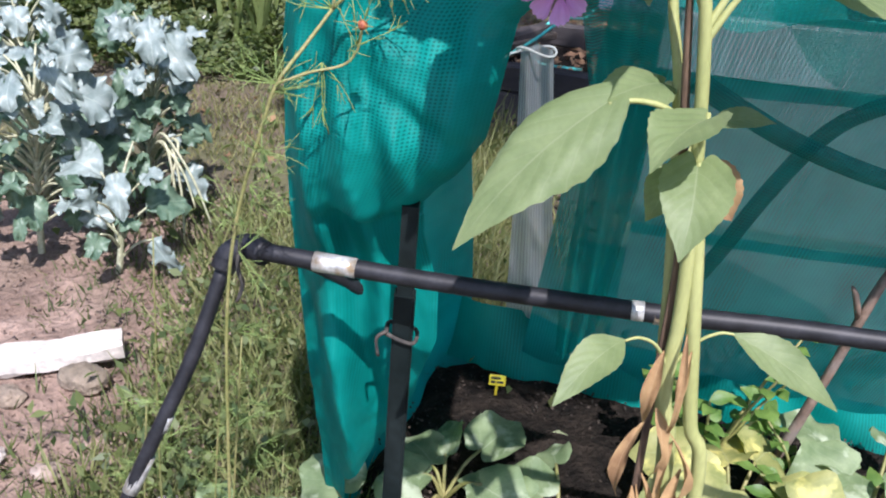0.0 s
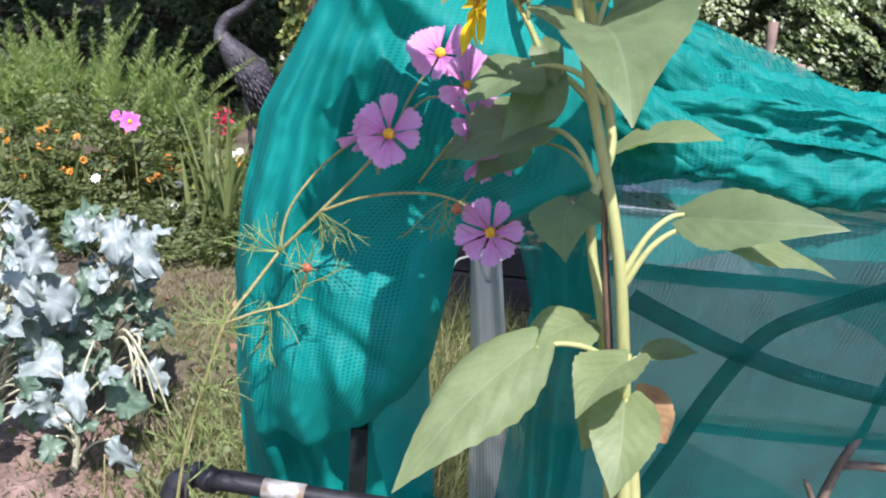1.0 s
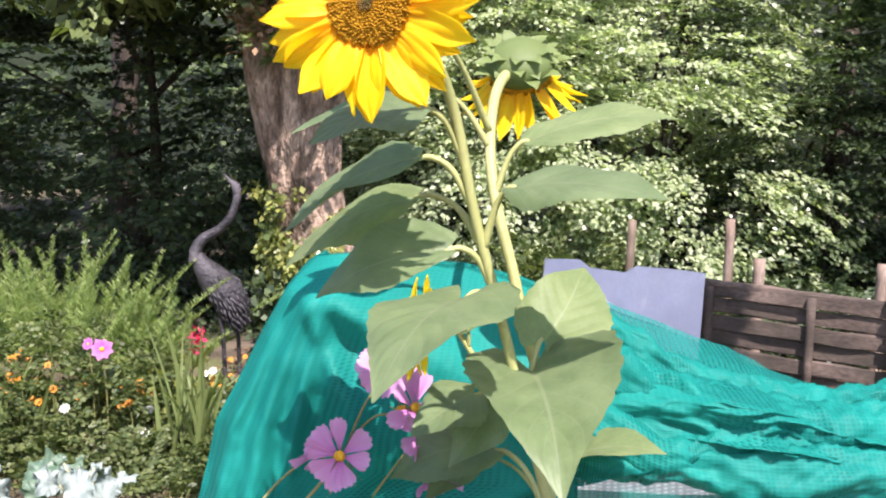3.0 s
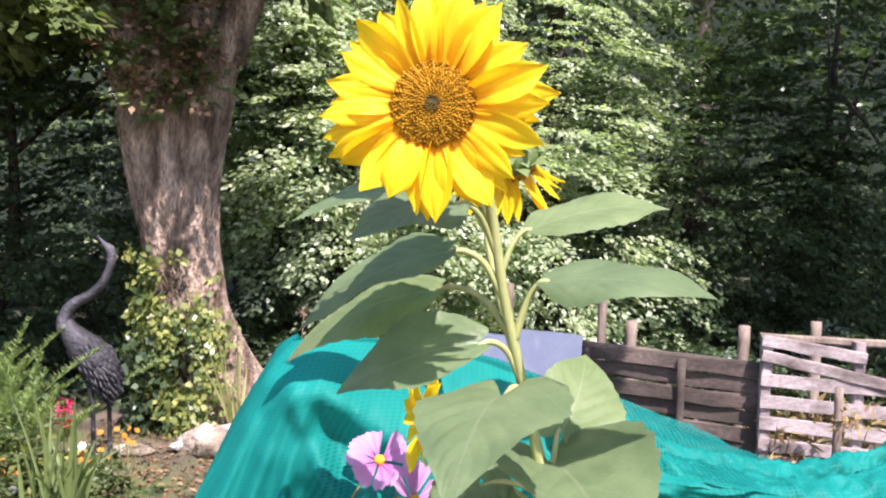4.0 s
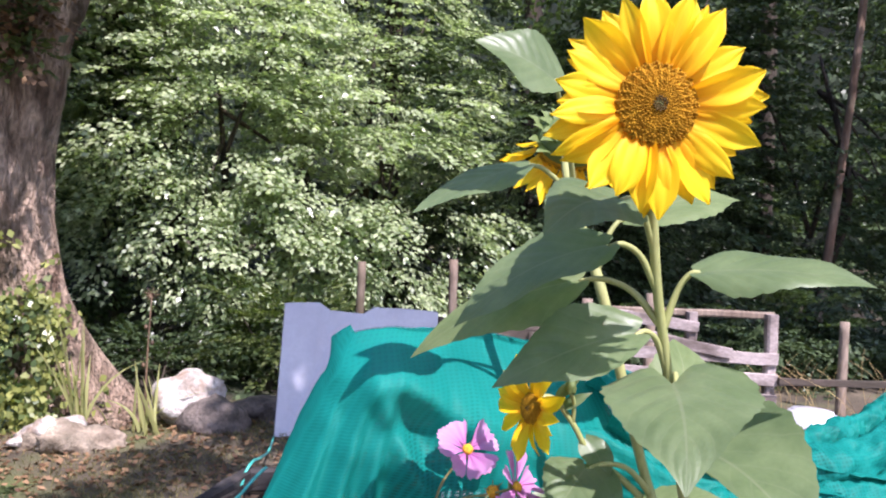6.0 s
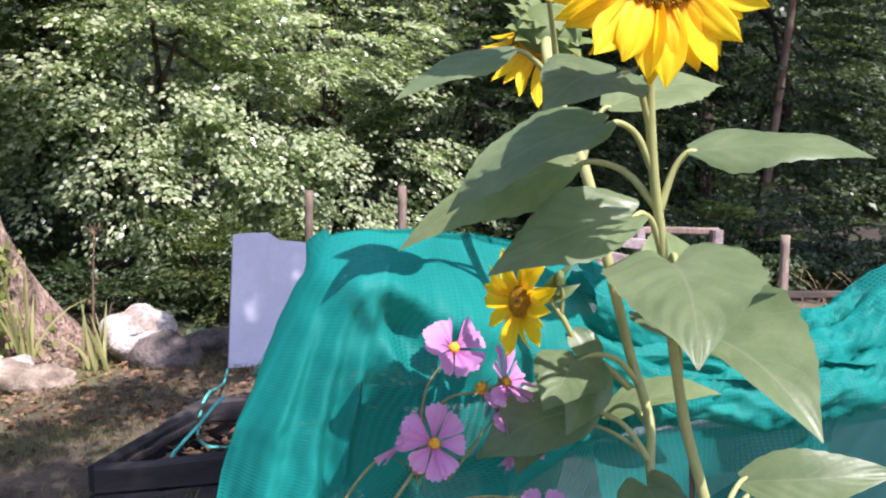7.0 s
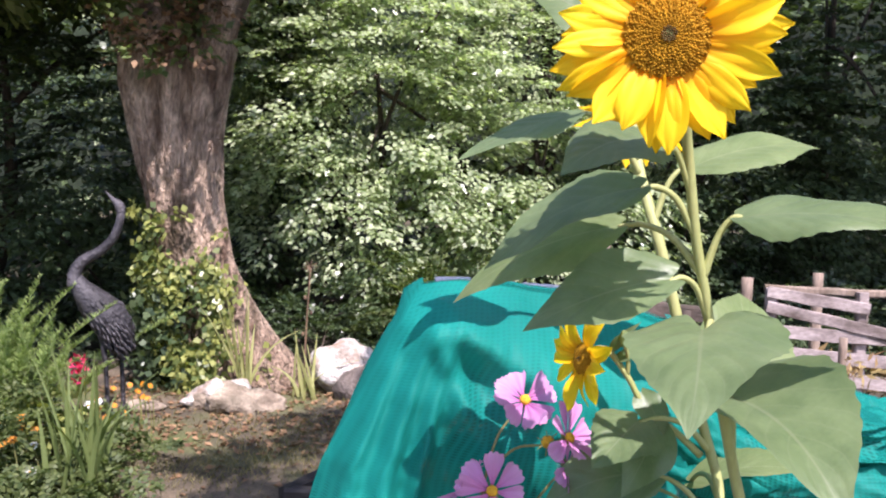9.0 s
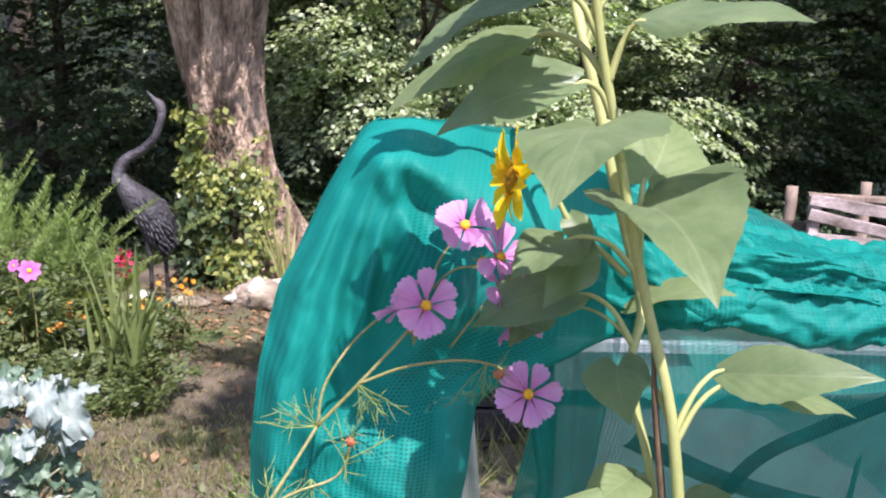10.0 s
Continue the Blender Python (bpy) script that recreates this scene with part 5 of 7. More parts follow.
for k, (x, y, z) in enumerate(((-0.86, 4.2, 0.16), (-0.72, 4.95, 0.29), (-1.2, 4.1, 0.30), (-0.78, 5.0, 0.26), (-0.9, 4.4, 0.22))):
    daisy((x, y, z), (0.1, -0.8, 0.7), 0.026, 9, M_WHITE_BLOOM, M_POLLEN, "white_daisy", "white daisy flower in the border", "border flowers", seed=60 + k)


def red_bloom():
    rs = np.random.default_rng(181)
    root = thing("red_gladiolus", (-0.86, 5.18, 0), "deep pink-red gladiolus bloom on a stalk", "flower", "border flowers")
    n = 40
    p = np.array((-0.86, 5.15, 0.41)) + rs.normal(0, 1, (n, 3)) * (0.016, 0.016, 0.042)
    under(new("bloom", quads_mesh("bloom", leaf_quads(p, rs.normal(0, 1, (n, 3)) + (0, -0.5, 0.4), rs.normal(0, 1, (n, 3)), 0.042, 0.03), M_RED)), root)
    part("stalk", tube([(-0.84, 5.18, 0), (-0.855, 5.17, 0.25), (-0.86, 5.15, 0.42)], [0.006, 0.005, 0.003], 6, 4), M_COSMOS_STEM, root)


red_bloom()


def dead_stalk():
    root = thing("dead_stalk", (0.44, 6.44, 0), "tall dried flower stalk with a star-shaped head", "dried plant")
    part("stalk", tube([(0.40, 6.44, 0), (0.41, 6.44, 0.45), (0.43, 6.44, 0.88)], [0.009, 0.007, 0.005], 6, 5), M_STEM_DRY, root)
    for k in range(9):
        a = k * 0.7
        part("ray", tube([(0.43, 6.44, 0.88), (0.43 + 0.06 * math.cos(a), 6.44 - 0.02 * math.sin(a * 2), 0.885 + 0.05 * math.sin(a))], [0.006, 0.002], 5, 2), M_STEM_DRY, root)
    for z, dx in ((0.55, 0.04), (0.4, -0.05), (0.66, -0.03)):
        part("pod", shifted(blob(0.013, z, (1, 1, 1.3), 0.3, 2), (0.415 + dx * 0.6, 6.44, z)), M_STEM_DRY, root)


dead_stalk()

# ---------------------------------------------------------------- broccoli plants


def ruffled(base, tip, width, normal, seed, n=16, m=16):
    """A broad round cabbage-like leaf with a ruffled edge."""
    base, tip = np.asarray(base, float), np.asarray(tip, float)
    d = tip - base
    L = np.linalg.norm(d)
    d = d / L
    normal = unit(np.asarray(normal, float) - d * (np.asarray(normal, float) @ d))
    side = np.cross(d, normal)
    rs = np.random.default_rng(seed)
    ph = rs.uniform(0, 6.28, 5)
    curl = rs.uniform(-0.1, 0.35)
    verts, uvs, faces = [], [], []
    for i in range(n + 1):
        s = i / n
        w = max(0.03, math.sqrt(max(0, 1 - (2 * s - 1) ** 2)) ** 0.75) * (0.8 + 0.2 * math.sin(3 * s + ph[0]))
        for j in range(m + 1):
            u = 2 * j / m - 1
            ang = math.atan2(2 * s - 1, u * w + 1e-6)
            edge = max(abs(u), abs(2 * s - 1)) ** 2.5
            ruff = 0.12 * width * edge * (math.sin(5 * ang + ph[1]) + 0.7 * math.sin(11 * ang + ph[2]))
            rad = 1 + 0.07 * edge * (math.sin(7 * ang + ph[3]) + 0.5 * math.sin(16 * ang + ph[0]))
            hgt = ruff + curl * width * (u * w) ** 2 * 0.5 + 0.14 * L * math.sin(math.pi * s) - 0.10 * L * s * s + 0.025 * width * math.sin(9 * s + 4 * u + ph[4])
            verts.append(base + d * (s * L * rad) + side * (u * w * width / 2 * rad) + normal * hgt)
            uvs.append((j / m, s))
    for i in range(n):
        for j in range(m):
            a = i * (m + 1) + j
            faces.append((a, a + 1, a + m + 2, a + m + 1))
    return verts, faces, uvs


def broccoli(foot, height, spread, n, seed, label, bare=()):
    rs = np.random.default_rng(seed)
    x, y = foot
    root = thing("broccoli_plant", (x, y, 0.03), label, "vegetable", "broccoli plants")
    top = np.array((x + rs.normal(0, 0.03), y, height * 0.86))
    stem = spline([(x, y, 0), (x + 0.02, y, height * 0.4), top], 8)
    part("stalk", tube([(x, y, 0), (x + 0.02, y, height * 0.4), top], [0.010, 0.009, 0.006], 8, 5, 0.15), M_BRASSICA_STALK, root)
    for k in range(n):
        s = 0.30 + 0.70 * (k + 0.5) / n
        a = k * 2.4 + rs.normal(0, 0.2)
        p = stem[min(len(stem) - 1, int(s * (len(stem) - 1)))]
        out = np.array((math.cos(a), math.sin(a), 0))
        reach = spread * rs.uniform(0.35, 0.75) * (1.15 - 0.5 * s)
        b = p + out * reach * 0.55 + (0, 0, 0.05 + 0.10 * s * rs.uniform(0.4, 1))
        L = rs.uniform(0.055, 0.095) if k % 3 else rs.uniform(0.10, 0.145)
        t = b + out * L * rs.uniform(0.55, 0.95) + (0, 0, rs.uniform(-0.10, 0.05))
        lf = part("leaf", ruffled(b, t, L * rs.uniform(0.8, 1.05), out * 0.35 + (0.15, -0.6, 0.9) + rs.normal(0, 0.4, 3), seed * 50 + k), M_BRASSICA_GREEN if (s < 0.66 and k % 4) or k % 5 == 1 else M_BRASSICA, root)
        part("petiole", tube([p, (p + b) / 2 + (0, 0, 0.015), b], [0.0042, 0.0034, 0.0028], 6, 4), M_BRASSICA_STALK, lf)
    for end in bare:
        p = stem[int(len(stem) * 0.45)]
        knee = np.array((-0.383, 2.30, 0.312)) + rs.normal(0, 0.012, 3)
        part("bare_petiole", tube([p, (p + knee) / 2 + (0, 0, 0.03), knee, (knee + end) / 2 + (0.01, 0, 0.01), end], [0.005, 0.0045, 0.0042, 0.0038, 0.003], 6, 4), M_BRASSICA_STALK, root)


broccoli((-0.50, 2.40), 0.64, 0.28, 62, 201, "tall grey-green broccoli plant with bare pale lower stalks", (np.array((-0.40, 2.25, 0.14)), np.array((-0.366, 2.25, 0.07)), np.array((-0.304, 2.25, 0.15)), np.array((-0.26, 2.25, 0.10)), np.array((-0.33, 2.22, 0.05))))
broccoli((-0.70, 2.12), 0.60, 0.38, 66, 202, "grey-green broccoli plant with waxy sunlit leaves")
broccoli((-0.86, 2.5), 0.62, 0.36, 56, 203, "grey-green broccoli plant at the soil bed's edge")
broccoli((-0.46, 2.05), 0.32, 0.28, 12, 204, "young grey-green broccoli plant on pale soil")


def weed(at, n, r, h, leaf_len, material, label, seed, name="weed"):
    rs = np.random.default_rng(seed)
    p = np.array((at[0], at[1], at[2])) + rs.normal(0, 1, (n, 3)) * (r, r, 0)
    p[:, 2] = at[2] + rs.uniform(0, h, n)
    ob = new(name, quads_mesh(name, leaf_quads(p, rs.normal(0, 1, (n, 3)) + (0, 0, 0.6), rs.normal(0, 0.6, (n, 3)) + (0, 0, 1), rs.uniform(0.5, 1.2, n) * leaf_len, rs.uniform(0.3, 0.6, n) * leaf_len), material))
    tagged(ob, label, "weed", kind="stuff")


weed((-0.05, 1.35, 0.0), 420, 0.12, 0.16, 0.035, M_HERB, "feathery green weeds growing beside the netting", 211)
weed((-0.02, 1.8, 0.0), 420, 0.16, 0.16, 0.035, M_HERB, "green weeds at the edge of the lawn", 212)
weed((0.03, 2.5, 0.0), 300, 0.2, 0.10, 0.03, M_HERB, "short green weeds on the lawn behind the netting", 213)
weed((0.7, 2.4, 0.0), 900, 0.6, 0.16, 0.05, M_HERB, "green weeds growing behind the netting", 214)

# ---------------------------------------------------------------- pipe frame and net cage


def pipe_frame():
    root = thing("pipe_frame", (0.21, 0.92, 0), "black plastic pipe frame mended with silver tape", "pipe frame")
    part("front_rail", tube([(0.215, 0.915, 0.795), (0.40, 0.895, 0.79), (0.66, 0.855, 0.80), (0.88, 0.825, 0.812), (1.6, 0.72, 0.83)], 0.0105, 14, 6), M_PIPE, root)
    part("side_rail", tube([(0.212, 0.935, 0.785), (0.27, 1.0, 0.735), (0.36, 1.07, 0.645), (0.40, 1.16, 0.60)], 0.010, 12, 4), M_PIPE, root)
    leg = part("leg", tube([(0.185, 0.915, 0.775), (0.15, 0.87, 0.66), (0.085, 0.815, 0.50), (-0.06, 0.72, 0.1), (-0.09, 0.70, -0.03)], 0.0088, 14, 6), M_PIPE, root)
    part("elbow", tube([(0.232, 0.908, 0.795), (0.210, 0.922, 0.795), (0.190, 0.918, 0.785), (0.182, 0.912, 0.768)], 0.0145, 14, 6), M_PIPE, root)
    for x0, x1 in ((0.287, 0.335),):
        y0, y1 = np.interp((x0, x1), (0.215, 0.40), (0.915, 0.895))
        part("tape_wrap", tube([(x0, y0, 0.7925), (x1, y1, 0.7915)], 0.0113, 14, 4, 0.03), M_TAPE, root, "torn silver tape")
    for x0, x1 in ((0.632, 0.645), (0.655, 0.668)):
        y0, y1 = np.interp((x0, x1), (0.40, 0.66), (0.895, 0.855))
        part("tape_wrap", tube([(x0, y0, 0.7985), (x1, y1, 0.7995)], 0.0110, 14, 3, 0.05), M_TAPE, root, "scrap of silver tape")
    for a, b in (((0.1275, 0.8495, 0.603), (0.120, 0.8435, 0.585)), ((0.107, 0.833, 0.553), (0.088, 0.8175, 0.508))):
        part("tape_wrap", tube([a, b], 0.0097, 14, 3, 0.04), M_TAPE, root, "worn silver tape")
    part("cord", tube([(0.205, 0.905, 0.81), (0.203, 0.900, 0.78), (0.207, 0.902, 0.755), (0.201, 0.900, 0.735)], 0.0025, 6, 4), M_STRING, root)
    return leg


pipe_frame()


def pole():
    root = thing("support_pole", (0.385, 1.0, 0), "dark square support pole of the net cage", "pole")
    bm = bmesh.new()
    bmesh.ops.create_cube(bm, size=1.0)
    bmesh.ops.bevel(bm, geom=bm.edges[:], offset=0.12, segments=2, affect="EDGES")
    bm.transform(Matrix.Translation((0.387, 0.958, 0.36)) @ Matrix.Diagonal((0.025, 0.025, 0.98, 1)))
    part("shaft", bm, M_POLE, root, smooth=False)
    part("tie", tube([(0.368, 0.945, 0.68), (0.386, 0.940, 0.675), (0.402, 0.945, 0.67), (0.402, 0.972, 0.672), (0.370, 0.972, 0.68), (0.368, 0.945, 0.68)], 0.0026, 6, 4), M_STRING, root)
    part("cord", tube([(0.368, 0.942, 0.685), (0.357, 0.94, 0.675), (0.360, 0.94, 0.65)], 0.0022, 6, 4), M_STRING, root)


pole()

RIDGE_X = (0.30, 0.335, 0.365, 0.45, 0.55, 0.67, 0.79, 0.92, 1.02, 1.10, 1.17, 1.40, 1.75)
RIDGE_Z = (1.345, 1.375, 1.385, 1.387, 1.376, 1.342, 1.300, 1.248, 1.228, 1.255, 1.297, 1.38, 1.42)
_ridge = curve1(RIDGE_X, RIDGE_Z)


def ridge_z(x):
    return _ridge(x) + 0.006 * noise.noise(Vector((x * 16, 0, 5))) + 0.003 * noise.noise(Vector((x * 50, 0, 2)))


low_z = curve1((0.60, 0.66, 0.78, 0.91, 1.1, 1.3, 1.75), (1.125, 1.155, 1.185, 1.19, 1.20, 1.24, 1.29))
edge_x = curve1((0.05, 0.42, 0.65, 0.80, 0.88, 1.0, 1.1, 1.2, 1.3, 1.35, 1.375, 1.39), (0.26, 0.250, 0.238, 0.227, 0.225, 0.226, 0.236, 0.258, 0.303, 0.330, 0.347, 0.372))
hem_x = curve1((0.05, 0.29, 0.37, 0.45, 0.55, 0.625, 0.70, 0.78, 0.83, 0.90, 0.93, 0.97, 1.055, 1.075, 1.10, 1.125, 1.155),
               (0.29, 0.30, 0.335, 0.385, 0.408, 0.428, 0.424, 0.402, 0.398, 0.447, 0.464, 0.470, 0.486, 0.505, 0.545, 0.60, 0.66))
break_z = curve1((0.33, 0.365, 0.394, 0.423, 0.447, 0.485, 0.55, 0.66), (1.340, 1.338, 1.335, 1.318, 1.300, 1.288, 1.25, 1.22))
hung_y = curve1((0.03, 0.40, 0.66, 0.80, 0.88, 1.0, 1.2, 1.3, 1.39), (1.16, 1.05, 0.995, 0.972, 0.955, 0.950, 0.952, 0.950, 0.950))


def bump2(x, z, cx, cz, rx, rz):
    return math.exp(-((x - cx) / rx) ** 2 - ((z - cz) / rz) ** 2)


def crease(x, z, a, b, w):
    """How near a place lies to the line from a to b, 1 on it, fading over w and at both ends."""
    dx, dz = b[0] - a[0], b[1] - a[1]
    L = math.hypot(dx, dz)
    s = ((x - a[0]) * dx + (z - a[1]) * dz) / (L * L)
    d = ((x - a[0]) * dz - (z - a[1]) * dx) / L
    return math.exp(-(d / w) ** 2) * max(0.0, math.sin(math.pi * min(1.0, max(0.0, s))))


def tent_y(x, z):
    """How far back the hanging front lies at a place across and up."""
    zb, zr = break_z(x), ridge_z(x)
    f = min(1.0, max(0.0, (z - zb) / max(0.01, zr - zb)))
    y = hung_y(min(z, zb)) + (1.075 - 0.95) * f ** 1.5
    y += 0.035 * bump2(x, z, 0.405, zb - 0.035, 0.045, 0.030) * (1 - f)
    d = max(0.0, x - edge_x(z))
    y += 0.075 * (1 - f) * max(0.0, 1 - d / 0.075) ** 2
    # pleats that fan out from the top corner
    wide = 0.10 + 0.35 * max(0.0, 1.40 - z)
    q = d / wide
    y += 0.23 * (wide / 5.0) * math.sin(6.28 * q * 5.0 + 1.5 * noise.noise(Vector((x * 6, z * 3, 3)))) * math.exp(-((q - 0.15) / 0.50) ** 2) * min(1.0, (1.41 - z) * 6) * (1 - f)
    # drawn folds and the slack pouch over the pole
    y -= 0.016 * crease(x, z, (0.345, 1.37), (0.45, 1.16), 0.011) + 0.013 * crease(x, z, (0.37, 1.29), (0.34, 1.10), 0.008)
    y += 0.014 * crease(x, z, (0.375, 1.30), (0.40, 1.05), 0.014) + 0.016 * crease(x, z, (0.30, 1.02), (0.48, 0.90), 0.014)
    y -= 0.012 * crease(x, z, (0.26, 1.06), (0.46, 1.00), 0.013) + 0.014 * crease(x, z, (0.24, 0.80), (0.34, 0.35), 0.012) - 0.012 * crease(x, z, (0.27, 0.78), (0.38, 0.42), 0.014)
    y -= 0.055 * bump2(x, z, 0.40, 0.955, 0.085, 0.085) + 0.028 * bump2(x, z, 0.31, 0.90, 0.06, 0.09)
    if 0.6 < z < 0.835 and x > 0.25:
        y += 0.035 * min(1.0, (0.835 - z) / 0.025) * min(1.0, (x - 0.25) / 0.05) * min(1.0, (z - 0.6) / 0.15)
    y += 0.050 * bump2(x, z, 0.452, 1.105, 0.050, 0.065) + 0.022 * bump2(x, z, 0.36, 1.14, 0.03, 0.09)
    r = max(0.0, hem_x(z) - x) if z < 1.15 else 1.0
    y += 0.045 * max(0.0, 1 - r / 0.05) ** 2 * (1 if z > 0.83 else 0.3)
    k = 1 - 0.5 * f
    y += 0.011 * crumple(x * 0.8, z * 0.9, 5.0) * bump2(x, z, 0.42, 1.03, 0.11, 0.20) * k
    y += k * (0.014 * noise.noise(Vector((x * 13 + z * 4, z * 5.0, 1.0))) + 0.007 * noise.noise(Vector((x * 34 + z * 14, z * 13.0 - x * 6, 4.0))) + 0.0022 * noise.noise(Vector((x * 80, z * 60, 8.0))))
    return y


def crumple(x, v, seed):
    """Sharp small creases of bunched cloth, 0 to about 1."""
    a = 1 - abs(noise.noise(Vector((x * 11 + 2.5 * v, v * 3.4 - x * 2.0, seed)))) * 2.2
    b = 1 - abs(noise.noise(Vector((x * 24 - 4.0 * v, v * 8.0 + x * 5.0, seed + 3.0)))) * 2.2
    c = 1 - abs(noise.noise(Vector((x * 52, v * 15.0, seed + 7.0)))) * 2.2
    return 0.5 * a + 0.33 * b + 0.17 * c


def net_cage():
    root = thing("net_cage", (0.39, 1.05, 0.12), "teal netting draped and gathered over a plant cage", "netting")

    # the hanging front, from the side round the corner to its drawn-back hem
    def front(u, v):
        z0 = 0.04 + 1.347 * (v ** 0.85)
        L = edge_x(z0)
        if u < 0.22:
            s = (0.22 - u) / 0.22
            y = tent_y(L + 0.001, z0) + 0.55 * s
            zz = z0 - 0.25 * s * (z0 / 1.387) ** 3
            return (L + 0.22 * s + 0.012 * math.sin(s * 14 + z0 * 3) * min(1, s * 6), y, zz)
        s = (u - 0.22) / 0.78
        R = hem_x(z0) if z0 < 1.155 else 0.66
        x = L + (R - L) * s ** 1.15
        low = 1.393 - ridge_z(x)
        z = z0 - low * min(1.0, max(0.0, (z0 - 1.16) / 0.227)) ** 1.3
        return (x, tent_y(x, z), z)

    verts, faces, uvs = sheet(front, 190, 170)
    uvs = [((q / 0.7857 * 1.964 if q < 0.22 else 0.55 + 0.34 * ((q - 0.22) / 0.78) ** 1.15), w * 1.35) for q, w in uvs]
    part("front_drape", (verts, faces, uvs), M_NET, root)

    # gathered swag along the ridge
    def swag(u, v):
        x = 0.66 + 1.09 * u
        k = min(1.0, u * 1.09 / 0.14)
        zl, zt = low_z(x), ridge_z(x)
        z = zl + (zt - zl) * v
        y = tent_y(0.66, 1.155 + (1.342 - 1.155) * v)
        sag = v * 8.5 + 2.2 * noise.noise(Vector((x * 3.2, v * 1.6, 9))) + 1.2 * math.sin(x * 5)
        y2 = 1.06 - 0.10 * math.sin(math.pi * min(1, (1 - v) * 0.62)) - 0.055 * math.sin(math.pi * (1 - v)) ** 0.8
        y2 -= 0.013 * math.sin(sag * 2.0) * math.sin(math.pi * min(1, v * 1.25)) * (1 if v < 0.8 else 0) + 0.012 * noise.noise(Vector((x * 13, v * 9, 2))) + 0.030 * crumple(x, v * 1.6, 2.0) * math.sin(math.pi * min(1, v * 1.15))
        z += k * 0.008 * math.sin(sag * 2.0 + 1.2) * math.sin(math.pi * min(1, v * 1.2))
        return (x, y * (1 - k) + y2 * k, z)

    part("swag", sheet(lambda u, v: swag(u, v * 0.62), 230, 64, 1.2, 0.16), M_NET, root)
    part("upper_swag", sheet(lambda u, v: swag(u, 0.62 + v * 0.38), 190, 34, 1.2, 0.10), M_NET_HALF, root)

    # a single sheer layer that hangs below the gathered part
    def apron(u, v):
        x = 0.62 + 1.0 * u
        deep = float(np.interp(x, (0.62, 0.68, 0.80, 0.94, 0.98, 1.10, 1.62), (0.03, 0.075, 0.085, 0.085, 0.03, 0.05, 0.06)))
        z = low_z(x) + 0.035 - (deep + 0.035) * v
        return (x, 0.935 - 0.02 * v + 0.014 * math.sin(x * 30 + 3 * v) * v + 0.012 * noise.noise(Vector((x * 16, v * 2, 6))), z)

    part("apron", sheet(apron, 90, 14, 1.0, 0.12), M_NET_SHEER, root, "sheer single layer of netting")

    rolls = [((0.60, 0.985, 1.255), (0.72, 0.93, 1.195), (0.86, 0.905, 1.185), (1.0, 0.905, 1.20), (1.2, 0.93, 1.25), (1.5, 0.98, 1.33), 0.020),
             ((0.64, 1.0, 1.30), (0.74, 0.965, 1.245), (0.86, 0.945, 1.222), (0.98, 0.94, 1.228), (1.16, 0.965, 1.285), (1.45, 1.0, 1.36), 0.022),
             ((0.66, 1.015, 1.325), (0.76, 0.99, 1.268), (0.84, 0.98, 1.245), (0.93, 0.985, 1.238), (1.02, 1.01, 1.238), (1.10, 1.03, 1.262), 0.014),
             ((0.58, 0.98, 1.20), (0.66, 0.945, 1.185), (0.74, 0.925, 1.20), (0.82, 0.925, 1.215), (0.90, 0.94, 1.225), (1.0, 0.95, 1.235), 0.012)]
    for k, (*pts, r) in enumerate(rolls):
        line = spline(pts, 14)

        def roll(u, v, line=line, r=r, k=k):
            q = u * (len(line) - 1)
            i = min(int(q), len(line) - 2)
            c = line[i] + (line[i + 1] - line[i]) * (q - i)
            a = math.pi * (1.25 * v - 0.35)
            rr = r * (0.8 + 0.6 * noise.noise(Vector((u * 6, v * 1.4, k * 5.0))) + 0.35 * noise.noise(Vector((u * 19, v * 4, k * 5.0))) + 0.55 * crumple(u * 1.1, v * 0.9, k * 3.0)) + 0.004
            return (c[0], c[1] - rr * math.cos(a), c[2] + rr * 1.1 * math.sin(a))

        part("gathered_fold", sheet(roll, 200, 30, 0.9, 0.12), M_NET, root)
    # thin roof falling away behind the ridge
    def roof(u, v):
        x = 0.365 + 1.385 * u
        y = 1.05 + 0.60 * v
        return (x + 0.05 * v * (1 - u), y, ridge_z(x) - 0.004 - v * (0.30 + 0.9 * max(0.0, x - 0.95)) + 0.02 * math.sin(math.pi * v) * math.sin(11 * u))

    part("roof", sheet(roof, 60, 20, 1.4, 0.65), M_NET_SHEER, root)

    # thin slanting wall seen behind the opening
    def wall(u, v):
        x = 0.60 + 1.26 * u
        v *= 0.91
        z = 0.15 + 1.03 * v
        yb = float(np.interp(x, (0.36, 0.7, 0.94, 1.32, 1.9), (1.72, 1.62, 1.58, 1.53, 1.47)))
        return (x, yb + (1.06 - yb) * v ** 1.1 + 0.02 * noise.noise(Vector((x * 5, z * 3, 0))), z)

    part("thin_wall", sheet(wall, 60, 30, 1.5, 1.15), M_NET_THIN, root)

    # doubled hem along the wall's foot
    def hem(u, v):
        x = 0.40 + 1.45 * u
        yb = float(np.interp(x, (0.36, 0.7, 0.94, 1.32, 1.9), (1.70, 1.60, 1.56, 1.51, 1.45)))
        h = float(np.interp(x, (0.4, 0.6, 0.95, 1.3, 1.9), (0.17, 0.15, 0.11, 0.07, 0.05)))
        return (x, yb - 0.02 - 0.015 * math.sin(x * 25 + v * 2) + 0.02 * v, 0.145 + h * v)

    part("hem", sheet(hem, 70, 6, 1.5, 0.12), M_NET, root, "doubled bright net hem")

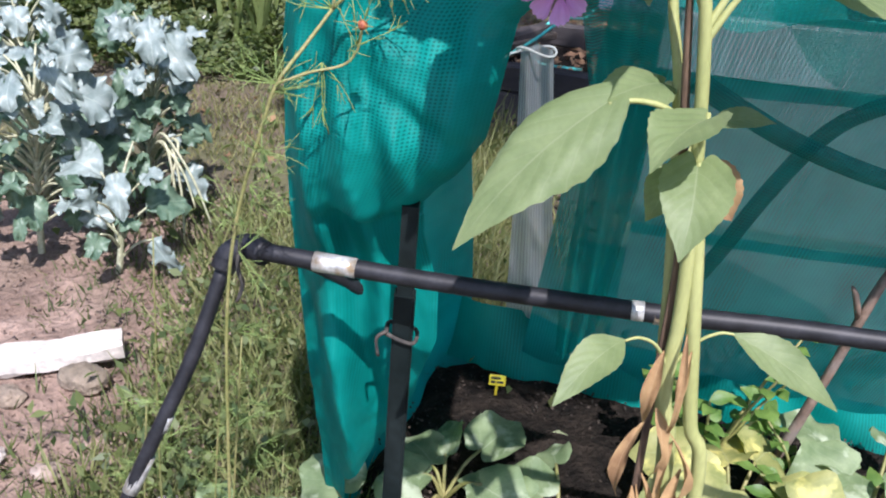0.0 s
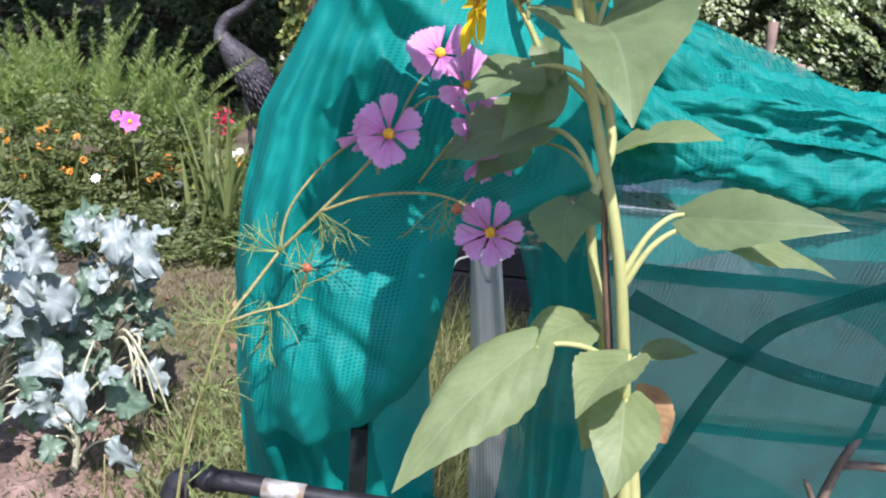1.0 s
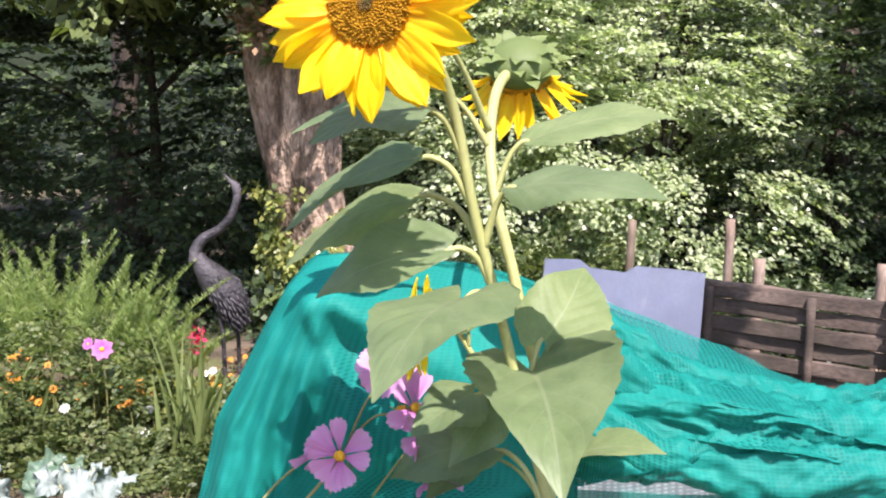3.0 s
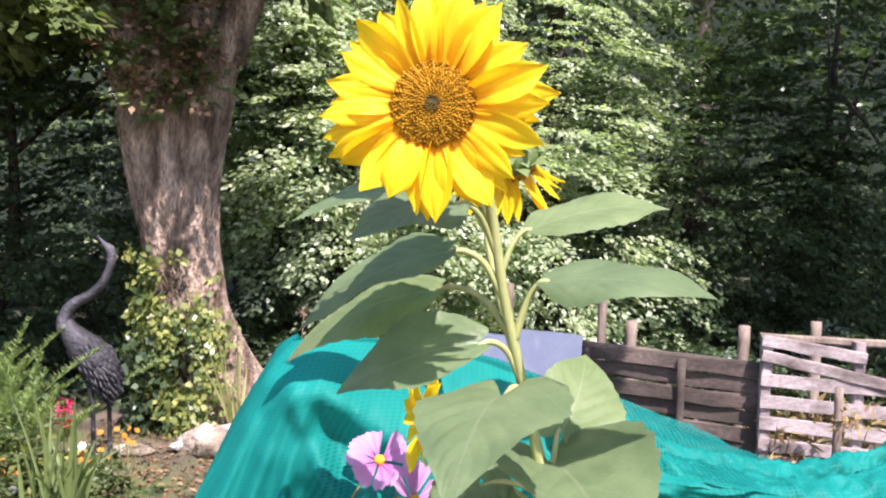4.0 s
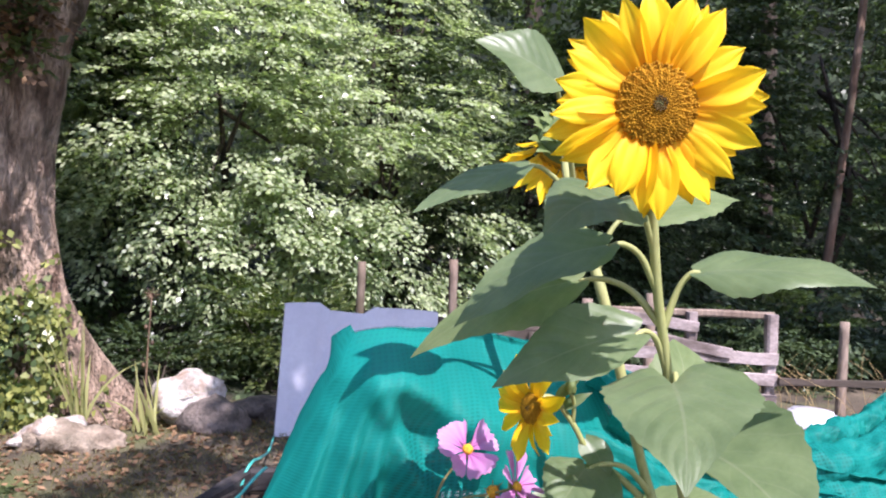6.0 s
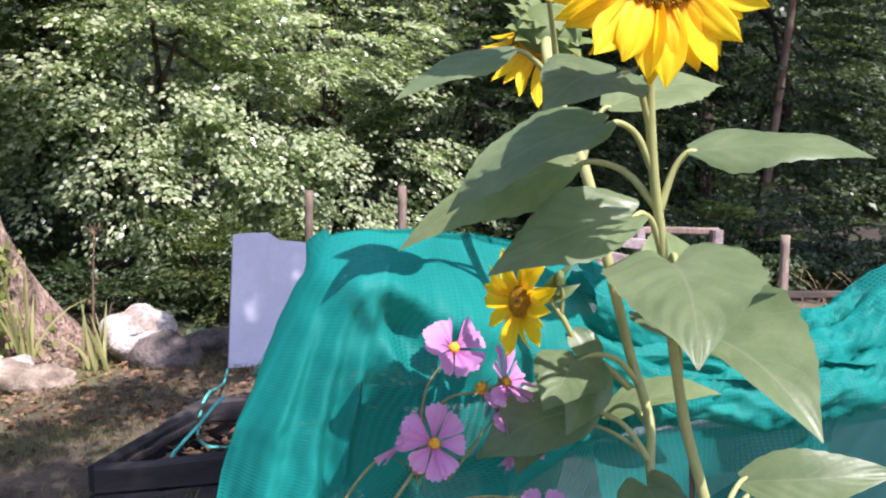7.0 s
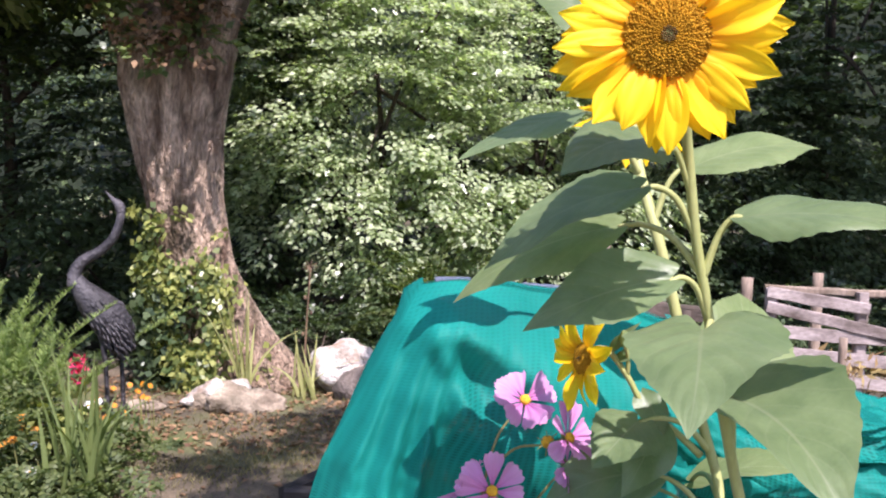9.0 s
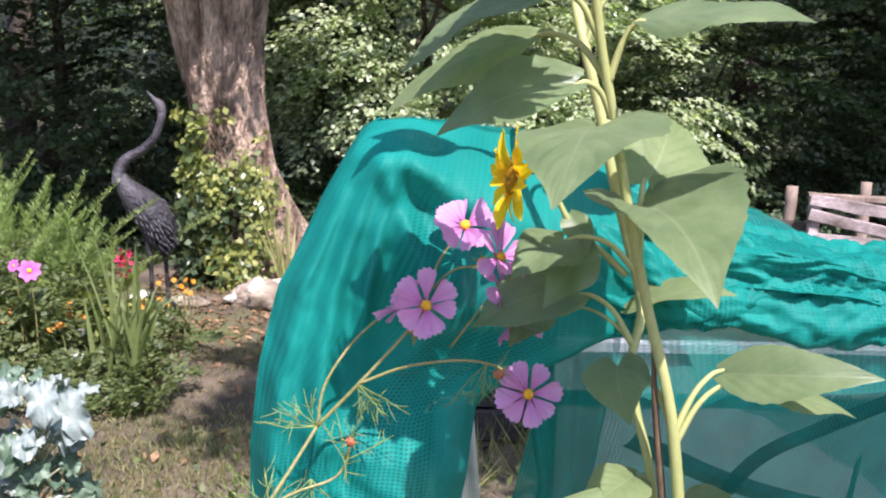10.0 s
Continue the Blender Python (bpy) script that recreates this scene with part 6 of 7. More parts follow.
    # gathered curtain beside the opening
    def curtain(u, v):
        z = 0.36 + 0.80 * v
        c = float(np.interp(z, (0.36, 0.6, 0.9, 1.16), (0.665, 0.655, 0.64, 0.60)))
        w = float(np.interp(z, (0.36, 0.5, 0.9, 1.16), (0.025, 0.035, 0.04, 0.07)))
        y = 1.40 - 0.36 * v + 0.010 * math.sin(u * 15 + z * 4) + 0.012 * noise.noise(Vector((u * 5, z * 4, 3)))
        return (c + w * (2 * u - 1), y, z)

    part("curtain", sheet(curtain, 40, 40, 0.4, 0.8), M_NET_HALF, root, "gathered dark net curtain")

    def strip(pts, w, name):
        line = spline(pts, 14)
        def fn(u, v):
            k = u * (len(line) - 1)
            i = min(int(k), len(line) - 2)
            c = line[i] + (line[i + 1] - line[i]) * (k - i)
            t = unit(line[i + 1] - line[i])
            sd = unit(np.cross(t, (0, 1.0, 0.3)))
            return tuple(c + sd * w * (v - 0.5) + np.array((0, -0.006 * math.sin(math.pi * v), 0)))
        part(name, sheet(fn, 50, 6, 0.9, w), M_NET_SHADOW, root)

    # dark strips that paint the arched shadow inside the cage
    strip([(0.70, 1.08, 0.985), (0.78, 1.11, 0.94), (0.87, 1.14, 0.895), (1.0, 1.15, 0.855), (1.2, 1.16, 0.82), (1.5, 1.16, 0.80)], 0.030, "arch_shadow_band")
    strip([(1.10, 1.08, 1.05), (0.98, 1.10, 0.99), (0.90, 1.13, 0.93), (0.86, 1.18, 0.82), (0.83, 1.24, 0.68), (0.80, 1.34, 0.50)], 0.028, "arch_shadow_band")


net_cage()


def fleece():
    def fn(u, v):
        z = 0.22 + 0.66 * v
        w = float(np.interp(v, (0, 0.5, 1), (0.11, 0.075, 0.055)))
        c = float(np.interp(v, (0, 1), (0.615, 0.545)))
        return (c + w * (u - 0.5), 1.66 - 0.10 * v + 0.012 * math.sin(9 * u + 3 * v), z)

    root = thing("fleece_strip", (0.58, 1.62, 0.22), "hanging strip of greyish white garden fleece tied at its top", "fleece")
    part("strip", sheet(fn, 14, 40, 0.1, 0.7), M_FLEECE, root)
    ring = [(0.545 + 0.034 * math.cos(a), 1.56 + 0.016 * math.sin(a), 0.872 + 0.006 * math.sin(2 * a)) for a in np.linspace(0, 2 * math.pi, 13)]
    part("tie", tube(ring, 0.0022, 6, 2, caps=False), M_TWINE, root, "white twine knot")
    part("tie", tube([(0.515, 1.545, 0.872), (0.495, 1.54, 0.865), (0.486, 1.54, 0.845)], 0.0018, 6, 3), M_TWINE, root, "loose end of white twine")


fleece()


def cold_frame():
    root = thing("cold_frame", (1.4, 2.3, 0), "low cold frame of cloudy plastic panels", "cold frame")
    for a, b, z, h in (((0.86, 2.02), (2.6, 1.86), 0.36, 0.72),):
        part("panel", board((*a, z), (*b, z), h, 0.01, seed=221), M_POLY, root)
    part("top_rail", board((0.84, 2.0, 0.80), (2.62, 1.84, 0.80), 0.13, 0.03, seed=222), M_RIBBED, root, "pale ribbed plastic edge")
    part("mid_rail", board((0.84, 2.0, 0.37), (2.62, 1.84, 0.37), 0.025, 0.02, seed=223), M_OLD_WOOD, root)


cold_frame()
tagged(part("dead_branch", join(tube([(1.03, 1.32, 0.14), (1.09, 1.32, 0.42), (1.12, 1.31, 0.62), (1.155, 1.31, 0.72), (1.17, 1.30, 0.86)], [0.009, 0.0085, 0.008, 0.007, 0.004], 8, 6, 0.3), tube([(1.13, 1.31, 0.64), (1.2, 1.30, 0.645), (1.34, 1.28, 0.62)], [0.008, 0.007, 0.005], 8, 4, 0.3), tube([(1.105, 1.315, 0.55), (1.08, 1.30, 0.60), (1.07, 1.30, 0.615)], [0.006, 0.005, 0.002], 6, 3)), M_STICK), "forked dead branch stuck upright in the compost", "branch")


def plant_label():
    root = thing("plant_label", (0.55, 1.53, 0.15), "small yellow plant label stuck in the compost", "plant label")
    def card(x0, x1, z0, z1, y, t):
        return board((x0, y, (z0 + z1) / 2), (x1, y, (z0 + z1) / 2), z1 - z0, t, seed=231, wear=0.0)
    part("plate", card(0.533, 0.567, 0.180, 0.206, 1.53, 0.002), M_LABEL, root, smooth=False)
    part("spike", card(0.547, 0.552, 0.12, 0.182, 1.53, 0.002), M_LABEL, root, smooth=False)
    for z, x0, x1 in ((0.199, 0.537, 0.557), (0.189, 0.537, 0.546), (0.189, 0.549, 0.563)):
        part("print_bar", card(x0, x1, z - 0.0028, z + 0.0028, 1.5285, 0.001), M_INK, root, smooth=False)


plant_label()

# ---------------------------------------------------------------- squash and bed plants


def squash(at, n, seed, label, size=0.11, spread=0.12, material=None, lift=0.0):
    rs = np.random.default_rng(seed)
    root = thing("squash_plant", at, label, "vegetable", "plants in the netted bed")
    at = np.asarray(at, float)
    for k in range(n):
        a = k * 2.4 + rs.normal(0, 0.3)
        out = np.array((math.cos(a), math.sin(a), 0))
        b = at + out * spread * rs.uniform(0.3, 1) + (0, 0, lift + rs.uniform(0.03, 0.09))
        L = size * rs.uniform(0.7, 1.2)
        t = b + out * L * 0.9 + (0, 0, rs.uniform(-0.05, 0.01))
        lf = part("leaf", leaf(b, t, L * 0.95, (0, -0.35, 1) + rs.normal(0, 0.25, 3), 0.9, 0.12, 0.15, 0.14, seed * 40 + k, 12, 8, 0.06), material or M_SQUASH, root)
        part("petiole", tube([at + (0, 0, 0), (at + b) / 2 + (0, 0, 0.02), b], [0.004, 0.0035, 0.003], 6, 4), M_COSMOS_STEM, lf)


squash((0.46, 1.22, 0.15), 8, 241, "squash plant with mottled broad green leaves")
squash((0.66, 1.16, 0.15), 8, 242, "squash plant with mottled broad green leaves")
squash((0.33, 1.10, 0.15), 6, 243, "squash plant with mottled broad green leaves")
M_SQUASH_YELLOW = leaf_mat("yellowing_squash_leaf", (0.2108, 0.2356, 0.0744), (0.341, 0.3348, 0.124), (0.372, 0.372, 0.1984), 0.3, 0.6, blotch=(0.60, 0.55, 0.18))
squash((0.95, 1.20, 0.15), 8, 244, "squash plant with yellowing broad leaves", 0.13, material=M_SQUASH_YELLOW, lift=0.06)
squash((1.22, 1.27, 0.15), 7, 245, "squash plant with mottled broad green leaves", 0.12, lift=0.07)
squash((0.10, 1.16, 0.03), 6, 246, "young squash plant growing outside the netting", 0.09, 0.09)


def potato(at, n, seed, label, tall=1.0):
    rs = np.random.default_rng(seed)
    root = thing("potato_plant", at, label, "vegetable", "plants in the netted bed")
    at = np.asarray(at, float)
    for k in range(n):
        a = rs.uniform(0, 6.28)
        tip = at + np.array((math.cos(a) * 0.12, math.sin(a) * 0.09, rs.uniform(0.10, 0.26) * tall))
        st = part("stem", tube([at, (at + tip) / 2 + (0, 0, 0.03), tip], [0.004, 0.003, 0.002], 5, 4), M_COSMOS_STEM, root)
        for j in range(7):
            s = 0.35 + 0.65 * j / 6
            c = at + (tip - at) * s + (0, 0, 0.03 * math.sin(math.pi * s))
            d = np.array((rs.normal(0, 1), rs.normal(0, 1), 0.1))
            d = unit(d) * rs.uniform(0.03, 0.05)
            part("leaflet", leaf(c, c + d, 0.026, (0, -0.3, 1) + rs.normal(0, 0.3, 3), 0.2, 0.1, 0.15, 0.1, seed * 99 + k * 7 + j, 6, 4, 0.0), M_SQUASH_DARK, st)


M_SQUASH_DARK = leaf_mat("fresh_green_leaf", (0.0744, 0.155, 0.031), (0.1426, 0.2294, 0.0496), (0.186, 0.2604, 0.0868), 0.3, 0.5)
potato((0.93, 1.34, 0.15), 10, 251, "bushy fresh-green potato plant", 1.3)
potato((1.10, 1.26, 0.15), 7, 252, "bushy fresh-green potato plant", 0.7)

# ---------------------------------------------------------------- sunflowers


def petiole(stem, base, r=0.0027):
    """A leaf stalk from the nearest place on the stem, a little lower, to the leaf's base."""
    line = spline(stem, 12)
    base = np.asarray(base, float)
    k = int(np.argmin(np.linalg.norm(line - (base - np.array((0, 0, 0.046))), axis=1)))
    a = line[k]
    d = base - a
    m = a + d * 0.36 + np.array((0, 0, 0.015))
    n = a + d * 0.72 + np.array((0, 0, 0.012))
    return tube([a, m, n, base], [r * 1.5, r * 1.1, r, r * 0.8], 8, 6)


STEM_A = [(0.690, 0.785, 0.10), (0.678, 0.775, 0.625), (0.656, 0.775, 0.755), (0.647, 0.775, 0.823), (0.638, 0.775, 0.898), (0.614, 0.782, 1.062), (0.600, 0.797, 1.125), (0.597, 0.812, 1.170), (0.612, 0.836, 1.214), (0.600, 0.852, 1.273), (0.581, 0.854, 1.335), (0.566, 0.859, 1.394), (0.550, 0.866, 1.453), (0.545, 0.90, 1.51), (0.555, 0.945, 1.565), (0.585, 0.985, 1.595)]
STEM_B = [(0.685, 0.745, 0.10), (0.675, 0.750, 0.648), (0.654, 0.750, 0.774), (0.651, 0.750, 0.853), (0.646, 0.750, 0.913), (0.633, 0.750, 1.021), (0.613, 0.748, 1.140), (0.588, 0.756, 1.232), (0.568, 0.751, 1.297), (0.551, 0.745, 1.358), (0.537, 0.737, 1.405), (0.523, 0.731, 1.453), (0.508, 0.721, 1.518), (0.492, 0.702, 1.556), (0.466, 0.668, 1.578)]
LEAVES_B = [  # base, tip, width, facing, kind, heart, arch, fold
    ((0.517, 0.693, 1.387), (0.456, 0.600, 1.335), 0.112, (-0.40, -0.36, 0.84), 0, 1.0, 0.17, 0.02),
    ((0.578, 0.761, 1.320), (0.580, 0.609, 1.268), 0.119, (-0.22, -0.32, 0.92), 0, 1.0, 0.16, 0.30),
    ((0.587, 0.785, 1.342), (0.634, 0.856, 1.394), 0.080, (0.09, -0.62, 0.78), 1, 0.9, 0.09, 0.28),
    ((0.503, 0.729, 1.418), (0.400, 0.770, 1.375), 0.069, (-0.50, -0.56, 0.66), 0, 0.6, 0.16, 0.15),
    ((0.477, 0.732, 1.487), (0.369, 0.778, 1.422), 0.080, (-0.42, -0.34, 0.84), 0, 0.4, 0.10, 0.05),
    ((0.478, 0.775, 1.457), (0.360, 0.850, 1.385), 0.058, (-0.34, -0.52, 0.78), 1, 0.5, 0.10, 0.10),
    ((0.554, 0.719, 1.469), (0.646, 0.633, 1.465), 0.068, (-0.02, -0.48, 0.87), 0, 0.45, 0.07, 0.16),
    ((0.477, 0.718, 1.523), (0.402, 0.700, 1.496), 0.082, (-0.28, -0.48, 0.83), 0, 0.6, 0.13, 0.11),
    ((0.579, 0.791, 1.171), (0.563, 0.715, 1.142), 0.060, (-0.34, -0.27, 0.90), 0, 1.0, 0.09, 0.17),
    ((0.665, 0.762, 1.176), (0.764, 0.681, 1.190), 0.056, (-0.42, -0.62, 0.66), 0, 0.5, 0.10, 0.20),
    ((0.668, 0.752, 1.166), (0.808, 0.776, 1.122), 0.050, (0.15, -0.30, 0.92), 1, 0.4, 0.08, 0.15),
    ((0.551, 0.729, 1.062), (0.439, 0.688, 0.944), 0.074, (-0.45, -0.62, 0.64), 1, 0.7, 0.05, 0.11),
    ((0.626, 0.718, 1.061), (0.579, 0.666, 1.033), 0.060, (-0.40, -0.16, 0.90), 1, 0.8, 0.14, 0.17),
    ((0.632, 0.734, 1.015), (0.616, 0.675, 0.958), 0.060, (-0.19, -0.65, 0.73), 1, 0.8, 0.11, 0.18),
    ((0.600, 0.722, 0.850), (0.536, 0.662, 0.817), 0.038, (-0.3, -0.7, 0.65), 1, 0.0, 0.10, 0.16),
    ((0.703, 0.750, 0.850), (0.802, 0.720, 0.797), 0.039, (0.2, -0.6, 0.75), 1, 0.0, 0.10, 0.16)]
LEAVES_A = [
    ((0.579, 0.868, 1.508), (0.715, 0.870, 1.532), 0.088, (-0.10, -0.40, 0.91), 1, 0.3, 0.10, 0.13),
    ((0.478, 0.875, 1.556), (0.362, 0.865, 1.508), 0.052, (-0.30, -0.42, 0.86), 0, 0.3, 0.04, 0.06),
    ((0.468, 0.815, 1.625), (0.397, 0.822, 1.652), 0.066, (0.0, -0.85, 0.5), 0, 0.6, 0.10, 0.16),
    ((0.556, 0.860, 1.222), (0.458, 0.896, 1.180), 0.078, (-0.25, -0.60, 0.75), 0, 0.6, 0.14, 0.12),
    ((0.540, 0.925, 1.193), (0.493, 0.881, 1.162), 0.046, (-0.35, -0.80, 0.45), 0, 0.6, 0.10, 0.25),
    ((0.632, 0.930, 1.192), (0.714, 0.851, 1.222), 0.056, (-0.1, -0.45, 0.9), 1, 0.4, 0.10, 0.14),
    ((0.665, 0.835, 0.975), (0.700, 0.830, 0.925), 0.055, (0.0, -0.9, 0.4), 2, 0.7, 0.14, 0.30),
    ((0.655, 0.80, 1.03), (0.715, 0.82, 1.028), 0.028, (0.0, -0.4, 0.9), 0, 0.2, 0.10, 0.16),
    ((0.535, 0.845, 1.277), (0.477, 0.812, 1.247), 0.070, (-0.30, -0.45, 0.84), 0, 0.6, 0.10, 0.15),
    ((0.604, 0.790, 1.064), (0.532, 0.738, 1.052), 0.056, (-0.25, -0.45, 0.86), 1, 0.5, 0.12, 0.15),
    ((0.627, 0.782, 0.990), (0.606, 0.772, 0.945), 0.036, (-0.3, -0.8, 0.5), 1, 0.6, 0.14, 0.20)]


def blade_at(root, stem, spec, seed):
    base, tip, width, facing, kind, heart, arch, fold = spec
    material = (M_SUNLEAF, M_SUNLEAF_PALE, M_SUNLEAF_DRY)[kind]
    ob = part("leaf", leaf(base, tip, width, facing, heart, arch, fold, 0.05, seed, 34, 20), material, root, ("", "pale yellow-green leaf", "dried brown leaf")[kind])
    part("petiole", petiole(stem, base, 0.0015 if width < 0.048 else 0.0024), M_STEM, ob)


def ray_petal(base, tip, width, normal, arch, seed, n=12, m=8):
    """A strap-shaped petal with lengthwise furrows and a short blunt point."""
    rs = np.random.default_rng(seed)
    d = tip - base
    L = np.linalg.norm(d)
    d = d / L
    normal = unit(normal - d * (normal @ d))
    side = np.cross(d, normal)
    ph, cup, twist = rs.uniform(0, 6.28), rs.uniform(-0.1, 0.35), rs.normal(0, 0.25)
    verts, uvs, faces = [], [], []
    for i in range(n + 1):
        s = i / n
        w = (0.50 + 0.50 * math.sin(math.pi * min(1, s * 0.92) ** 0.9)) * min(1.0, (1.015 - s) / 0.24) ** 0.52
        for j in range(m + 1):
            u = 2 * j / m - 1
            h = arch * L * 4 * s * (1 - s) + cup * width * (u * w) ** 2 + 0.035 * width * math.cos(u * 8) + twist * u * w * width * 0.5 * s + 0.03 * width * math.sin(7 * s + ph + 3 * u)
            verts.append(base + d * (s * L - 0.05 * L * u * u * s) + side * (u * w * width / 2) + normal * h)
            uvs.append((j / m, s))
    for i in range(n):
        for j in range(m):
            a = i * (m + 1) + j
            faces.append((a, a + 1, a + m + 2, a + m + 1))
    return verts, faces, uvs


def flower_head(root, at, face, r_disc, r_out, n, seed, up=(0, 0, 1), petal_sets=((M_PETAL, 1.0, 0.0), (M_PETAL_DEEP, 0.94, -0.10)), florets=1250, wide=0.56):
    """Ray petals in two rings round a disc of small florets."""
    rs = np.random.default_rng(seed)
    m = basis(at, face, up)
    head = part("disc", join(*[_floret(k, florets, r_disc) for k in range(florets)]), M_DISC, root, "brown flower disc")
    for v in head.data.vertices:
        v.co = m @ v.co
    eye = part("disc_middle", join(*[_floret(k, florets, r_disc, 0.30, 0.0009) for k in range(int(florets * 0.035))]), M_DISC_MID, head)
    for v in eye.data.vertices:
        v.co = m @ v.co
    bm = bmesh.new()
    bmesh.ops.create_uvsphere(bm, u_segments=24, v_segments=12, radius=r_disc)
    bm.transform(m @ Matrix.Translation((0, 0, -0.002)) @ Matrix.Diagonal((1.0, 1.0, 0.26, 1)))
    part("receptacle", bm, M_DISC, head)
    for ring, (material, k_len, tilt) in enumerate(petal_sets):
        for k in range(n):
            a = 2 * math.pi * (k + 0.5 * ring + rs.normal(0, 0.17)) / n
            L = (r_out - r_disc * 0.85) * k_len * rs.uniform(0.86, 1.06)
            d = np.array((math.cos(a), math.sin(a), 0.0))
            lift = 0.10 + tilt + rs.normal(0, 0.10)
            b = d * r_disc * 0.85 + (0, 0, -0.002 - 0.003 * ring)
            t = b + d * L + np.array((rs.normal(0, 0.07), rs.normal(0, 0.07), lift)) * L
            nrm = np.array((rs.normal(0, 0.25), rs.normal(0, 0.25), 1.0))
            v, f, u = ray_petal(b, t, L * wide * rs.uniform(0.8, 1.1), nrm, rs.uniform(-0.02, 0.12), seed * 31 + ring * 60 + k)
            part("petal", ([tuple(m @ Vector(q)) for q in v], f, u), material, root)
    return m


def _floret(k, total, r_disc, dome=0.24, extra=0.0):
    """One small cone of the disc, on the sunflower spiral."""
    s = math.sqrt((k + 0.5) / total)
    a = k * 2.39996
    s *= 1 + 0.035 * math.sin(k * 12.9898)
    a += 0.05 * math.sin(k * 78.233)
    p = np.array((math.cos(a) * s * r_disc, math.sin(a) * s * r_disc, r_disc * dome * (1 - s * s) - 0.10 * r_disc * math.exp(-(s / 0.22) ** 2) + extra))
    r = r_disc * 1.3 / math.sqrt(total) * (0.75 + 0.5 * s)
    h = r_disc * (0.03 + 0.035 * s) * (1 + 0.25 * math.sin(k * 37.719))
    out = np.array((math.cos(a) * s * 0.5, math.sin(a) * s * 0.5, 1.0))
    top = p + out * h
    v = [p + r * np.array((math.cos(b), math.sin(b), 0)) for b in (0.0, 1.57, 3.14, 4.71)] + [top + r * 0.55 * np.array((math.cos(b), math.sin(b), 0)) for b in (0.0, 1.57, 3.14, 4.71)]
    return v, [(0, 1, 5, 4), (1, 2, 6, 5), (2, 3, 7, 6), (3, 0, 4, 7), (4, 5, 6, 7)]


def bracts(root, m, r_disc, n, seed, reach=1.5):
    rs = np.random.default_rng(seed)
    bm = bmesh.new()
    bmesh.ops.create_uvsphere(bm, u_segments=20, v_segments=10, radius=r_disc * 1.10)
    bm.transform(m @ Matrix.Translation((0, 0, -0.50 * r_disc)) @ Matrix.Diagonal((1, 1, 0.62, 1)))
    cal = part("calyx", bm, M_CALYX, root, "green hairy calyx")
    for k in range(n):
        a = 2 * math.pi * k / n + rs.normal(0, 0.1)
        d = np.array((math.cos(a), math.sin(a), 0.0))
        low = (k % 3) * 0.22
        b = d * r_disc * (0.92 - low) + (0, 0, -r_disc * (0.40 + low))
        t = b + d * r_disc * 0.55 * reach * rs.uniform(0.8, 1.1) + (0, 0, r_disc * rs.uniform(-0.35, 0.1))
        v, f, u = leaf(b, t, r_disc * 0.50, (d[0] * 0.5, d[1] * 0.5, -1), 0.6, 0.15, 0.2, 0.05, seed + k, 7, 4, 0.0)
        part("bract", ([tuple(m @ Vector(q)) for q in v], f, u), M_CALYX, cal)


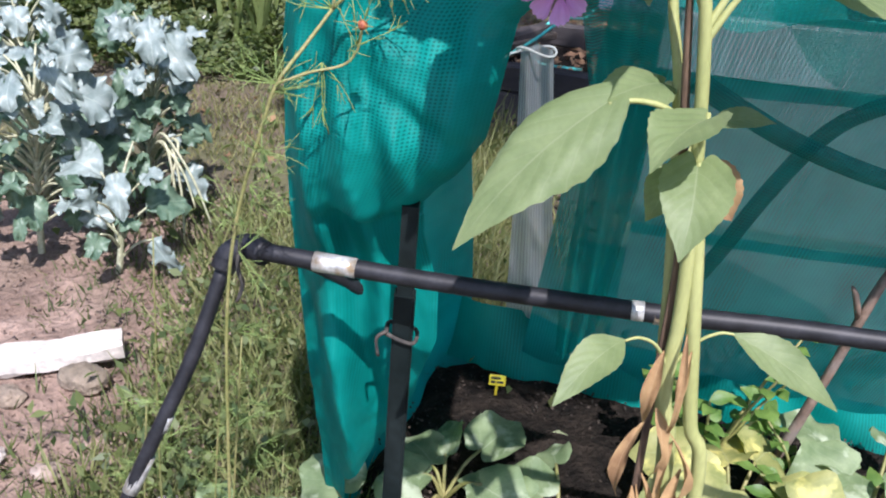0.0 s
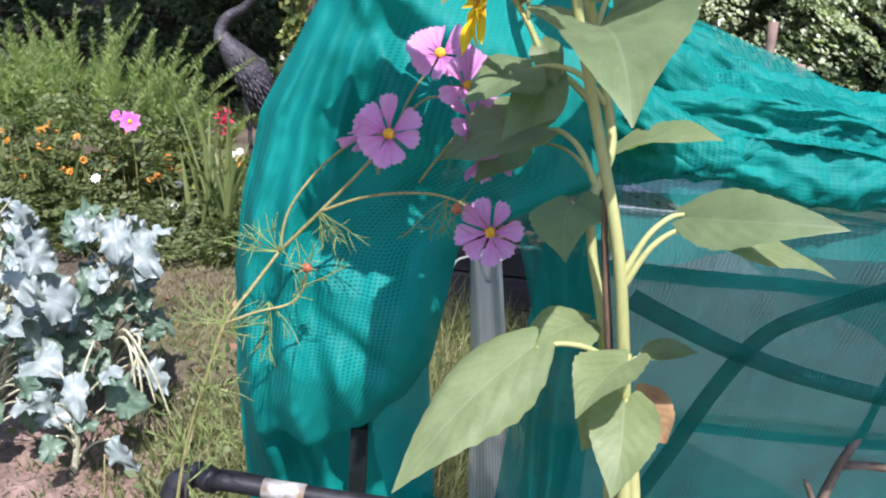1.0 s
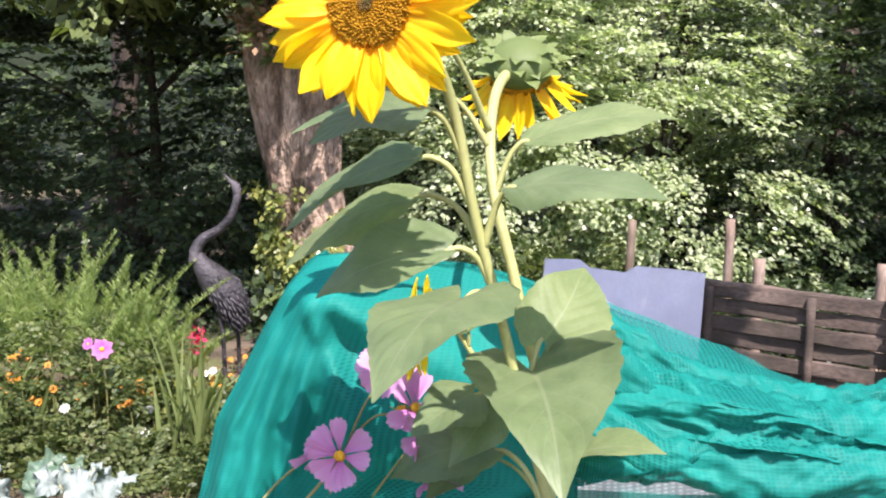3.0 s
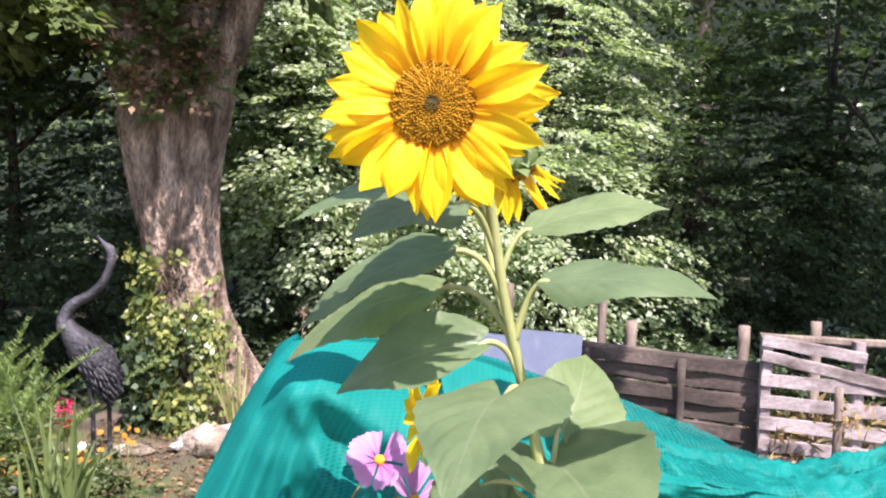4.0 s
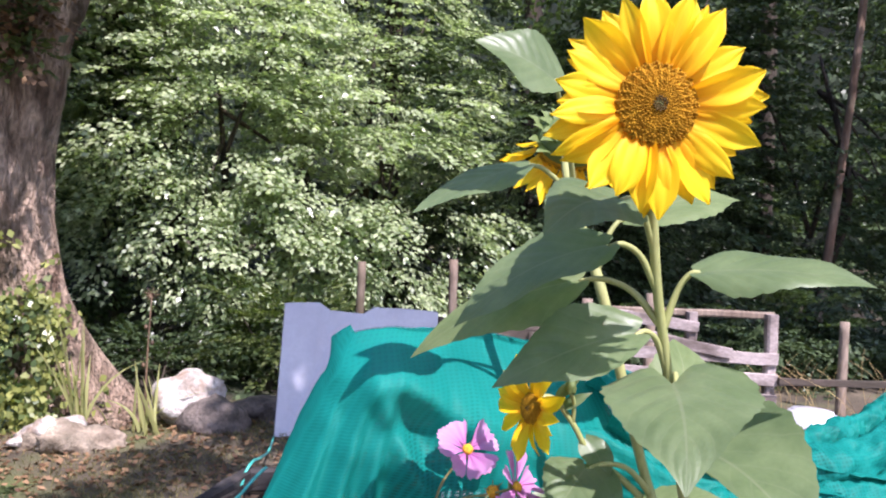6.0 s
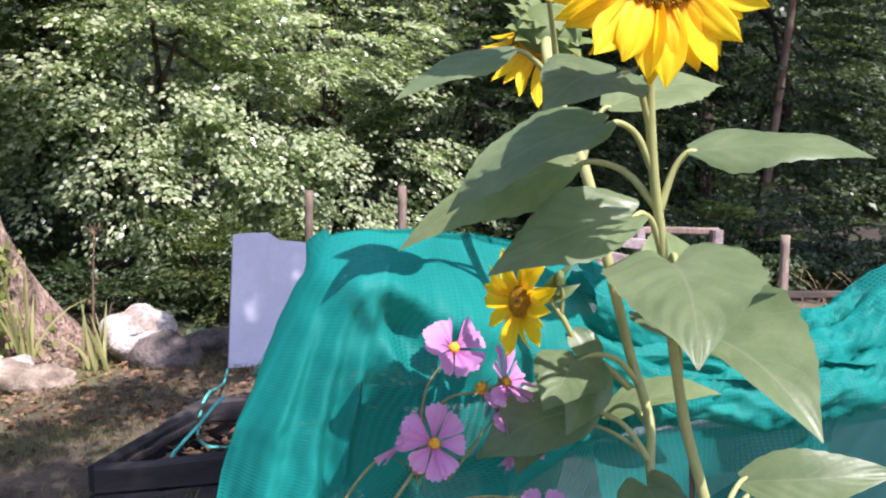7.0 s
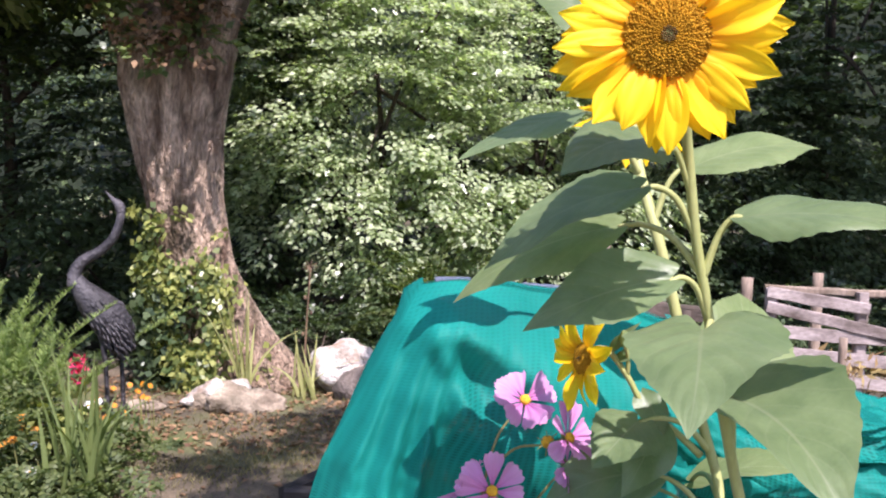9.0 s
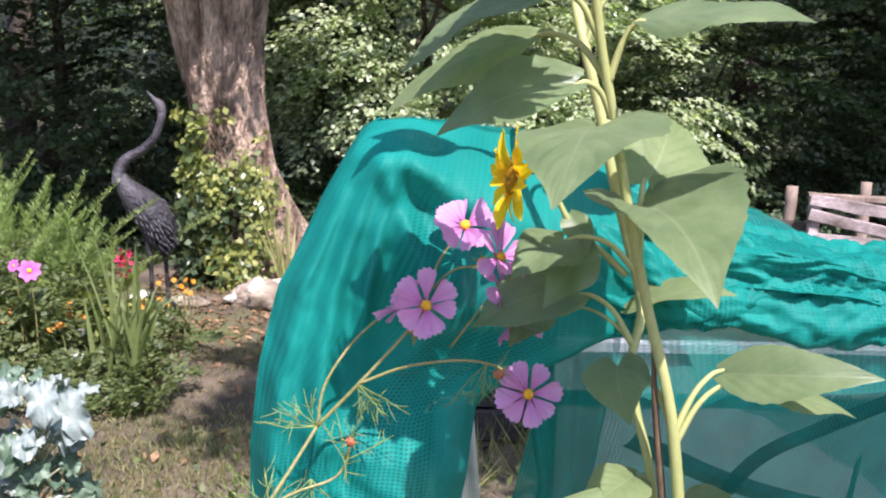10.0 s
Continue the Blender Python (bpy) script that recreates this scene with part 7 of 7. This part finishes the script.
def sunflowers():
    b = thing("sunflower", (0.655, 0.745, 0.12), "sunflower with one big open golden head facing out", "sunflower", "sunflowers")
    part("stem", tube(STEM_B, [0.0080, 0.0076, 0.0068, 0.0060, 0.0050, 0.0044, 0.0041, 0.0040, 0.0041, 0.0052], 12, 6, 0.06), M_STEM, b)
    for k, spec in enumerate(LEAVES_B):
        blade_at(b, STEM_B, spec, 300 + k)
    m = flower_head(b, (0.448, 0.634, 1.584), (-0.26, -0.95, -0.02), 0.0268, 0.0755, 19, 71, wide=0.43)
    bracts(b, m, 0.0285, 14, 400, 1.2)
    a = thing("sunflower", (0.70, 0.775, 0.12), "sunflower whose open head is turned away", "sunflower", "sunflowers")
    part("stem", tube(STEM_A, [0.0062, 0.0052, 0.0046, 0.0042, 0.0044, 0.0048, 0.0050, 0.0052, 0.0052, 0.0058], 12, 6, 0.06), M_STEM, a)
    for k, spec in enumerate(LEAVES_A):
        blade_at(a, STEM_A, spec, 340 + k)
    m = flower_head(a, (0.580, 0.992, 1.578), (0.10, 0.62, -0.78), 0.031, 0.068, 20, 73, petal_sets=((M_PETAL_DEEP, 1.0, 0.75),), florets=260, wide=0.40)
    bracts(a, m, 0.033, 30, 440, 1.25)
    # the small side bloom on its own branch
    c = part("side_branch", tube([(0.60, 0.852, 1.273 - 0.03), (0.575, 0.855, 1.265), (0.548, 0.862, 1.285), (0.530, 0.866, 1.315), (0.512, 0.874, 1.338), (0.494, 0.878, 1.336)], [0.0036, 0.0032, 0.003, 0.0028, 0.0027, 0.004], 8, 6), M_STEM, a)
    flower_head(a, (0.486, 0.868, 1.331), (-0.98, -0.18, 0.10), 0.0140, 0.050, 15, 75, petal_sets=((M_PETAL, 1.0, 0.05),), florets=160, wide=0.46)
    part("bud", shifted(blob(0.0058, 3, (0.8, 0.8, 1.35), 0.35, 3), (0.522, 0.858, 1.352)), M_CALYX, c)
    part("bud_stalk", tube([(0.530, 0.866, 1.315), (0.528, 0.862, 1.335), (0.522, 0.858, 1.346)], 0.002, 6, 4), M_STEM, c)
    for k, (p, q, w) in enumerate((((0.545, 0.865, 1.300), (0.558, 0.845, 1.262), 0.030), ((0.520, 0.872, 1.330), (0.545, 0.858, 1.345), 0.012), ((0.515, 0.872, 1.338), (0.535, 0.852, 1.368), 0.010), ((0.560, 0.858, 1.272), (0.512, 0.828, 1.215), 0.050))):
        part("leaf", leaf(p, q, w, (-0.3, -0.8, 0.5), 0.5, 0.12, 0.2, 0.08, 480 + k, 12, 8), M_SUNLEAF, a)
    # dried stalk and leaf shreds that cling to the stems
    part("dried_stalk", tube([(0.650, 0.740, 0.55), (0.646, 0.744, 0.659), (0.644, 0.758, 0.793), (0.641, 0.762, 0.917), (0.624, 0.763, 1.02), (0.604, 0.759, 1.136), (0.596, 0.757, 1.20)], [0.0045, 0.004, 0.004, 0.0035, 0.002], 8, 8, 0.6), M_STEM_DRY, b, "dark dried stalk")
    rs = np.random.default_rng(88)
    for k in range(16):
        z = rs.uniform(0.62, 0.86)
        low, high = ((0.648, 0.640), (0.684, 0.657))[k % 2]
        p = np.array((np.interp(z, (0.64, 0.84), (low, high)) + rs.normal(0, 0.005), 0.739, z))
        q = p + np.array((rs.normal(-0.010, 0.010), -0.006, -rs.uniform(0.06, 0.12)))
        part("dried_leaf", leaf(p, q, rs.uniform(0.008, 0.015), (rs.normal(0, 0.6), -1, 0.2), 0.1, 0.25, 0.9, 0.4, 500 + k, 9, 6), M_SUNLEAF_DRY, b, "shrivelled brown leaf")
    part("second_stalk", tube([(0.715, 0.742, 0.10), (0.707, 0.744, 0.645), (0.683, 0.745, 0.749), (0.664, 0.747, 0.857), (0.652, 0.753, 0.935), (0.64, 0.758, 1.00)], [0.008, 0.0075, 0.007, 0.0065, 0.006, 0.005], 10, 6), M_STEM, b)


sunflowers()

# ---------------------------------------------------------------- cosmos in front of the netting


def feather(parent, at, ahead, size, seed, material):
    """A whorl of thread-like leaves."""
    rs = np.random.default_rng(seed)
    pieces = []
    at = np.asarray(at, float)
    for k in range(5):
        d = unit(np.asarray(ahead, float) + rs.normal(0, 0.55, 3))
        e = at + d * size * rs.uniform(0.6, 1.1)
        pieces.append(tube([at, (at + e) / 2 + rs.normal(0, 0.05, 3) * size, e], [0.0007, 0.0005, 0.0003], 4, 3))
        for j in range(5):
            s = rs.uniform(0.25, 0.95)
            p = at + (e - at) * s
            f = p + unit(d + rs.normal(0, 0.7, 3)) * size * rs.uniform(0.2, 0.42)
            pieces.append(tube([p, (p + f) / 2 + rs.normal(0, 0.01, 3) * size, f], [0.00045, 0.0004, 0.00025], 4, 2))
    part("feathery_leaf", join(*pieces), material, parent)


def cosmos_bloom(parent, at, face, r, seed, droop=0.0, n=8):
    rs = np.random.default_rng(seed)
    m = basis(at, face, (0, 0, 1), rs.uniform(0, 0.8))
    bm = bmesh.new()
    bmesh.ops.create_icosphere(bm, subdivisions=3, radius=r * 0.165)
    for v in bm.verts:
        v.co += v.normal * r * 0.035 * noise.noise(v.co * 900)
    bm.transform(m @ Matrix.Translation((0, 0, r * 0.06)) @ Matrix.Diagonal((1, 1, 0.75, 1)))
    bloom = part("flower_eye", bm, M_POLLEN, parent, "yellow flower eye")
    for k in range(n):
        a = 2 * math.pi * (k + rs.normal(0, 0.15)) / n
        d = np.array((math.cos(a), math.sin(a), 0.0))
        L = r * rs.uniform(0.86, 1.06)
        fat, roll = rs.uniform(0.80, 1.16), rs.normal(0, 0.16)
        lift = 0.30 - droop + rs.normal(0, 0.20)
        b, side = d * r * 0.10, np.array((-d[1], d[0], 0))
        verts, faces, uvs, nn, mm = [], [], [], 12, 12
        for i in range(nn + 1):
            s = i / nn
            w = (0.10 + 0.90 * math.sin(min(1.0, s * 1.15) * math.pi / 2) ** 1.65) * 0.64 * fat * r * (1 if s < 0.82 else 1 - 0.8 * (s - 0.82))
            for j in range(mm + 1):
                u = 2 * j / mm - 1
                notch = -0.065 * L * (0.5 + 0.5 * math.cos(u * 3 * math.pi)) * max(0, s - 0.8) * 5 - 0.22 * L * u * u * max(0, s - 0.6)
                z = lift * s * L + 0.10 * L * s * (1 - s) - 0.10 * r * s * s * s + 0.018 * r * math.cos(u * 7 + k) + roll * r * u * s + 0.10 * r * u * u * s
                verts.append(tuple(m @ Vector(b + d * (s * L + notch) + side * u * w / 2 + np.array((0, 0, z)))))
                uvs.append((j / mm, s))
        for i in range(nn):
            for j in range(mm):
                q = i * (mm + 1) + j
                faces.append((q, q + 1, q + mm + 2, q + mm + 1))
        part("petal", (verts, faces, uvs), M_PINK, bloom)
    for k in range(7):
        a = 2 * math.pi * k / 7
        d = np.array((math.cos(a), math.sin(a), 0.0))
        part("sepal", tube([m @ Vector((0, 0, -0.004)), m @ Vector(d * r * 0.16 + np.array((0, 0, -0.004))), m @ Vector(d * r * 0.30 + np.array((0, 0, -0.001)))], [0.0018, 0.0014, 0.0005], 5, 2), M_COSMOS_STEM, bloom)


def cosmos():
    root = thing("cosmos_plant", (0.20, 0.93, 0.0), "cosmos plant with pink flowers and feathery leaves", "cosmos")
    S = M_COSMOS_STEM
    part("stem", tube([(0.19, 0.90, 0.0), (0.195, 0.85, 0.30), (0.200, 0.845, 0.60), (0.205, 0.85, 0.765), (0.219, 0.855, 0.872), (0.246, 0.856, 0.968), (0.26, 0.857, 1.01), (0.282, 0.875, 1.042), (0.305, 0.895, 1.075)], [0.0022, 0.0021, 0.002, 0.002, 0.0019, 0.0019, 0.0019, 0.0019, 0.0018], 7, 6), S, root)
    part("stem", tube([(0.305, 0.895, 1.075), (0.35, 0.893, 1.125), (0.385, 0.893, 1.165), (0.408, 0.893, 1.195)], [0.002, 0.0018, 0.0016, 0.0014], 7, 6), S, root)
    part("stem", tube([(0.305, 0.895, 1.075), (0.312, 0.905, 1.115), (0.338, 0.915, 1.155), (0.368, 0.918, 1.183), (0.392, 0.912, 1.196)], [0.0016, 0.0015, 0.0014, 0.0013, 0.0012], 7, 6), S, root)
    part("stem", tube([(0.345, 0.893, 1.12), (0.39, 0.885, 1.140), (0.44, 0.875, 1.150), (0.475, 0.868, 1.148), (0.498, 0.866, 1.135), (0.512, 0.868, 1.121)], [0.0016, 0.0015, 0.0014, 0.0013, 0.0012, 0.0011], 7, 6), S, root)
    part("stem", tube([(0.26, 0.856, 1.01), (0.29, 0.862, 1.022), (0.32, 0.868, 1.03), (0.333, 0.868, 1.045), (0.338, 0.866, 1.066)], [0.0016, 0.0014, 0.0013, 0.0012, 0.001], 7, 6), S, root)
    part("stem", tube([(0.40, 0.90, 1.16), (0.415, 0.93, 1.205), (0.43, 0.945, 1.24), (0.45, 0.941, 1.268)], [0.0014, 0.0014, 0.0013, 0.0012], 7, 6), S, root)
    part("stem", tube([(0.415, 0.93, 1.205), (0.44, 0.92, 1.232), (0.462, 0.905, 1.240), (0.479, 0.888, 1.250)], [0.0013, 0.0013, 0.0012, 0.0012], 7, 6), S, root)
    part("stem", tube([(0.44, 0.92, 1.15), (0.462, 0.91, 1.185), (0.476, 0.906, 1.205), (0.487, 0.904, 1.216)], [0.0013, 0.0013, 0.0012, 0.0012], 7, 6), S, root)
    cosmos_bloom(root, (0.410, 0.886, 1.203), (-0.10, -0.93, 0.30), 0.0321, 601)
    cosmos_bloom(root, (0.392, 0.908, 1.200), (-0.75, 0.3, 0.5), 0.0279, 606)
    cosmos_bloom(root, (0.513, 0.864, 1.119), (-0.35, -0.85, 0.30), 0.0316, 602, -0.05)
    cosmos_bloom(root, (0.453, 0.936, 1.276), (-0.10, -0.75, 0.62), 0.0326, 603, -0.05)
    cosmos_bloom(root, (0.481, 0.882, 1.253), (0.45, -0.65, 0.60), 0.0307, 604, -0.15)
    cosmos_bloom(root, (0.489, 0.903, 1.220), (0.55, -0.72, 0.25), 0.0279, 605, -0.2)
    cosmos_bloom(root, (0.500, 0.90, 1.180), (0.3, -0.6, -0.6), 0.022, 607, -0.3)
    for k, (p, r) in enumerate((((0.479, 0.851, 1.144), 0.0055), ((0.338, 0.866, 1.07), 0.005), ((0.468, 0.905, 1.243), 0.0065), ((0.40, 0.90, 1.175), 0.005))):
        bud = part("bud", shifted(blob(r, k + 1, (1, 1, 1), 0.15, 2), p), M_BUD if k < 2 else M_POLLEN, root, "small closed bud")
        for j in range(7):
            a = j * 0.9
            part("sepal", tube([np.array(p), np.array(p) + r * 2.0 * np.array((math.cos(a), -0.4, math.sin(a)))], [0.0012, 0.0004], 4, 2), S, bud)
    spots = [((0.245, 0.855, 0.96), (-0.2, -0.3, 0.5)), ((0.25, 0.86, 1.0), (0.8, -0.2, 0.4)), ((0.215, 0.865, 0.82), (0.7, -0.3, 0.5)), ((0.23, 0.86, 0.90), (0.7, -0.2, -0.2)), ((0.20, 0.89, 0.70), (0.8, -0.2, 0.3)), ((0.26, 0.856, 1.01), (-0.5, -0.2, 0.8)), ((0.30, 0.87, 1.03), (0.3, -0.3, -0.8)), ((0.333, 0.868, 1.05), (0.2, -0.2, 0.9)), ((0.305, 0.895, 1.075), (-0.6, 0.1, 0.6)), ((0.22, 0.87, 0.85), (-0.7, -0.2, 0.5)), ((0.345, 0.893, 1.12), (0.8, -0.2, -0.4)), ((0.40, 0.90, 1.165), (0.5, 0.0, 0.4)), ((0.24, 0.855, 0.94), (0.9, -0.1, 0.1)), ((0.47, 0.868, 1.148), (0.0, -0.2, -1))]
    for k, (p, d) in enumerate(spots):
        feather(root, p, d, 0.055, 620 + k, M_FEATHER)
    # thinner side shoots near the ground
    for k, (x, y) in enumerate(((0.02, 0.98), (0.10, 1.05), (0.14, 1.0), (-0.02, 1.15))):
        part("shoot", tube([(x, y, 0.0), (x + 0.02, y - 0.03, 0.3), (x + 0.05, y - 0.05, 0.55 + 0.05 * k)], [0.002, 0.0016, 0.001], 6, 5), S, root)
        for j in range(6):
            z = 0.18 + 0.07 * j
            feather(root, (x + 0.015 * j, y - 0.03, z), ((-1) ** j * 0.8, -0.2, 0.4), 0.075, 700 + 10 * k + j, M_FEATHER)


M_FEATHER = surf("thread_leaves", (0.1275, 0.195, 0.045), (0.225, 0.2925, 0.09), 40, 0.6, 0.0)
cosmos()
